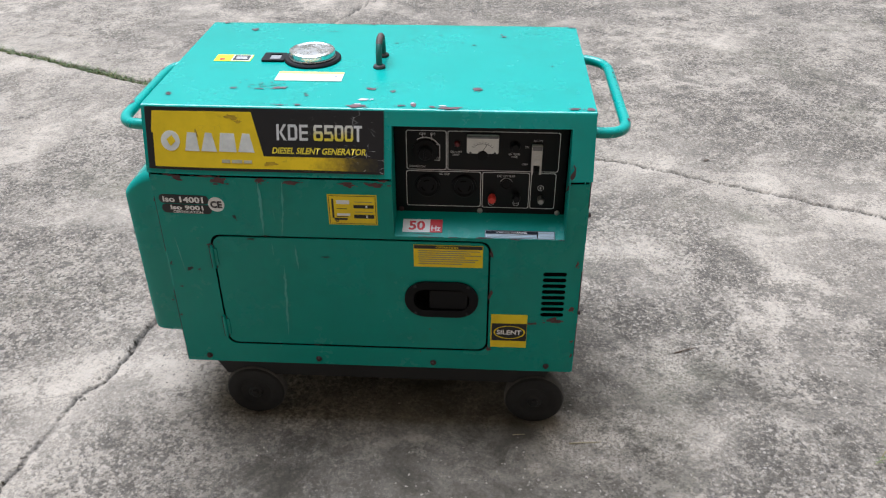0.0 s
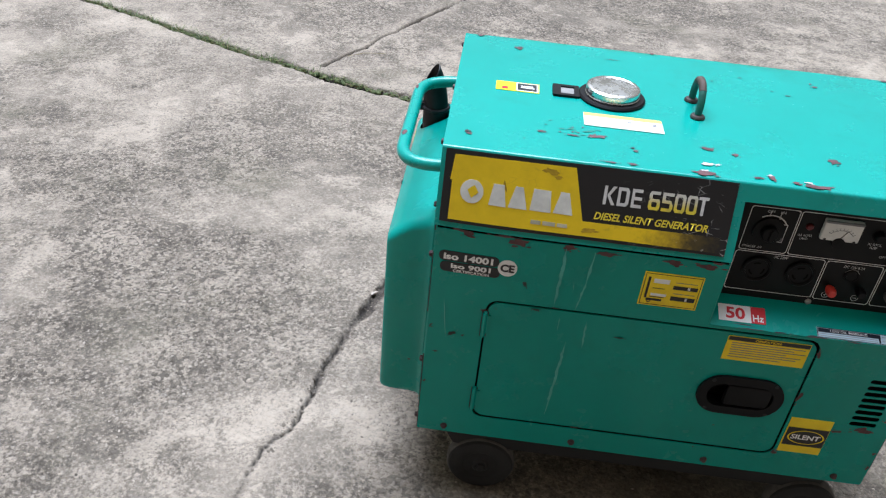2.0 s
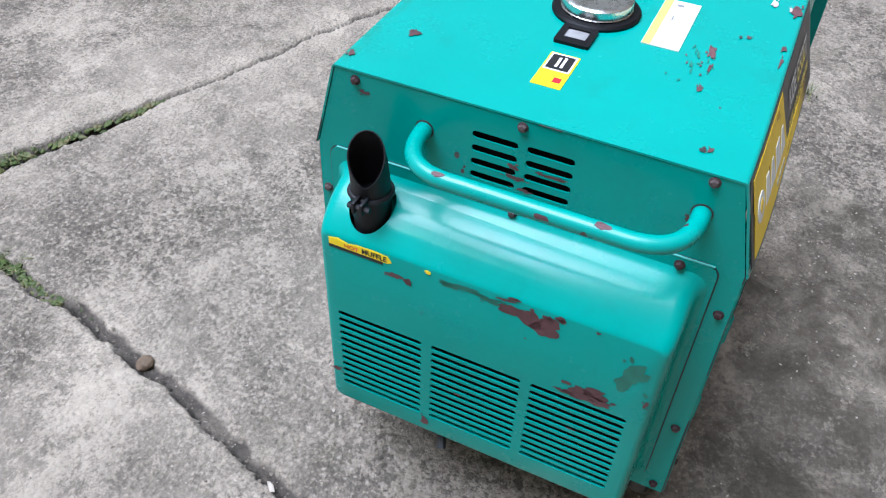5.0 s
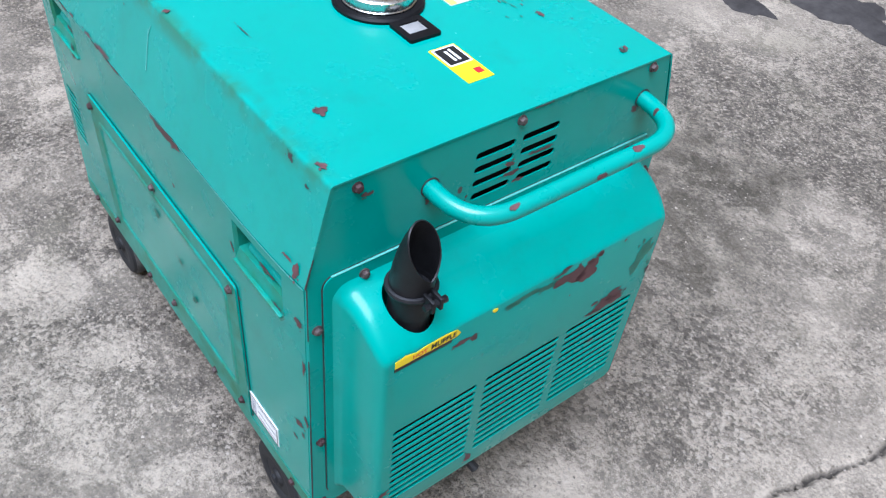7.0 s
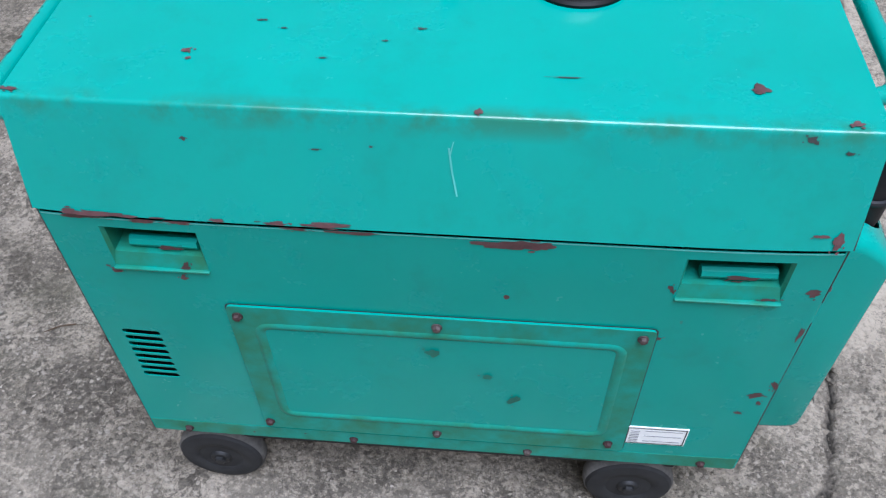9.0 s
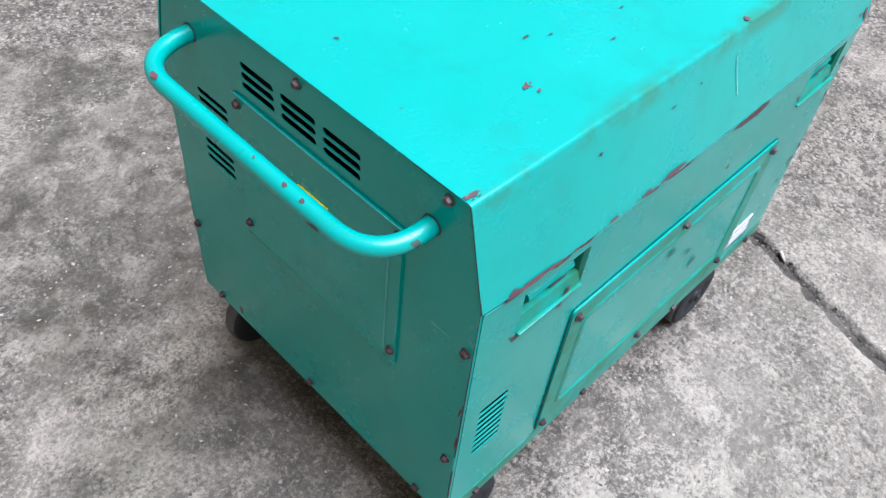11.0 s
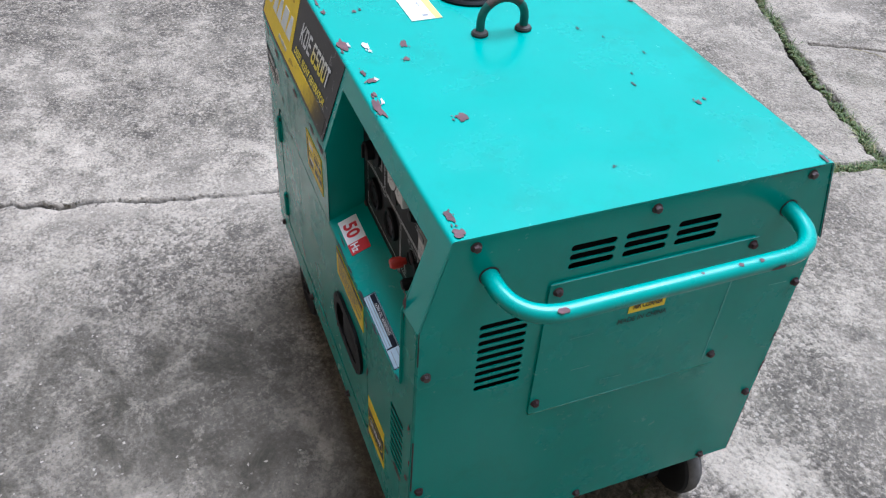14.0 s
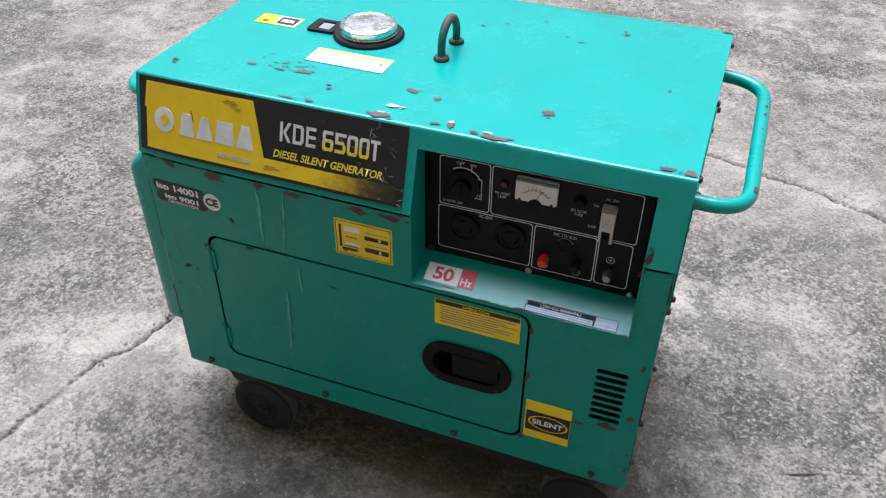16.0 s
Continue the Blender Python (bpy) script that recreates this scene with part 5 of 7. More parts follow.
# ---- bolts, one shared mesh
bolt_mesh = finish("bolt", lathe(lathe(bmesh.new(), [(0.0060, 0.0), (0.0060, 0.0010), (0.0052, 0.0014), (0.0005, 0.0015)], Matrix(), 14), [(0.0046, 0.0012), (0.0048, 0.0038), (0.0039, 0.0052), (0.0018, 0.0058), (0.0003, 0.0059)], Matrix(), 6), BOLT_STEEL)


def bolt(place, u, v, turn, lift=0.0, parent=generator):
    ob = part("bolt", bolt_mesh, None, parent)
    ob.matrix_local = Matrix.Translation(place(u, v, -lift)) @ turn @ Matrix.Rotation(u * 37.0 + v * 91.0, 4, "Z")


TO_RIGHT, TO_LEFT = Matrix.Rotation(radians(90), 4, "Y"), Matrix.Rotation(radians(-90), 4, "Y")
TO_FRONT, TO_BACK = Matrix.Rotation(radians(90), 4, "X"), Matrix.Rotation(radians(-90), 4, "X")
for u, v in ((-0.2005, 0.6775), (-0.001, 0.678), (0.1965, 0.679), (-0.2455, 0.507), (-0.2475, 0.2945), (0.2400, 0.508), (0.2385, 0.298), (-0.2135, 0.168), (-0.008, 0.171), (0.2005, 0.168)):
    bolt(on_right, u, v, TO_RIGHT)
for u, v in ((-0.1025, 0.5935), (0.1445, 0.595), (-0.1055, 0.4125), (0.143, 0.4125)):
    bolt(on_right, u, v, TO_RIGHT, 0.003)
for u, v in ((0.193, 0.678), (-0.002, 0.680), (-0.197, 0.681), (0.2385, 0.511), (-0.2435, 0.516), (0.2385, 0.309), (-0.2455, 0.305), (0.185, 0.5660), (-0.0025, 0.566), (-0.1895, 0.570), (0.2385, 0.173), (-0.245, 0.173)):
    bolt(on_left, u, v, TO_LEFT, 0.0026 if 0.55 < v < 0.58 else 0.0)
for u in (-0.336, -0.1165, 0.110, 0.3305):
    bolt(on_front, u, 0.172, TO_FRONT)
    bolt(on_back, u, 0.168, TO_BACK)
for u, v in ((0.210, 0.4325), (-0.005, 0.434), (-0.220, 0.435), (0.2135, 0.208), (-0.0005, 0.2065), (-0.2135, 0.2105)):
    bolt(on_back, u, v, TO_BACK, 0.004)

# ---------------------------------------------------------------- stickers and printing


def sticker(name, label, place, loop, material, lift=0.0008):
    return part(name, flat(bmesh.new(), loop, place, lift), material, generator, label, smooth=0)


# long banner on the sloping front
banner = part("banner", drape(flat(bmesh.new(), quad(-0.3780, 0.0300, 0.5850, 0.6870), lambda u, v, d: flat_slope(u, v, d - 0.0027), 0.0008)), BANNER_BLACK, generator, "black and yellow printed banner, scuffed at one end", 0)


def on_banner(u, v, d):
    return on_slope(u, v, d - 0.0035)


part("yellow_field", drape(flat(bmesh.new(), [(-0.3655, 0.6455), (-0.3685, 0.6455), (-0.3650, 0.6805), (-0.1950, 0.6815), (-0.1755, 0.6105), (-0.1300, 0.6105), (-0.1300, 0.5900), (-0.3660, 0.5895)], lambda u, v, d: flat_slope(u, v, d - 0.0035), 0.0004)), BANNER_YELLOW, banner, "yellow printed field", 0)
part("yellow_strip", flat(bmesh.new(), [(-0.1300, 0.5900), (0.0230, 0.5890), (0.0190, 0.6105), (-0.1300, 0.6105)], on_banner, 0.0004), BANNER_FADING, banner, "yellow strip rubbed to brown at its end", 0)
bm = flat(bmesh.new(), circle(-0.3360, 0.6325, 0.0165, 28), on_banner, 0.0008)
part("emblem_disc", bm, SILVER_INK, banner, "silver round emblem", 0)
bm = flat(bmesh.new(), [(-0.3360, 0.6235), (-0.3265, 0.6320), (-0.3330, 0.6420), (-0.3425, 0.6345)], on_banner, 0.0012)
part("emblem_mark", bm, BANNER_YELLOW, banner, smooth=0)
# plain blocks in place of the brand word
for u0, u1, cut in ((-0.3110, -0.2860, 0.005), (-0.2830, -0.2560, 0.008), (-0.2520, -0.2220, 0.003), (-0.2190, -0.1910, 0.008)):
    part("emblem_block", flat(bmesh.new(), [(u0, 0.6170), (u1, 0.6165), (u1 - cut, 0.6465), (u0 + cut, 0.6470)], on_banner, 0.0008), SILVER_INK, banner, smooth=0)
bars([(-0.2480, -0.2340, 0.5985, 0.6040), (-0.2310, -0.2130, 0.5985, 0.6040), (-0.2105, -0.1960, 0.5985, 0.6035)], on_banner, 0.0008, PALE_INK, banner)
GLYPHS = {
    "K": ([[(0, 0), (0.25, 0), (0.25, 1), (0, 1)], [(0.27, 0.5), (0.52, 0.5), (1.0, 1.0), (0.70, 1.0)], [(0.27, 0.5), (0.70, 0), (1.0, 0), (0.52, 0.5)]], []),
    "D": ([[(0, 0), (0.25, 0), (0.25, 1), (0, 1)], [(0.25, 0.83), (0.66, 0.83), (0.80, 1), (0.25, 1)], [(0.25, 0), (0.80, 0), (0.66, 0.17), (0.25, 0.17)], [(0.72, 0.23), (1, 0.17), (1, 0.83), (0.72, 0.77)], [(0.66, 0.83), (0.72, 0.77), (1, 0.83), (0.80, 1)], [(0.66, 0.17), (0.80, 0), (1, 0.17), (0.72, 0.23)]], []),
    "E": ([[(0, 0), (0.26, 0), (0.26, 1), (0, 1)]] + [[(0.26, v), (1, v), (1, v + 0.17), (0.26, v + 0.17)] for v in (0.0, 0.415, 0.83)], []),
    "6": ([[(0, 0.60), (0.28, 0.60), (0.28, 0.83), (0, 0.83)], [(0, 0.83), (0.94, 0.83), (0.94, 1), (0.12, 1)]], [(0, 0, 1, 0.60, 0.12)]),
    "5": ([[(0, 0.83), (1, 0.83), (1, 1), (0, 1)], [(0, 0.60), (0.28, 0.60), (0.28, 0.83), (0, 0.83)], [(0, 0.43), (0.90, 0.43), (0.80, 0.60), (0, 0.60)], [(0.72, 0.17), (1, 0.17), (1, 0.38), (0.90, 0.43), (0.72, 0.43)], [(0, 0), (0.88, 0), (1, 0.17), (0, 0.17)]], []),
    "0": ([], [(0, 0, 1, 1, 0.14)]),
    "T": ([[(0, 0.83), (1, 0.83), (1, 1), (0, 1)], [(0.35, 0), (0.65, 0), (0.65, 0.83), (0.35, 0.83)]], []),
}


def square_letter(letter, u0, u1, v0, v1, material):
    """One letter of the squared model name, cut from straight strokes and chamfered frames."""
    bm = bmesh.new()
    polys, frames = GLYPHS[letter]
    spot = lambda p, q: bm.verts.new(on_banner(u0 + p * (u1 - u0), v0 + q * (v1 - v0), -0.0008))
    for poly in polys:
        bm.faces.new([spot(p, q) for p, q in poly])
    for a0, b0, a1, b1, c in frames:
        loops = []
        for e, f, k in ((0.0, 0.0, c), (0.27, 0.165, c * 0.5)):
            p0, q0, p1, q1 = a0 + e, b0 + f, a1 - e, b1 - f
            loops.append([spot(p, q) for p, q in ((p0 + k, q0), (p1 - k, q0), (p1, q0 + k), (p1, q1 - k), (p1 - k, q1), (p0 + k, q1), (p0, q1 - k), (p0, q0 + k))])
        for k in range(8):
            bm.faces.new((loops[0][k], loops[0][(k + 1) % 8], loops[1][(k + 1) % 8], loops[1][k]))
    part("lettering", bm, material, banner, smooth=0)


for letter, u0, u1 in (("K", -0.1520, -0.1350), ("D", -0.1325, -0.1165), ("E", -0.1130, -0.0985), ("6", -0.0890, -0.0730), ("5", -0.0705, -0.0550), ("0", -0.0530, -0.0380), ("0", -0.0360, -0.0215), ("T", -0.0205, -0.0065)):
    square_letter(letter, u0, u1, 0.6375, 0.6630, FADED_GOLD if letter in "650" else WHITE_INK)
lettering("DIESEL SILENT GENERATOR", -0.1610, -0.0005, 0.6155, 0.6260, on_banner, 0.0008, GOLD_INK, banner, shear=0.25, bold=0.025)
wear_rng = random.Random(4)
for u, v, ru, rv in ((-0.2310, 0.6730, 0.010, 0.004), (-0.2905, 0.6440, 0.0022, 0.007), (-0.2170, 0.6660, 0.006, 0.002), (-0.1660, 0.5990, 0.012, 0.003)):
    part("smudge", flat(bmesh.new(), blob_loop(u, v, ru, rv, wear_rng, 22, 0.7), on_banner, 0.0006), SMUDGE, banner, "brown smudge", 0)

# certification badge
badge = part("certificate_badge", drape(flat(bmesh.new(), rounded(-0.3730, -0.2830, 0.5180, 0.5355, 0.008), flat_front, 0.0008)), STICKER_BLACK, generator, "black and white certification badge sticker", 0)
part("badge_lower", drape(flat(bmesh.new(), rounded(-0.3700, -0.2800, 0.4985, 0.5165, 0.008), flat_front, 0.0008)), STICKER_BLACK, badge, smooth=0)
lettering("iso 14001", -0.3660, -0.2920, 0.5210, 0.5330, on_front, 0.0016, STICKER_WHITE, badge, bold=0.04)
lettering("iso 9001", -0.3540, -0.2940, 0.5060, 0.5155, on_front, 0.0016, STICKER_WHITE, badge, bold=0.04)
lettering("CERTIFICATION", -0.3500, -0.2960, 0.4995, 0.5045, on_front, 0.0016, STICKER_WHITE, badge, bold=0.03)
part("round_mark", flat(bmesh.new(), circle(-0.2700, 0.5190, 0.0145, 28), on_front, 0.0010), STICKER_WHITE, badge, smooth=0)
lettering("CE", -0.2805, -0.2595, 0.5120, 0.5262, on_front, 0.0014, STICKER_BLACK, badge, bold=0.045)

# handling pictogram
warn = sticker("warning_sticker", "yellow pictogram warning sticker with black marks", on_front, quad(-0.0715, 0.0150, 0.4850, 0.5455), YELLOW)
bm = outline(bmesh.new(), quad(-0.0695, 0.0130, 0.4870, 0.5435), 0.0010, on_front, 0.0011)
part("border_print", bm, STICKER_BLACK, warn, smooth=0)
bars([(-0.0645, -0.0610, 0.4985, 0.5370), (-0.0610, -0.0380, 0.4945, 0.4985), (-0.0260, 0.0095, 0.5190, 0.5255), (-0.0260, 0.0095, 0.4985, 0.5060), (-0.0555, -0.0380, 0.5170, 0.5180), (-0.0570, -0.0360, 0.5010, 0.5022)], on_front, 0.0012, STICKER_BLACK, warn)
bars([(-0.0560, -0.0330, 0.5270, 0.5345), (-0.0560, -0.0330, 0.5035, 0.5080), (-0.0050, -0.0015, 0.5200, 0.5250), (-0.0050, -0.0015, 0.4995, 0.5050)], on_front, 0.0012, STICKER_WHITE, warn)
bars([(-0.0240, 0.0075, 0.5310, 0.5318), (-0.0240, 0.0075, 0.5110, 0.5118)], on_front, 0.0012, STICKER_GREY, warn)
part("pictogram_wheel", ring(bmesh.new(), -0.0565, 0.4935, 0.0030, 0.0012, on_front, 0.0013, 12), STICKER_BLACK, warn, smooth=0)

# operation notes on the door


def on_door(u, v, d):
    return on_front(u, v, d + 0.0002)


note = sticker("operation_sticker", "yellow operation notes sticker with small print", on_door, quad(0.0770, 0.2020, 0.3995, 0.4465), YELLOW)
bars([(0.0780, 0.2010, 0.4385, 0.4458)], on_door, 0.0011, STICKER_BLACK, note, "title_bar")
lettering("OPERATION", 0.1180, 0.1570, 0.4400, 0.4445, on_door, 0.0014, YELLOW, note, bold=0.02)
bars([(0.0850, 0.1960, 0.4335, 0.4348), (0.0850, 0.1800, 0.4290, 0.4303), (0.0860, 0.1990, 0.4245, 0.4258), (0.0850, 0.1700, 0.4200, 0.4213), (0.0860, 0.1940, 0.4155, 0.4168), (0.0860, 0.1880, 0.4110, 0.4123), (0.0850, 0.1650, 0.4060, 0.4073)], on_door, 0.0011, STICKER_GREY, note)

# frequency sticker and oil notice on the sill
freq = sticker("frequency_sticker", "white and red frequency sticker on the sill", on_sill, quad(0.0570, 0.1060, 0.0185, 0.0465), STICKER_WHITE)
part("red_half", flat(bmesh.new(), quad(0.1060, 0.1280, 0.0185, 0.0465), on_sill, 0.0008), STICKER_RED, freq, smooth=0)
lettering("50", 0.0680, 0.0970, 0.0225, 0.0425, on_sill, 0.0012, STICKER_RED, freq, bold=0.03, flip=(1, -1))
lettering("Hz", 0.1085, 0.1250, 0.0320, 0.0435, on_sill, 0.0012, STICKER_WHITE, freq, bold=0.02, flip=(1, -1))
oil = sticker("oil_sticker", "long pale blue oil notice sticker on the sill", on_sill, quad(0.2040, 0.3285, 0.0385, 0.0555), STICKER_BLUE)
bars([(0.2060, 0.2990, 0.0400, 0.0465), (0.2960, 0.2985, 0.0465, 0.0540)], on_sill, 0.0011, NAVY, oil, "title_bar")
bars([(0.2042, 0.3283, 0.0386, 0.0394), (0.2042, 0.3283, 0.0546, 0.0554), (0.2042, 0.2052, 0.0394, 0.0546), (0.3273, 0.3283, 0.0394, 0.0546)], on_sill, 0.0010, NAVY, oil, "border_line")
lettering("LOW OIL WARNING", 0.2240, 0.2790, 0.0412, 0.0455, on_sill, 0.0014, STICKER_WHITE, oil, flip=(1, -1))
bars([(0.2075, 0.2940, 0.0485, 0.0492), (0.2075, 0.2940, 0.0520, 0.0527), (0.3010, 0.3265, 0.0430, 0.0436), (0.3010, 0.3265, 0.0500, 0.0506)], on_sill, 0.0011, STICKER_GREY, oil)

# quiet-running badge
silent = sticker("silent_sticker", "yellow and black badge sticker with an oval", on_front, quad(0.2205, 0.2890, 0.2170, 0.2955), YELLOW)
part("black_band", flat(bmesh.new(), quad(0.2225, 0.2885, 0.2335, 0.2745), on_front, 0.0011), STICKER_BLACK, silent, smooth=0)
bm = ring(bmesh.new(), 0.2560, 0.2540, 0.0300, 0.0272, lambda u, v, d: on_front(u, 0.2540 + (v - 0.2540) * 0.52, d), 0.0014, 32)
part("oval_print", bm, YELLOW, silent, smooth=0)
lettering("SILENT", 0.2320, 0.2790, 0.2485, 0.2595, on_front, 0.0014, STICKER_WHITE, silent, bold=0.03)

# stickers on the hood


def on_hood(u, v, d):
    return on_top(u, v, d - 0.0016)


tag = sticker("hood_sticker", "small yellow and grey sticker on the hood", on_hood, quad(-0.3190, -0.2490, -0.0175, 0.0165), YELLOW)
bars([(-0.2860, -0.2510, -0.0155, 0.0145)], on_hood, 0.0011, STICKER_WHITE, tag, "pale_field")
bars([(-0.2840, -0.2530, -0.0135, 0.0125)], on_hood, 0.0014, STICKER_BLACK, tag, "dark_field")
bars([(-0.2790, -0.2590, 0.0005, 0.0035), (-0.2790, -0.2570, -0.0055, -0.0025)], on_hood, 0.0016, STICKER_WHITE, tag)
bars([(-0.3090, -0.2990, -0.0130, -0.0040)], on_hood, 0.0011, STICKER_RED, tag, "red_square")


def faded_paper():
    """White film gone blotchy and thin, with the paint showing through."""
    n = Nodes("faded_paper", 0.5)
    tone = n.mix(n.ramp(n.noise(24.0, 6.0, 0.65), (0.4, 0.0), (0.65, 0.8)), (0.66, 0.67, 0.62), (0.54, 0.56, 0.46))
    thin = n.ramp(n.noise(55.0, 6.0, 0.7), (0.60, 0.0), (0.68, 0.8))
    n.set("Base Color", n.mix(thin, tone, (0.42, 0.62, 0.58)))
    return n.mat


strip = sticker("caution_sticker", "faded white caution sticker with a yellow edge", on_hood, quad(-0.1810, -0.0600, -0.1110, -0.0670), faded_paper())
bars([(-0.1805, -0.0605, -0.0775, -0.0675)], on_hood, 0.0011, plain_material("faded_yellow", (0.72, 0.58, 0.14), 0.5, 0.0, 0.15, 60.0), strip, "yellow_edge")
bars([(-0.1140, -0.1010, -0.0870, -0.0855), (-0.0750, -0.0700, -0.0920, -0.0840), (-0.1100, -0.1090, -0.0900, -0.0860)], on_hood, 0.0011, STICKER_GREY, strip)

# air cleaner label


def on_cover(u, v, d):
    return on_right(u, v, d - 0.0033)


air = sticker("air_cleaner_sticker", "small yellow air cleaner label", on_cover, quad(-0.0050, 0.0430, 0.5310, 0.5510), YELLOW)
lettering("AIR CLEANER", 0.0000, 0.0390, 0.5365, 0.5455, on_cover, 0.0013, STICKER_BLACK, air, bold=0.03)
lettering("MADE IN CHINA", -0.0160, 0.0490, 0.5165, 0.5245, on_cover, 0.0006, DARK_GREEN_INK, air_cover, bold=0.02)

# rating label on the back
rating = part("rating_label", drape(flat(bmesh.new(), quad(-0.3060, -0.2320, 0.2105, 0.2500), flat_back, 0.0012)), STICKER_WHITE, generator, "white rating label with small print", 0)
bm = bmesh.new()
outline(bm, quad(-0.3045, -0.2335, 0.2120, 0.2485), 0.0014, on_back, 0.0018)
part("black_border", bm, STICKER_BLACK, rating, smooth=0)
bars([(-0.2485, -0.2375, v, v + 0.0010) for v in (0.2160, 0.2200, 0.2240, 0.2280, 0.2320, 0.2360, 0.2400)] + [(-0.2995, -0.2550, v, v + 0.0008) for v in (0.2180, 0.2300, 0.2420)], on_back, 0.0018, STICKER_GREY, rating)

# hot surface label along the cover edge


def on_shoulder(u, v, d):
    x = MUFF_X + 0.35 * max(0.0, v - 0.5085) + 0.7 * max(0.0, v - 0.5125)
    return (x + d * 0.95, u, v - d * 0.3)


HOT_U = 0.0085
hot = part("hot_surface_label", flat(bmesh.new(), [(u + HOT_U, v) for u, v in ((0.1865, 0.4965), (0.1090, 0.4965), (0.1030, 0.5000), (0.1080, 0.5075), (0.1240, 0.5095), (0.1500, 0.5085), (0.1600, 0.5060), (0.1740, 0.5100), (0.1865, 0.5070))], on_shoulder, 0.0006), YELLOW, generator, "torn yellow hot surface label", 0)
bars([(0.1150 + HOT_U, 0.1870 + HOT_U, 0.4925, 0.4968)], on_shoulder, 0.0009, STICKER_BLACK, hot, "black_edge")
lettering("MUFFLE", 0.1095 + HOT_U, 0.1420 + HOT_U, 0.4985, 0.5065, on_shoulder, 0.0010, STICKER_BLACK, hot, flip=(-1, 1), bold=0.03)
lettering("HOT", 0.1465 + HOT_U, 0.1650 + HOT_U, 0.4985, 0.5045, on_shoulder, 0.0010, STICKER_RED, hot, flip=(-1, 1), bold=0.02)

# ---------------------------------------------------------------- chipped paint, rust and streaks
rng = random.Random(11)


def wear(name, marks, place, material, label, lift=0.0005, rough=0.45):
    """One uneven mark after another, each with a few flecks beside it."""
    for u, v, ru, rv in marks:
        bm = bmesh.new()
        loops = [blob_loop(u, v, ru * 0.88, rv * 0.88, rng, 30, rough + 0.15)]
        for _ in range(rng.randint(1, 3)):
            a, k = rng.uniform(0, 6.28), rng.uniform(0.12, 0.3)
            loops.append(blob_loop(u + 1.35 * ru * math.cos(a), v + 1.35 * rv * math.sin(a), ru * k, rv * k, rng, 8, rough))
        for loop in loops:
            bm.faces.new([bm.verts.new(place(p, q, -lift)) for p, q in loop])
        part(name, bm, material, generator, smooth=0)


wear("rust_chip", [(-0.3306, 0.5690, 0.010, 0.0050), (-0.2580, 0.5675, 0.016, 0.0062), (-0.185, 0.5685, 0.011, 0.0042), (-0.130, 0.5670, 0.013, 0.0045), (-0.0360, 0.5650, 0.015, 0.0045), (0.016, 0.5655, 0.017, 0.0045), (0.026, 0.5735, 0.010, 0.002), (-0.285, 0.574, 0.016, 0.002), (-0.345, 0.574, 0.014, 0.002),
                    (0.350, 0.5885, 0.004, 0.014), (0.3455, 0.567, 0.003, 0.008), (0.337, 0.2835, 0.014, 0.007), (0.3690, 0.309, 0.006, 0.005), (0.3005, 0.276, 0.009, 0.003), (-0.2955, 0.433, 0.006, 0.004), (0.2165, 0.43, 0.003, 0.008), (0.2165, 0.34, 0.003, 0.012), (0.217, 0.21, 0.004, 0.006), (0.3760, 0.235, 0.003, 0.003), (0.3765, 0.2, 0.002, 0.006), (0.372, 0.41, 0.002, 0.008)], on_front, RUSTY, "rust-brown chips along the fold")
wear("dark_chip", [(-0.2403, 0.4933, 0.003, 0.006), (-0.3422, 0.3789, 0.0065, 0.004), (-0.324, 0.3785, 0.003, 0.002), (-0.219, 0.4487, 0.007, 0.002), (-0.0833, 0.414, 0.007, 0.0016), (-0.375, 0.39, 0.002, 0.004), (-0.363, 0.338, 0.004, 0.0015), (-0.377, 0.271, 0.0025, 0.003), (-0.19, 0.457, 0.005, 0.0015), (-0.1155, 0.208, 0.006, 0.002), (0.105, 0.2555, 0.002, 0.001), (0.2835, 0.25, 0.002, 0.006)], on_front, DARK_CHIP, "small dark chips")
wear("dark_chip", [(0.205, 0.0565, 0.02, 0.0016), (0.26, 0.0575, 0.012, 0.0014), (0.15, 0.0565, 0.012, 0.0012), (0.10, 0.057, 0.02, 0.0012), (0.34, 0.0560, 0.006, 0.0014), (0.09, 0.0505, 0.016, 0.001)], on_sill, DARK_CHIP, "dark chips along the sill edge")
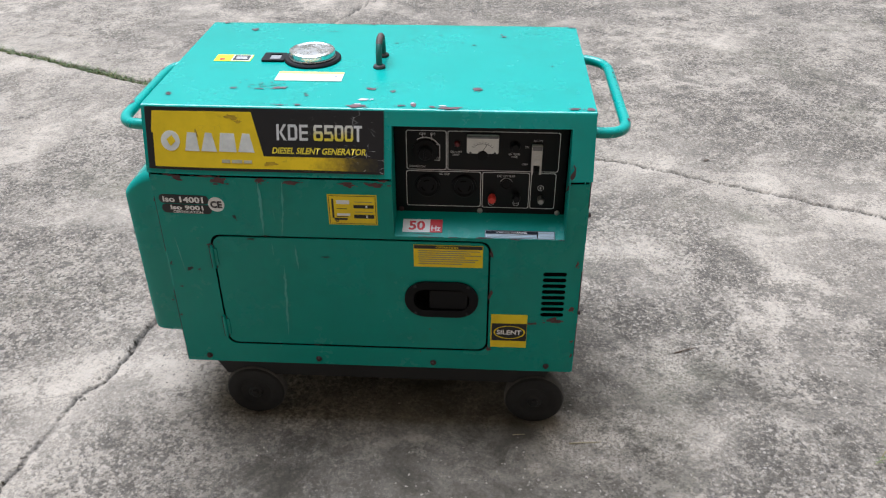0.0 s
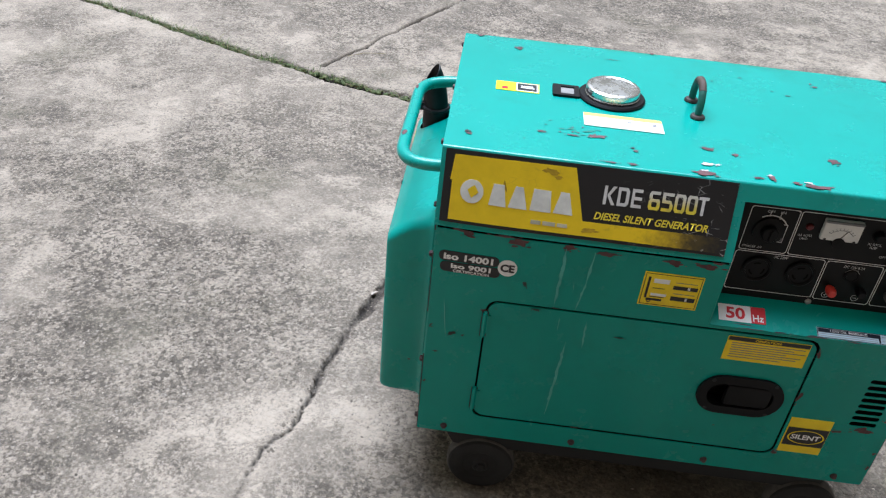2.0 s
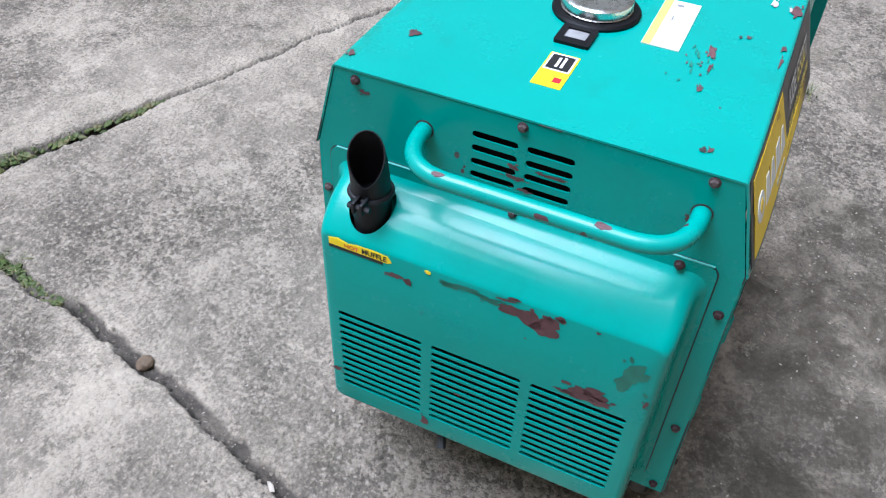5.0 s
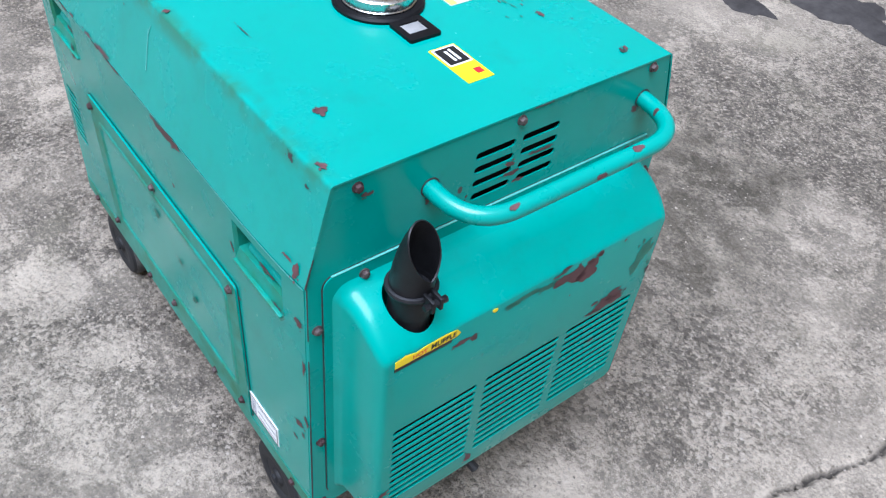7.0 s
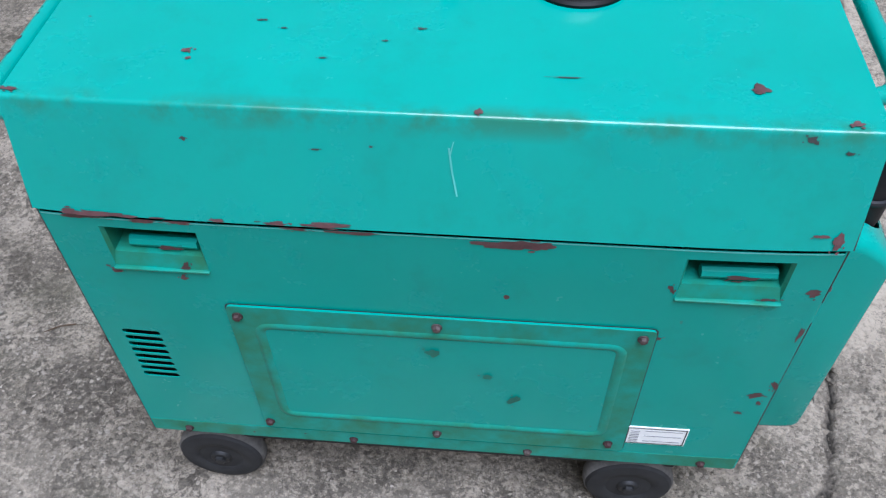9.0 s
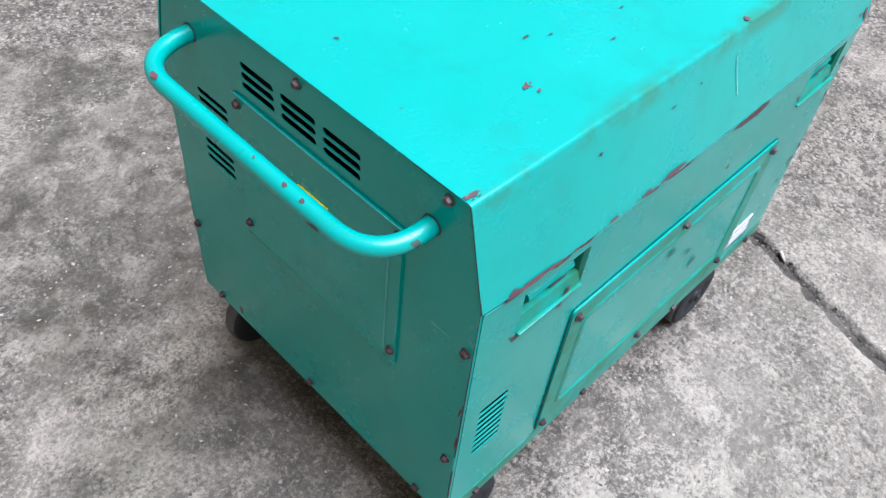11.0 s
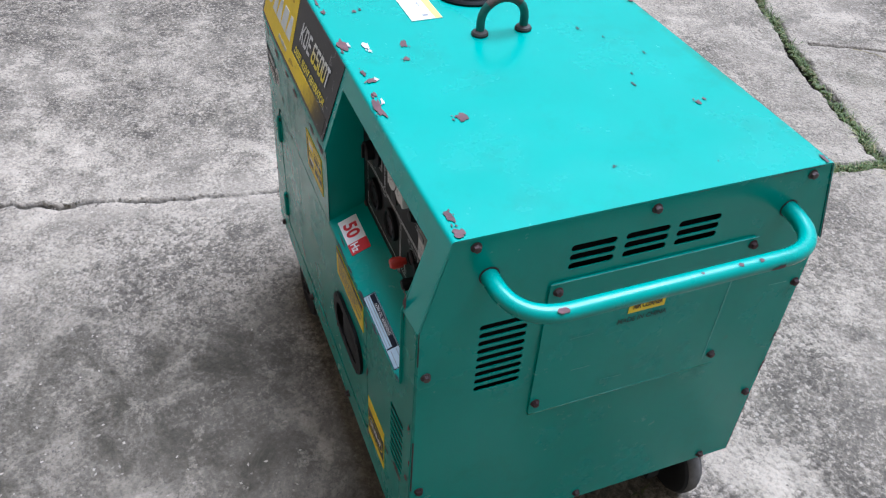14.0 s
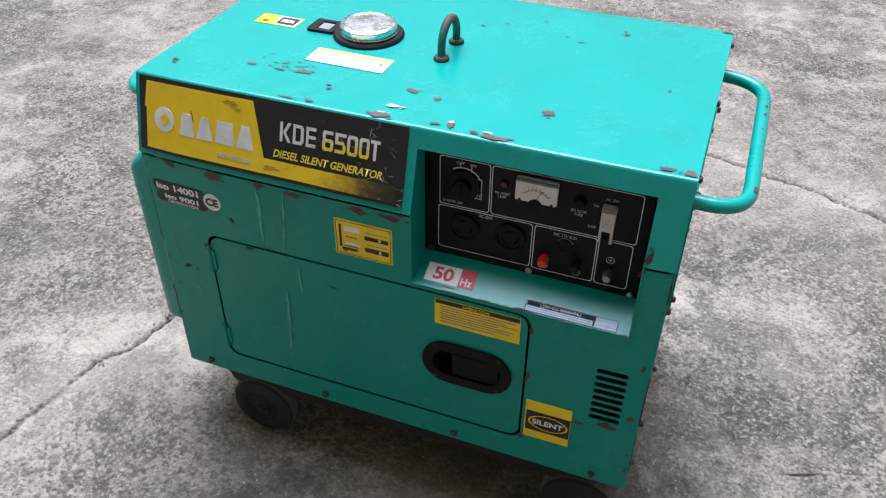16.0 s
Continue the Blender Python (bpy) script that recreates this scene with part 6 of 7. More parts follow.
for pts, w in (([(-0.1906, 0.5690), (-0.1900, 0.52), (-0.1924, 0.4556)], 0.0050), ([(-0.1482, 0.569), (-0.152, 0.51), (-0.1594, 0.4566)], 0.0036), ([(-0.170, 0.512), (-0.168, 0.488)], 0.0013), ([(-0.1798, 0.4418), (-0.1790, 0.412)], 0.0015), ([(-0.1383, 0.4401), (-0.1362, 0.3834)], 0.0032), ([(-0.1624, 0.395), (-0.1644, 0.3569), (-0.168, 0.28), (-0.1713, 0.2290)], 0.0046), ([(-0.3590, 0.45), (-0.3500, 0.37)], 0.0014)):
    bm = bmesh.new()
    fine = []
    for (ua, va), (ub, vb) in zip(pts, pts[1:]):
        fine += [(ua + (ub - ua) * k / 8, va + (vb - va) * k / 8) for k in range(8)]
    fine.append(pts[-1])
    ends = [min(1.0, 4 * k / len(fine), 4 * (len(fine) - 1 - k) / len(fine)) for k in range(len(fine))]
    lo = [bm.verts.new(on_front(u - w * f * rng.uniform(0.1, 0.7), v, -0.0009)) for (u, v), f in zip(fine, ends)]
    hi = [bm.verts.new(on_front(u + w * f * rng.uniform(0.1, 0.7) + 0.00005, v, -0.0009)) for (u, v), f in zip(fine, ends)]
    for k in range(len(fine) - 1):
        bm.faces.new((lo[k], hi[k], hi[k + 1], lo[k + 1]))
    part("chalky_streak", bm, STREAK_AND_GLINT, generator, smooth=0)
wear("rust_chip", [(-0.0225, -0.2195, 0.019, 0.0060), (0.1400, -0.2195, 0.020, 0.0055), (0.0015, -0.1435, 0.0100, 0.0048), (0.0385, -0.1535, 0.0055, 0.0038), (0.0785, -0.2100, 0.0065, 0.0060), (0.0560, -0.2140, 0.007, 0.003), (0.1845, -0.1380, 0.0095, 0.0072), (0.3490, -0.2160, 0.0100, 0.0042), (0.374, -0.2145, 0.008, 0.006), (-0.1660, -0.1450, 0.012, 0.0058), (-0.2470, -0.1485, 0.0085, 0.0025), (-0.1105, -0.1775, 0.0040, 0.0030),
                    (-0.1162, -0.2185, 0.007, 0.003), (-0.1500, -0.2190, 0.010, 0.002), (-0.284, 0.1720, 0.0085, 0.0070), (-0.3520, -0.1825, 0.005, 0.0025), (0.2330, 0.1460, 0.0055, 0.0030), (0.2290, 0.1580, 0.003, 0.002), (-0.3540, 0.2130, 0.006, 0.004), (-0.0420, 0.2170, 0.004, 0.004), (0.374, 0.213, 0.007, 0.003), (-0.1980, -0.1510, 0.010, 0.0022), (0.1100, -0.2160, 0.006, 0.003)], on_hood, RUSTY, "rust-brown chips on the hood", 0.0006)
wear("dark_chip", [(0.3205, -0.0184, 0.0024, 0.0022), (0.0189, 0.0983, 0.005, 0.0018), (0.175, 0.093, 0.005, 0.0016), (-0.3524, -0.1769, 0.006, 0.003), (-0.2805, 0.1747, 0.001, 0.001), (-0.1133, -0.1686, 0.005, 0.0016), (0.05, 0.12, 0.004, 0.001), (0.15, 0.105, 0.004, 0.001), (0.105, 0.15, 0.004, 0.0012), (-0.12, 0.1650, 0.014, 0.0008)], on_hood, DARK_CHIP, "small dark chips on the hood", 0.0006)
scrape_rng = random.Random(17)
wear("scraped_mark", [(scrape_rng.gauss(-0.186, 0.016), scrape_rng.gauss(-0.130, 0.010), scrape_rng.uniform(0.002, 0.007), scrape_rng.uniform(0.0007, 0.0016)) for _ in range(11)], on_hood, MOSS_STAIN, "scraped dull paint beside the caution sticker", 0.0005, 0.6)
wear("rust_chip", [(scrape_rng.gauss(-0.180, 0.016), scrape_rng.gauss(-0.136, 0.009), scrape_rng.uniform(0.002, 0.004), scrape_rng.uniform(0.0007, 0.0014)) for _ in range(6)], on_hood, RUSTY, "small rust specks in the scraped paint", 0.0007, 0.6)
wear("bare_chip", [(-0.0095, -0.1905, 0.0100, 0.0048), (0.128, -0.2125, 0.007, 0.002), (-0.015, -0.2110, 0.006, 0.002), (0.0770, -0.2030, 0.004, 0.0025), (0.0060, -0.1900, 0.004, 0.0022)], on_hood, BARE, "pale bare spots on the hood", 0.0008)


def on_back_slope(u, v, d):
    y = BACK_TOP_Y + (TOP_Z - v) * (BACK_Y - BACK_TOP_Y) / (TOP_Z - FOLD_Z) + 0.0026 - bow(u, v)
    return (u, y - d * 0.95, v - d * 0.3)


wear("rust_chip", [(0.305, 0.5800, 0.035, 0.0030), (0.10, 0.5815, 0.030, 0.0025), (0.145, 0.5810, 0.012, 0.0022), (-0.366, 0.587, 0.006, 0.008), (-0.352, 0.5935, 0.008, 0.002), (0.345, 0.5805, 0.012, 0.003), (0.20, 0.5805, 0.010, 0.0015)], on_back_slope, RUSTY, "rust along the back fold")
wear("dark_chip", [(-0.32, 0.683, 0.006, 0.003), (-0.355, 0.672, 0.004, 0.0015), (0.05, 0.66, 0.002, 0.001), (0.22, 0.66, 0.003, 0.002), (0.10, 0.655, 0.004, 0.001)], on_back_slope, DARK_CHIP, "small chips on the back slope")
bm = bmesh.new()
for pts, w in (([(-0.018, 0.662), (-0.021, 0.641), (-0.026, 0.617)], 0.0016), ([(-0.022, 0.668), (-0.019, 0.655)], 0.001)):
    lo = [bm.verts.new(on_back_slope(u - w / 2, v, -0.0007)) for u, v in pts]
    hi = [bm.verts.new(on_back_slope(u + w / 2, v, -0.0007)) for u, v in pts]
    for k in range(len(pts) - 1):
        bm.faces.new((lo[k], hi[k], hi[k + 1], lo[k + 1]))
part("pale_scratch", bm, STREAK_AND_GLINT, generator, smooth=0)
wear("rust_chip", [(-0.078, 0.5665, 0.034, 0.0060), (-0.103, 0.5660, 0.018, 0.0058), (-0.292, 0.500, 0.024, 0.002), (-0.3298, 0.5045, 0.009, 0.0022), (-0.2340, 0.5140, 0.003, 0.006), (0.275, 0.4985, 0.030, 0.002), (0.3268, 0.4945, 0.008, 0.0045), (0.2480, 0.5060, 0.005, 0.009), (0.2560, 0.4900, 0.004, 0.004),
                    (-0.3690, 0.5140, 0.0075, 0.0060), (-0.2320, 0.4310, 0.0090, 0.0045), (-0.3600, 0.3320, 0.0095, 0.0055), (-0.3765, 0.3540, 0.0035, 0.0090), (-0.3690, 0.3180, 0.003, 0.004), (-0.3530, 0.2945, 0.0045, 0.0030), (-0.376, 0.45, 0.003, 0.010)], on_back, RUSTY, "rust-brown chips on the back sheet")
wear("rust_chip", [(0.335, 0.5728, 0.024, 0.0022), (0.278, 0.5722, 0.016, 0.0028), (0.240, 0.5722, 0.013, 0.0026), (0.128, 0.5726, 0.012, 0.0020), (0.075, 0.5722, 0.026, 0.0026)], on_back, RUSTY, "rust runs under the hood lip", 0.0007)
wear("olive_stain", [(0.002, 0.3860, 0.008, 0.0075), (-0.090, 0.2960, 0.0065, 0.0090), (-0.060, 0.345, 0.007, 0.004)], lambda u, v, d: on_back(u, v, d - 0.0040), MOSS_STAIN, "dark dents on the service cover", 0.0004)


def in_pocket(u, v, d):
    return on_back(u, v, d + 0.0065)


wear("rust_chip", [(-0.300, 0.5275, 0.016, 0.0035), (0.262, 0.5275, 0.014, 0.003)], in_pocket, RUSTY, "rust on the pocket lips")


wear("rust_chip", [(-0.046, 0.4945, 0.026, 0.0135), (-0.078, 0.4900, 0.019, 0.0165), (-0.032, 0.5070, 0.012, 0.0018), (0.107, 0.4810, 0.011, 0.0045), (0.092, 0.4775, 0.006, 0.0055), (-0.144, 0.3985, 0.030, 0.0110), (-0.150, 0.4085, 0.016, 0.0105), (-0.112, 0.3910, 0.014, 0.0030),
                    (0.0655, 0.2190, 0.006, 0.009), (0.1985, 0.2560, 0.008, 0.004), (-0.093, 0.5055, 0.005, 0.003), (-0.135, 0.5065, 0.003, 0.002), (-0.2030, 0.4200, 0.003, 0.006), (0.020, 0.3050, 0.006, 0.0015), (-0.128, 0.3260, 0.005, 0.0015)], on_muffler, RUSTY, "large rust-brown chips on the cover", 0.0006, 0.42)
wear("olive_stain", [(0.020, 0.5020, 0.032, 0.004), (-0.010, 0.4980, 0.016, 0.005), (0.040, 0.4965, 0.014, 0.003), (-0.182, 0.4550, 0.016, 0.024)], on_muffler, MOSS_STAIN, "faint olive stain on the cover", 0.0004)
part("yellow_dot", flat(bmesh.new(), blob_loop(0.0655, 0.5060, 0.004, 0.0025, rng, 10), on_shoulder, 0.0008), YELLOW, generator, smooth=0)
wear("rust_chip", [(0.1845, 0.6655, 0.006, 0.003), (-0.036, 0.628, 0.016, 0.0025), (0.005, 0.6265, 0.006, 0.004), (0.0, 0.614, 0.012, 0.003), (0.1095, 0.628, 0.005, 0.007), (-0.183, 0.630, 0.005, 0.005), (-0.010, 0.600, 0.010, 0.002)], on_left, RUSTY, "rust chips round the louvres")
wear("rust_chip", [(0.155, 0.6885, 0.03, 0.0010), (0.055, 0.6885, 0.008, 0.0010), (-0.262, 0.36, 0.001, 0.006), (0.249, 0.35, 0.002, 0.012), (0.2470, 0.41, 0.0015, 0.01)], on_right, RUSTY, "rust along the end plate edge")
for (ua, va), (ub, vb), w in (((0.133, 0.555), (0.132, 0.405), 0.0024), ((-0.075, 0.512), (-0.045, 0.512), 0.0010), ((0.195, 0.517), (0.222, 0.516), 0.0010), ((-0.065, 0.456), (-0.04, 0.456), 0.0010), ((-0.02, 0.423), (0.01, 0.421), 0.0010)):
    bm = bmesh.new()
    d = Vector((vb - va, ua - ub)).normalized() * w / 2
    bm.faces.new([bm.verts.new(on_cover(u, v, -0.0004)) for u, v in ((ua + d.x, va + d.y), (ub + d.x, vb + d.y), (ub - d.x, vb - d.y), (ua - d.x, va - d.y))])
    part("pale_scratch", bm, STREAK_AND_GLINT, generator, smooth=0)


def chips_on_tube(points):
    for (x, y, z), n, ra, rb in points:
        bm = bmesh.new()
        n = Vector(n).normalized()
        a, b = Vector((0, 1, 0)), n.cross(Vector((0, 1, 0))).normalized()
        ring_pts = blob_loop(0, 0, ra * 0.75, rb * 0.75, rng, 12, 0.4)
        c = Vector((x, y, z))
        vs = []
        for p, q in ring_pts:
            v = c + a * p + b * q + n * 0.0101
            off = v - c
            off.y = 0
            vs.append(bm.verts.new(Vector((x, v.y, z)) + off.normalized() * 0.0103))
        bm.faces.new(vs)
        part("rust_chip", bm, RUSTY, generator, smooth=0)


chips_on_tube([((0.4485, -0.137, 0.6315), (0.5, 0, 1), 0.008, 0.005), ((0.4485, 0.066, 0.6315), (0.3, 0, 1), 0.004, 0.003), ((0.4485, 0.090, 0.6315), (0.4, 0, 1), 0.004, 0.003), ((0.4485, 0.110, 0.6315), (1, 0, -0.2), 0.012, 0.004), ((0.4485, 0.02, 0.6315), (0.2, 0, 1), 0.002, 0.002),
                          ((-0.4485, 0.062, 0.636), (-0.4, 0, 1), 0.009, 0.004), ((-0.4485, -0.055, 0.636), (-1, 0, 0.2), 0.012, 0.004), ((-0.4485, -0.112, 0.636), (-0.3, 0, 1), 0.012, 0.005)])

def worn_edge(points, cover, radius=0.0012):
    """Short dark runs along an edge where the paint has rubbed off."""
    for a, b in zip(points, points[1:]):
        a, b = Vector(a), Vector(b)
        long = (b - a).length
        s = 0.0
        while s < long - 0.006:
            run = min(rng.uniform(0.015, 0.09), long - s)
            if rng.random() < cover:
                r = radius * rng.uniform(0.6, 1.15)
                part("worn_edge", tube(bmesh.new(), [a + (b - a) * ((s + run * k / 3) / long) for k in range(4)], r, 6), DARK_CHIP, generator)
            s += run


for sx in (-1, 1):
    xe = sx * (END_X + 0.0008)
    rim = [(xe, FRONT_Y + 0.0050, FOLD_Z), (xe, FRONT_TOP_Y + 0.0005, TOP_Z - 0.001), (xe, BACK_TOP_Y - 0.0005, TOP_Z - 0.001), (xe, BACK_Y - 0.0050, FOLD_Z)]
    worn_edge(rim[1:3], 0.12, 0.0009)
    worn_edge(rim[2:], 0.45, 0.0009)
    worn_edge([(sx * (END_X - 0.001), FRONT_Y + 0.0030, BOTTOM_Z), (sx * (END_X - 0.001), FRONT_Y + 0.0080, FOLD_Z)], 0.75)
    worn_edge([(sx * (END_X - 0.001), BACK_Y - 0.0030, BOTTOM_Z), (sx * (END_X - 0.001), BACK_Y - 0.0080, FOLD_Z)], 0.75)

# ---------------------------------------------------------------- growth and litter in the joints
blade_rng = random.Random(5)


def along(line, x0=None, x1=None, y0=None, y1=None):
    """A random point on a line within bounds, and the way of the line there."""
    while True:
        k = blade_rng.randrange(len(line) - 1)
        s = blade_rng.random()
        (ax, ay), (bx, by) = line[k], line[k + 1]
        if blade_rng.random() > min(1.0, math.hypot(bx - ax, by - ay) / 0.5):
            continue
        x, y = ax + s * (bx - ax), ay + s * (by - ay)
        if (x0 is None or x0 <= x <= x1) and (y0 is None or y0 <= y <= y1):
            return x, y, Vector((bx - ax, by - ay, 0)).normalized()


def blade(bm, x, y, z, length, width, lean, heading):
    d, side = Vector((math.cos(heading), math.sin(heading), 0)), Vector((-math.sin(heading), math.cos(heading), 0))
    base = Vector((x, y, z))
    rows = []
    for s, w in ((0.0, 1.0), (0.45, 0.85), (0.8, 0.5)):
        p = base + d * (lean * length * s * s) + Vector((0, 0, length * s * (1 - 0.35 * lean * s)))
        rows.append((bm.verts.new(p - side * width * w / 2), bm.verts.new(p + side * width * w / 2)))
    tip = bm.verts.new(base + d * (lean * length) + Vector((0, 0, length * (1 - 0.35 * lean))))
    for a, b in zip(rows, rows[1:]):
        bm.faces.new((a[0], a[1], b[1], b[0]))
    bm.faces.new((rows[-1][0], rows[-1][1], tip))


CLUMPS = [(-3.0, 0.5), (-2.1, 0.40), (-1.62, 0.20), (-1.36, 0.16), (-1.14, 0.10), (-0.96, 0.05), (-0.86, 0.06), (-0.56, 0.07), (-0.42, 0.07), (-0.30, 0.06), (-0.12, 0.03)]


def grassy(x):
    """Clumps and gaps along the joint: how likely grass is at x."""
    return max(math.exp(-((x - c) / r) ** 2) for c, r in CLUMPS)


bm = bmesh.new()
count = 0
while count < 2100:
    x, y, way = along(JOINT_GRASSY, -3.4, 0.06)
    if blade_rng.random() > grassy(x) + 0.02:
        continue
    off = blade_rng.gauss(0, 0.009)
    x, y = x - way.y * off + blade_rng.gauss(0, 0.006), y + way.x * off + blade_rng.gauss(0, 0.004)
    blade(bm, x, y, height_at(x, y) - 0.003 if count % 12 == 0 else -0.008, 0.007 + 0.034 * blade_rng.random() ** 2.6, blade_rng.uniform(0.0014, 0.0036), blade_rng.uniform(0.5, 1.7), blade_rng.uniform(0, 6.28))
    count += 1
count = 0
while count < 900:
    x, y, way = along(JOINT_CROSS, y0=0.78, y1=1.30)
    if blade_rng.random() > min(1.0, max(0.02, (y - 0.98) / 0.20)):
        continue
    off = blade_rng.gauss(0, 0.010)
    x, y = x - way.y * off, y + way.x * off
    blade(bm, x, y, -0.008, 0.006 + 0.018 * blade_rng.random() ** 2, blade_rng.uniform(0.0014, 0.0034), blade_rng.uniform(0.5, 1.7), blade_rng.uniform(0, 6.28))
    count += 1
tagged(new("joint_grass", finish("joint_grass", bm, GRASS, 0)), "short green grass growing in the slab joints", "grass", kind="stuff")


def lump(bm, x, y, z, r, rng_, flat_by=0.6):
    m = Matrix.Translation((x, y, z)) @ Euler((rng_.uniform(-0.4, 0.4), rng_.uniform(-0.4, 0.4), rng_.uniform(0, 6.28))).to_matrix().to_4x4() @ Matrix.Diagonal((r * rng_.uniform(0.8, 1.3), r * rng_.uniform(0.7, 1.1), r * flat_by * rng_.uniform(0.7, 1.2), 1))
    made = bmesh.ops.create_icosphere(bm, subdivisions=1, radius=1.0, matrix=m)
    for v in made["verts"]:
        v.co += Vector((rng_.uniform(-1, 1), rng_.uniform(-1, 1), rng_.uniform(-1, 1))) * r * 0.16


bm = bmesh.new()
for _ in range(1000):
    x, y, way = along(JOINT_GRASSY, -2.6, 0.25)
    off = blade_rng.gauss(0, 0.010)
    lump(bm, x - way.y * off, y + way.x * off, -0.008, blade_rng.uniform(0.003, 0.010), blade_rng, 0.55)
for _ in range(420):
    x, y, way = along(JOINT_CROSS, y0=0.86, y1=1.3)
    off = blade_rng.gauss(0, 0.009)
    lump(bm, x - way.y * off, y + way.x * off, -0.009, blade_rng.uniform(0.003, 0.008), blade_rng, 0.55)
tagged(new("joint_moss", finish("joint_moss", bm, MOSS, 60)), "low dark green moss in the slab joints", "moss", kind="stuff")

bm = bmesh.new()
for _ in range(300):
    x, y, way = along(JOINT_CROSS, y0=-0.75, y1=0.95)
    off = blade_rng.gauss(0, 0.008 if y > 0.2 else 0.006)
    lump(bm, x - way.y * off, y + way.x * off, height_at(x - way.y * off, y + way.x * off), 0.0014 + 0.0036 * blade_rng.random() ** 2.5, blade_rng, 0.5)
tagged(new("joint_rubble", finish("joint_rubble", bm, STONE, 0)), "crumbled concrete bits lying in the open joint", "rubble", kind="stuff")
bm = bmesh.new()
stone_rng = random.Random(3)
lump(bm, 0, 0, 0, 0.0155, stone_rng, 0.8)
for _ in range(2):
    bmesh.ops.subdivide_edges(bm, edges=bm.edges[:], cuts=1, use_grid_fill=True, smooth=0.5)
    for v in bm.verts:
        v.co += Vector((stone_rng.uniform(-1, 1), stone_rng.uniform(-1, 1), stone_rng.uniform(-1, 1))) * 0.0009
stone = new("stone", finish("stone", bm, BROWN_STONE, 60))
stone.location = (-0.434, 0.623, -0.001)
tagged(stone, "rounded brown stone lodged in the open joint", "stone")


bm = bmesh.new()
lump(bm, 0, 0, 0, 0.0085, random.Random(8), 0.5)
chip = new("stone_chip", finish("stone_chip", bm, plain_material("pale_chip", (0.46, 0.40, 0.33), 0.85, 0.0, 0.25, 90.0, 0.3, 0.001), 60))
chip.matrix_world = pose(-0.541, 0.289, 0.002, 0, 0, 35) @ Matrix.Diagonal((1.7, 0.85, 1.0, 1.0))
tagged(chip, "pale flat chip of concrete lying in the silted joint", "stone")


def build_grains():
    """Loose and half-buried grains of aggregate, joined."""
    r = np.random.RandomState(21)
    shape = np.array([(1, 0, 0), (0, 1, 0), (-1, 0, 0), (0, -1, 0), (0, 0, 1.0)])
    tris = np.array([(0, 1, 4), (1, 2, 4), (2, 3, 4), (3, 0, 4)])
    n = 17000
    x, y = r.uniform(-1.7, 1.3, n), r.uniform(-1.1, 1.6, n)
    keep = lattice(31, x, y, 0.28) + 0.6 * lattice(32, x, y, 0.09) + r.uniform(-0.5, 0.5, n) > -0.05
    keep &= ~((np.abs(x) < 0.30) & (np.abs(y) < 0.2))
    x, y = x[keep], y[keep]
    n = len(x)
    z = ground_height(x, y)[0]
    size = r.gamma(2.2, 0.00070, n) + 0.0014
    size = np.minimum(size, 0.0035)
    turn = r.uniform(0, 6.28, n)
    co = shape[None] * size[:, None, None] * np.stack([r.uniform(0.7, 1.5, n), r.uniform(0.6, 1.1, n), r.uniform(0.3, 0.6, n)], -1)[:, None]
    co += r.uniform(-0.2, 0.2, co.shape) * size[:, None, None]
    c, s = np.cos(turn)[:, None], np.sin(turn)[:, None]
    out = np.stack([co[..., 0] * c - co[..., 1] * s + x[:, None], co[..., 0] * s + co[..., 1] * c + y[:, None], co[..., 2] + z[:, None] - 0.0002], -1).reshape(-1, 3)
    faces = (tris[None] + 5 * np.arange(n)[:, None, None]).reshape(-1, 3)
    me = bpy.data.meshes.new("aggregate_grains")
    me.from_pydata(out.tolist(), [], faces.tolist())
    me.materials.append(PEBBLE)
    tagged(new("aggregate_grains", me), "pale and dark grains of exposed aggregate on the concrete", "grit", kind="stuff")


build_grains()


def straw(name, pts, r, label, material=STRAW):
    path = [(x, y, height_at(x, y) + h) for x, y, h in pts]
    ob = new(name, finish(name, tube(bmesh.new(), path, lambda s: r * (1 - 0.5 * s), 6), material))
    tagged(ob, label, "straw" if material is STRAW else "twig")


straw("straw", [(0.386, -0.302, 0.001), (0.420, -0.298, 0.003), (0.452, -0.294, 0.001)], 0.0013, "dry pale straw lying on the concrete")
straw("straw", [(0.273, -0.284, 0.001), (0.286, -0.283, 0.003), (0.298, -0.280, 0.001)], 0.0011, "short dry straw lying on the concrete beside the wheel")
straw("twig", [(0.649, -0.009, 0.001), (0.673, -0.001, 0.004), (0.699, 0.012, 0.001)], 0.0016, "thin dark twig lying on the concrete", FALLEN)
straw("straw", [(-0.88, 1.704, 0.001), (-0.82, 1.741, 0.003), (-0.739, 1.763, 0.002)], 0.0016, "dry straw lying near the grassy joint")
bm = bmesh.new()
for k in range(7):
    blade(bm, 0.335 + blade_rng.gauss(0, 0.006), 0.165 + blade_rng.gauss(0, 0.006), -0.002, blade_rng.uniform(0.015, 0.04), 0.002, blade_rng.uniform(0.4, 1.2), blade_rng.uniform(0, 6.28))
tagged(new("grass_tuft", finish("grass_tuft", bm, GRASS, 0)), "thin grass tuft beside the wheel", "grass")
bm = bmesh.new()
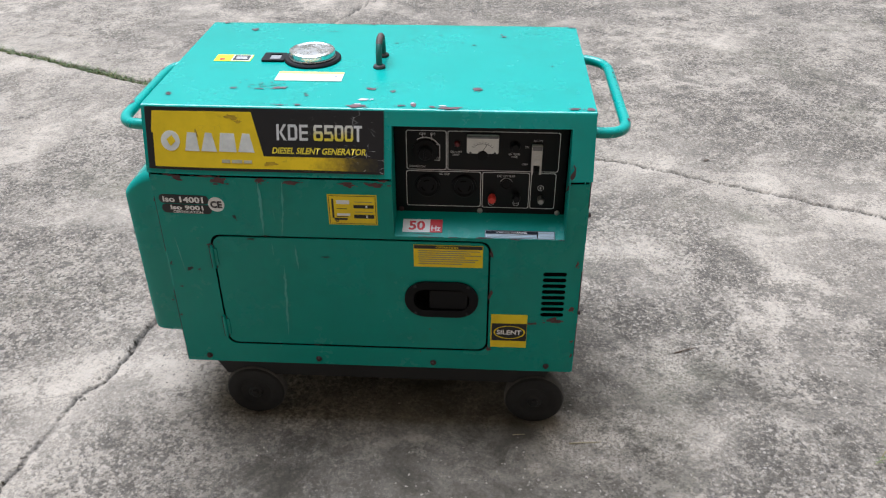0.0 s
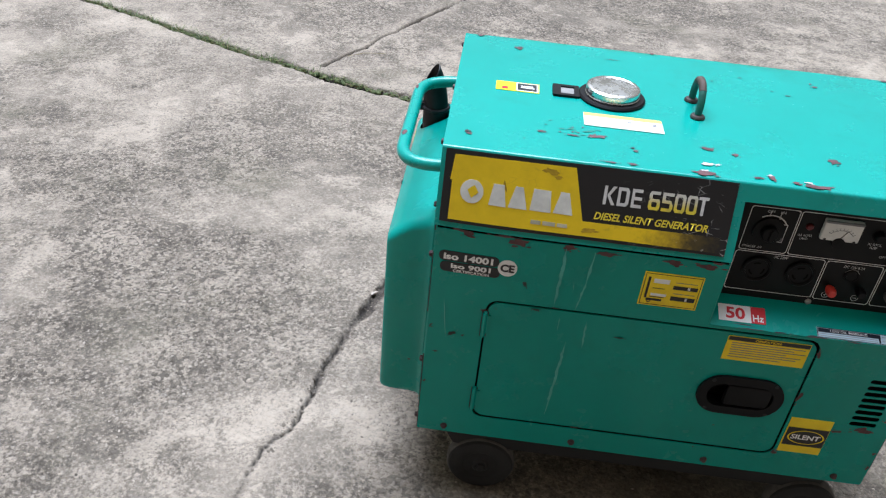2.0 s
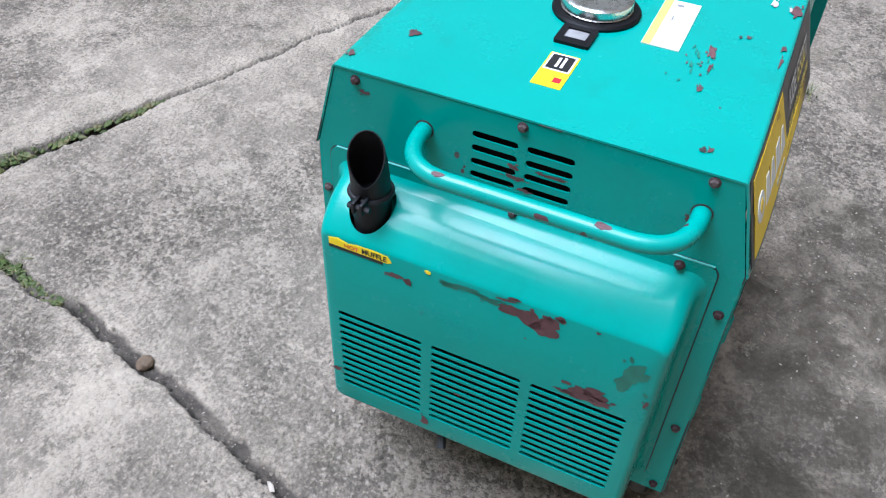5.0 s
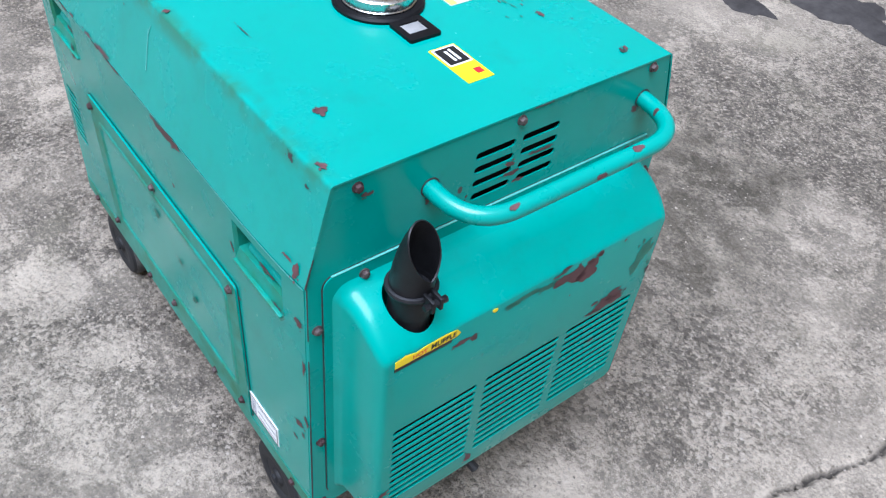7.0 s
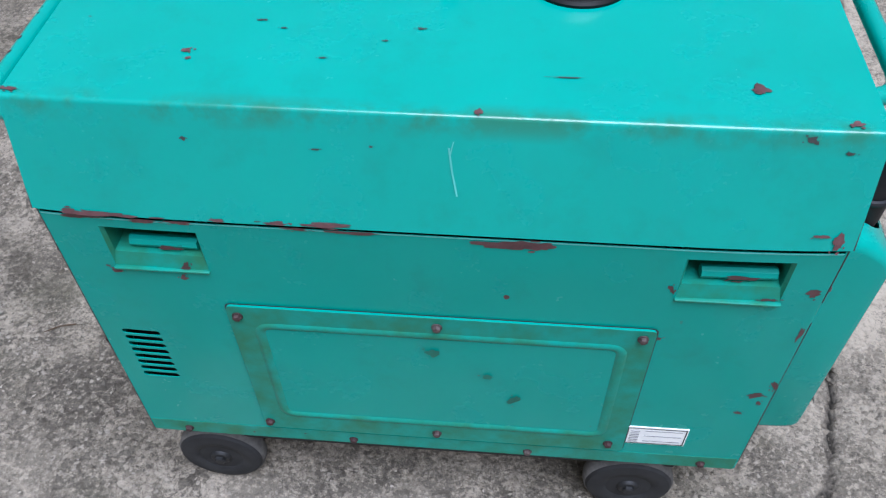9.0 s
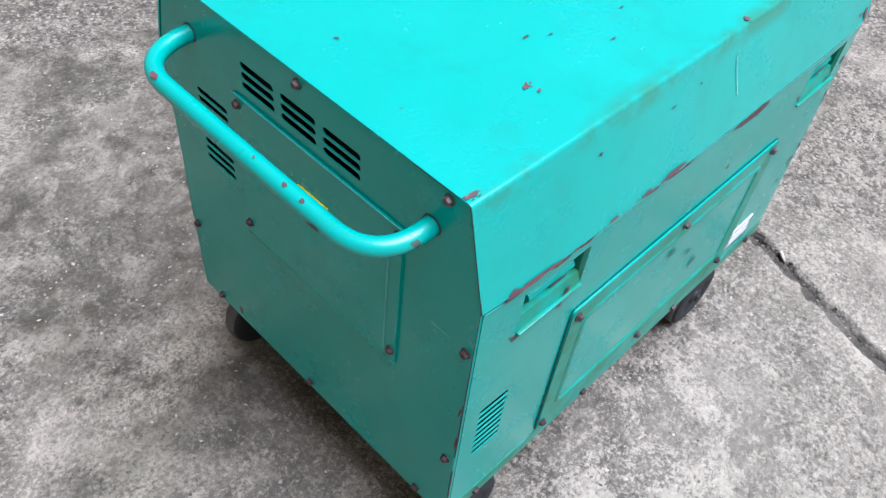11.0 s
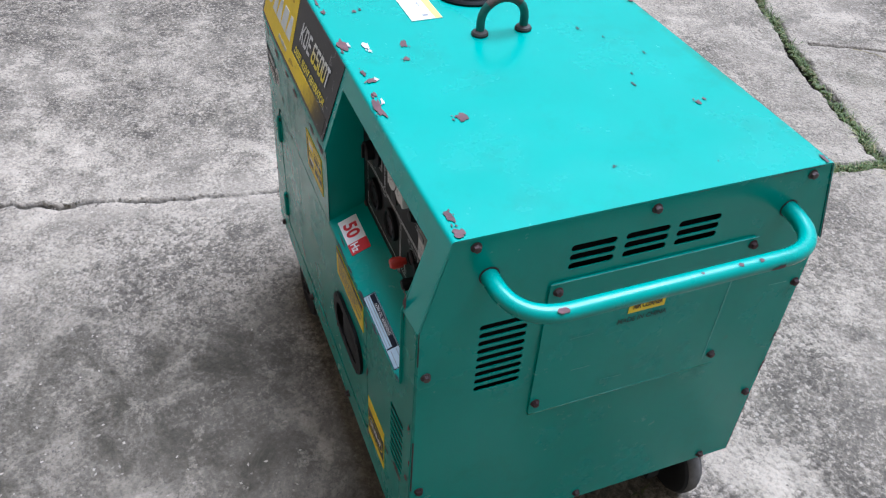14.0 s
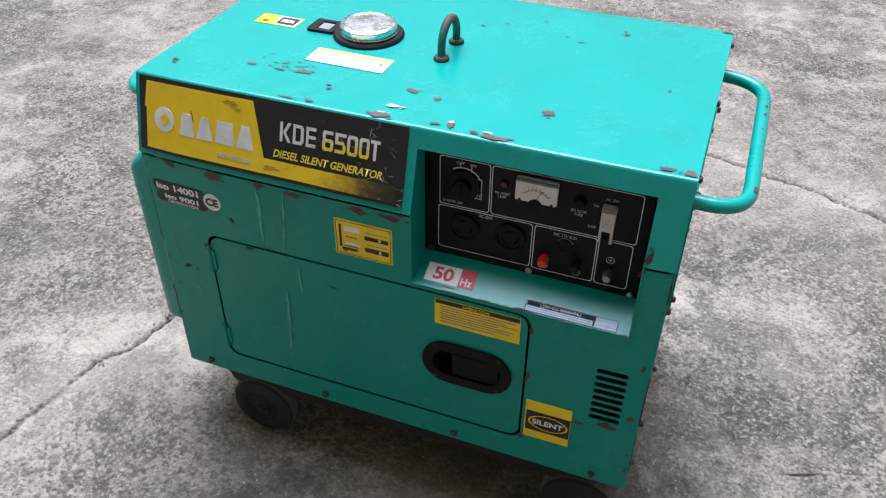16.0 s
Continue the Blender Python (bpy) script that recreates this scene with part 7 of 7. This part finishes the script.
for k in range(16):
    blade(bm, 1.01 + blade_rng.gauss(0, 0.012), -0.33 + blade_rng.gauss(0, 0.012), -0.002, blade_rng.uniform(0.02, 0.05), 0.0026, blade_rng.uniform(0.4, 1.2), blade_rng.uniform(0, 6.28))
tagged(new("grass_tuft", finish("grass_tuft", bm, GRASS, 0)), "small green grass tuft on the concrete", "grass")


def leaf(x, y, size, heading):
    bm = bmesh.new()
    z = height_at(x, y) + 0.002
    pts = [(-1, 0, 0), (-0.4, 0.42, 0.16), (0.4, 0.36, 0.2), (1, 0, 0.05), (0.4, -0.36, 0.22), (-0.4, -0.42, 0.14)]
    c, s = math.cos(heading), math.sin(heading)
    ring_v = [bm.verts.new((x + size * (p * c - q * s), y + size * (p * s + q * c), z + size * h)) for p, q, h in pts]
    mid = bm.verts.new((x, y, z))
    for k in range(6):
        bm.faces.new((ring_v[k], ring_v[(k + 1) % 6], mid))
    ob = new("leaf", finish("leaf", bm, FALLEN, 60))
    mod = ob.modifiers.new("thickness", "SOLIDIFY")
    mod.thickness = 0.0006
    tagged(ob, "small dry brown leaf on the concrete", "leaf", "fallen leaves")


for x, y, size, heading in ((-0.56, 1.55, 0.016, 0.4), (-0.50, 1.52, 0.013, 2.0), (-0.27, 1.42, 0.014, 1.1), (0.93, 0.98, 0.011, 0.3)):
    leaf(x, y, size, heading)


def soil_patch(x, y, rx, ry, seed):
    r = random.Random(seed)
    bm = bmesh.new()
    loop = blob_loop(x, y, rx, ry, r, 26, 0.5)
    outer = [bm.verts.new((u, v, 0.001)) for u, v in loop]
    inner = [bm.verts.new((x + (u - x) * 0.6, y + (v - y) * 0.6, 0.010 + r.uniform(0, 0.008))) for u, v in loop]
    mid = bm.verts.new((x, y, 0.016))
    for k in range(len(loop)):
        j = (k + 1) % len(loop)
        bm.faces.new((outer[k], outer[j], inner[j], inner[k]))
        bm.faces.new((inner[k], inner[j], mid))
    tagged(new("soil_patch", finish("soil_patch", bm, SOIL, 60)), "dark damp soil patch spilled on the concrete", "soil", "soil patches")


for args in ((0.42, -1.76, 0.13, 0.07, 1), (0.16, -2.02, 0.16, 0.13, 2), (-0.02, -2.35, 0.12, 0.10, 4)):
    soil_patch(*args)
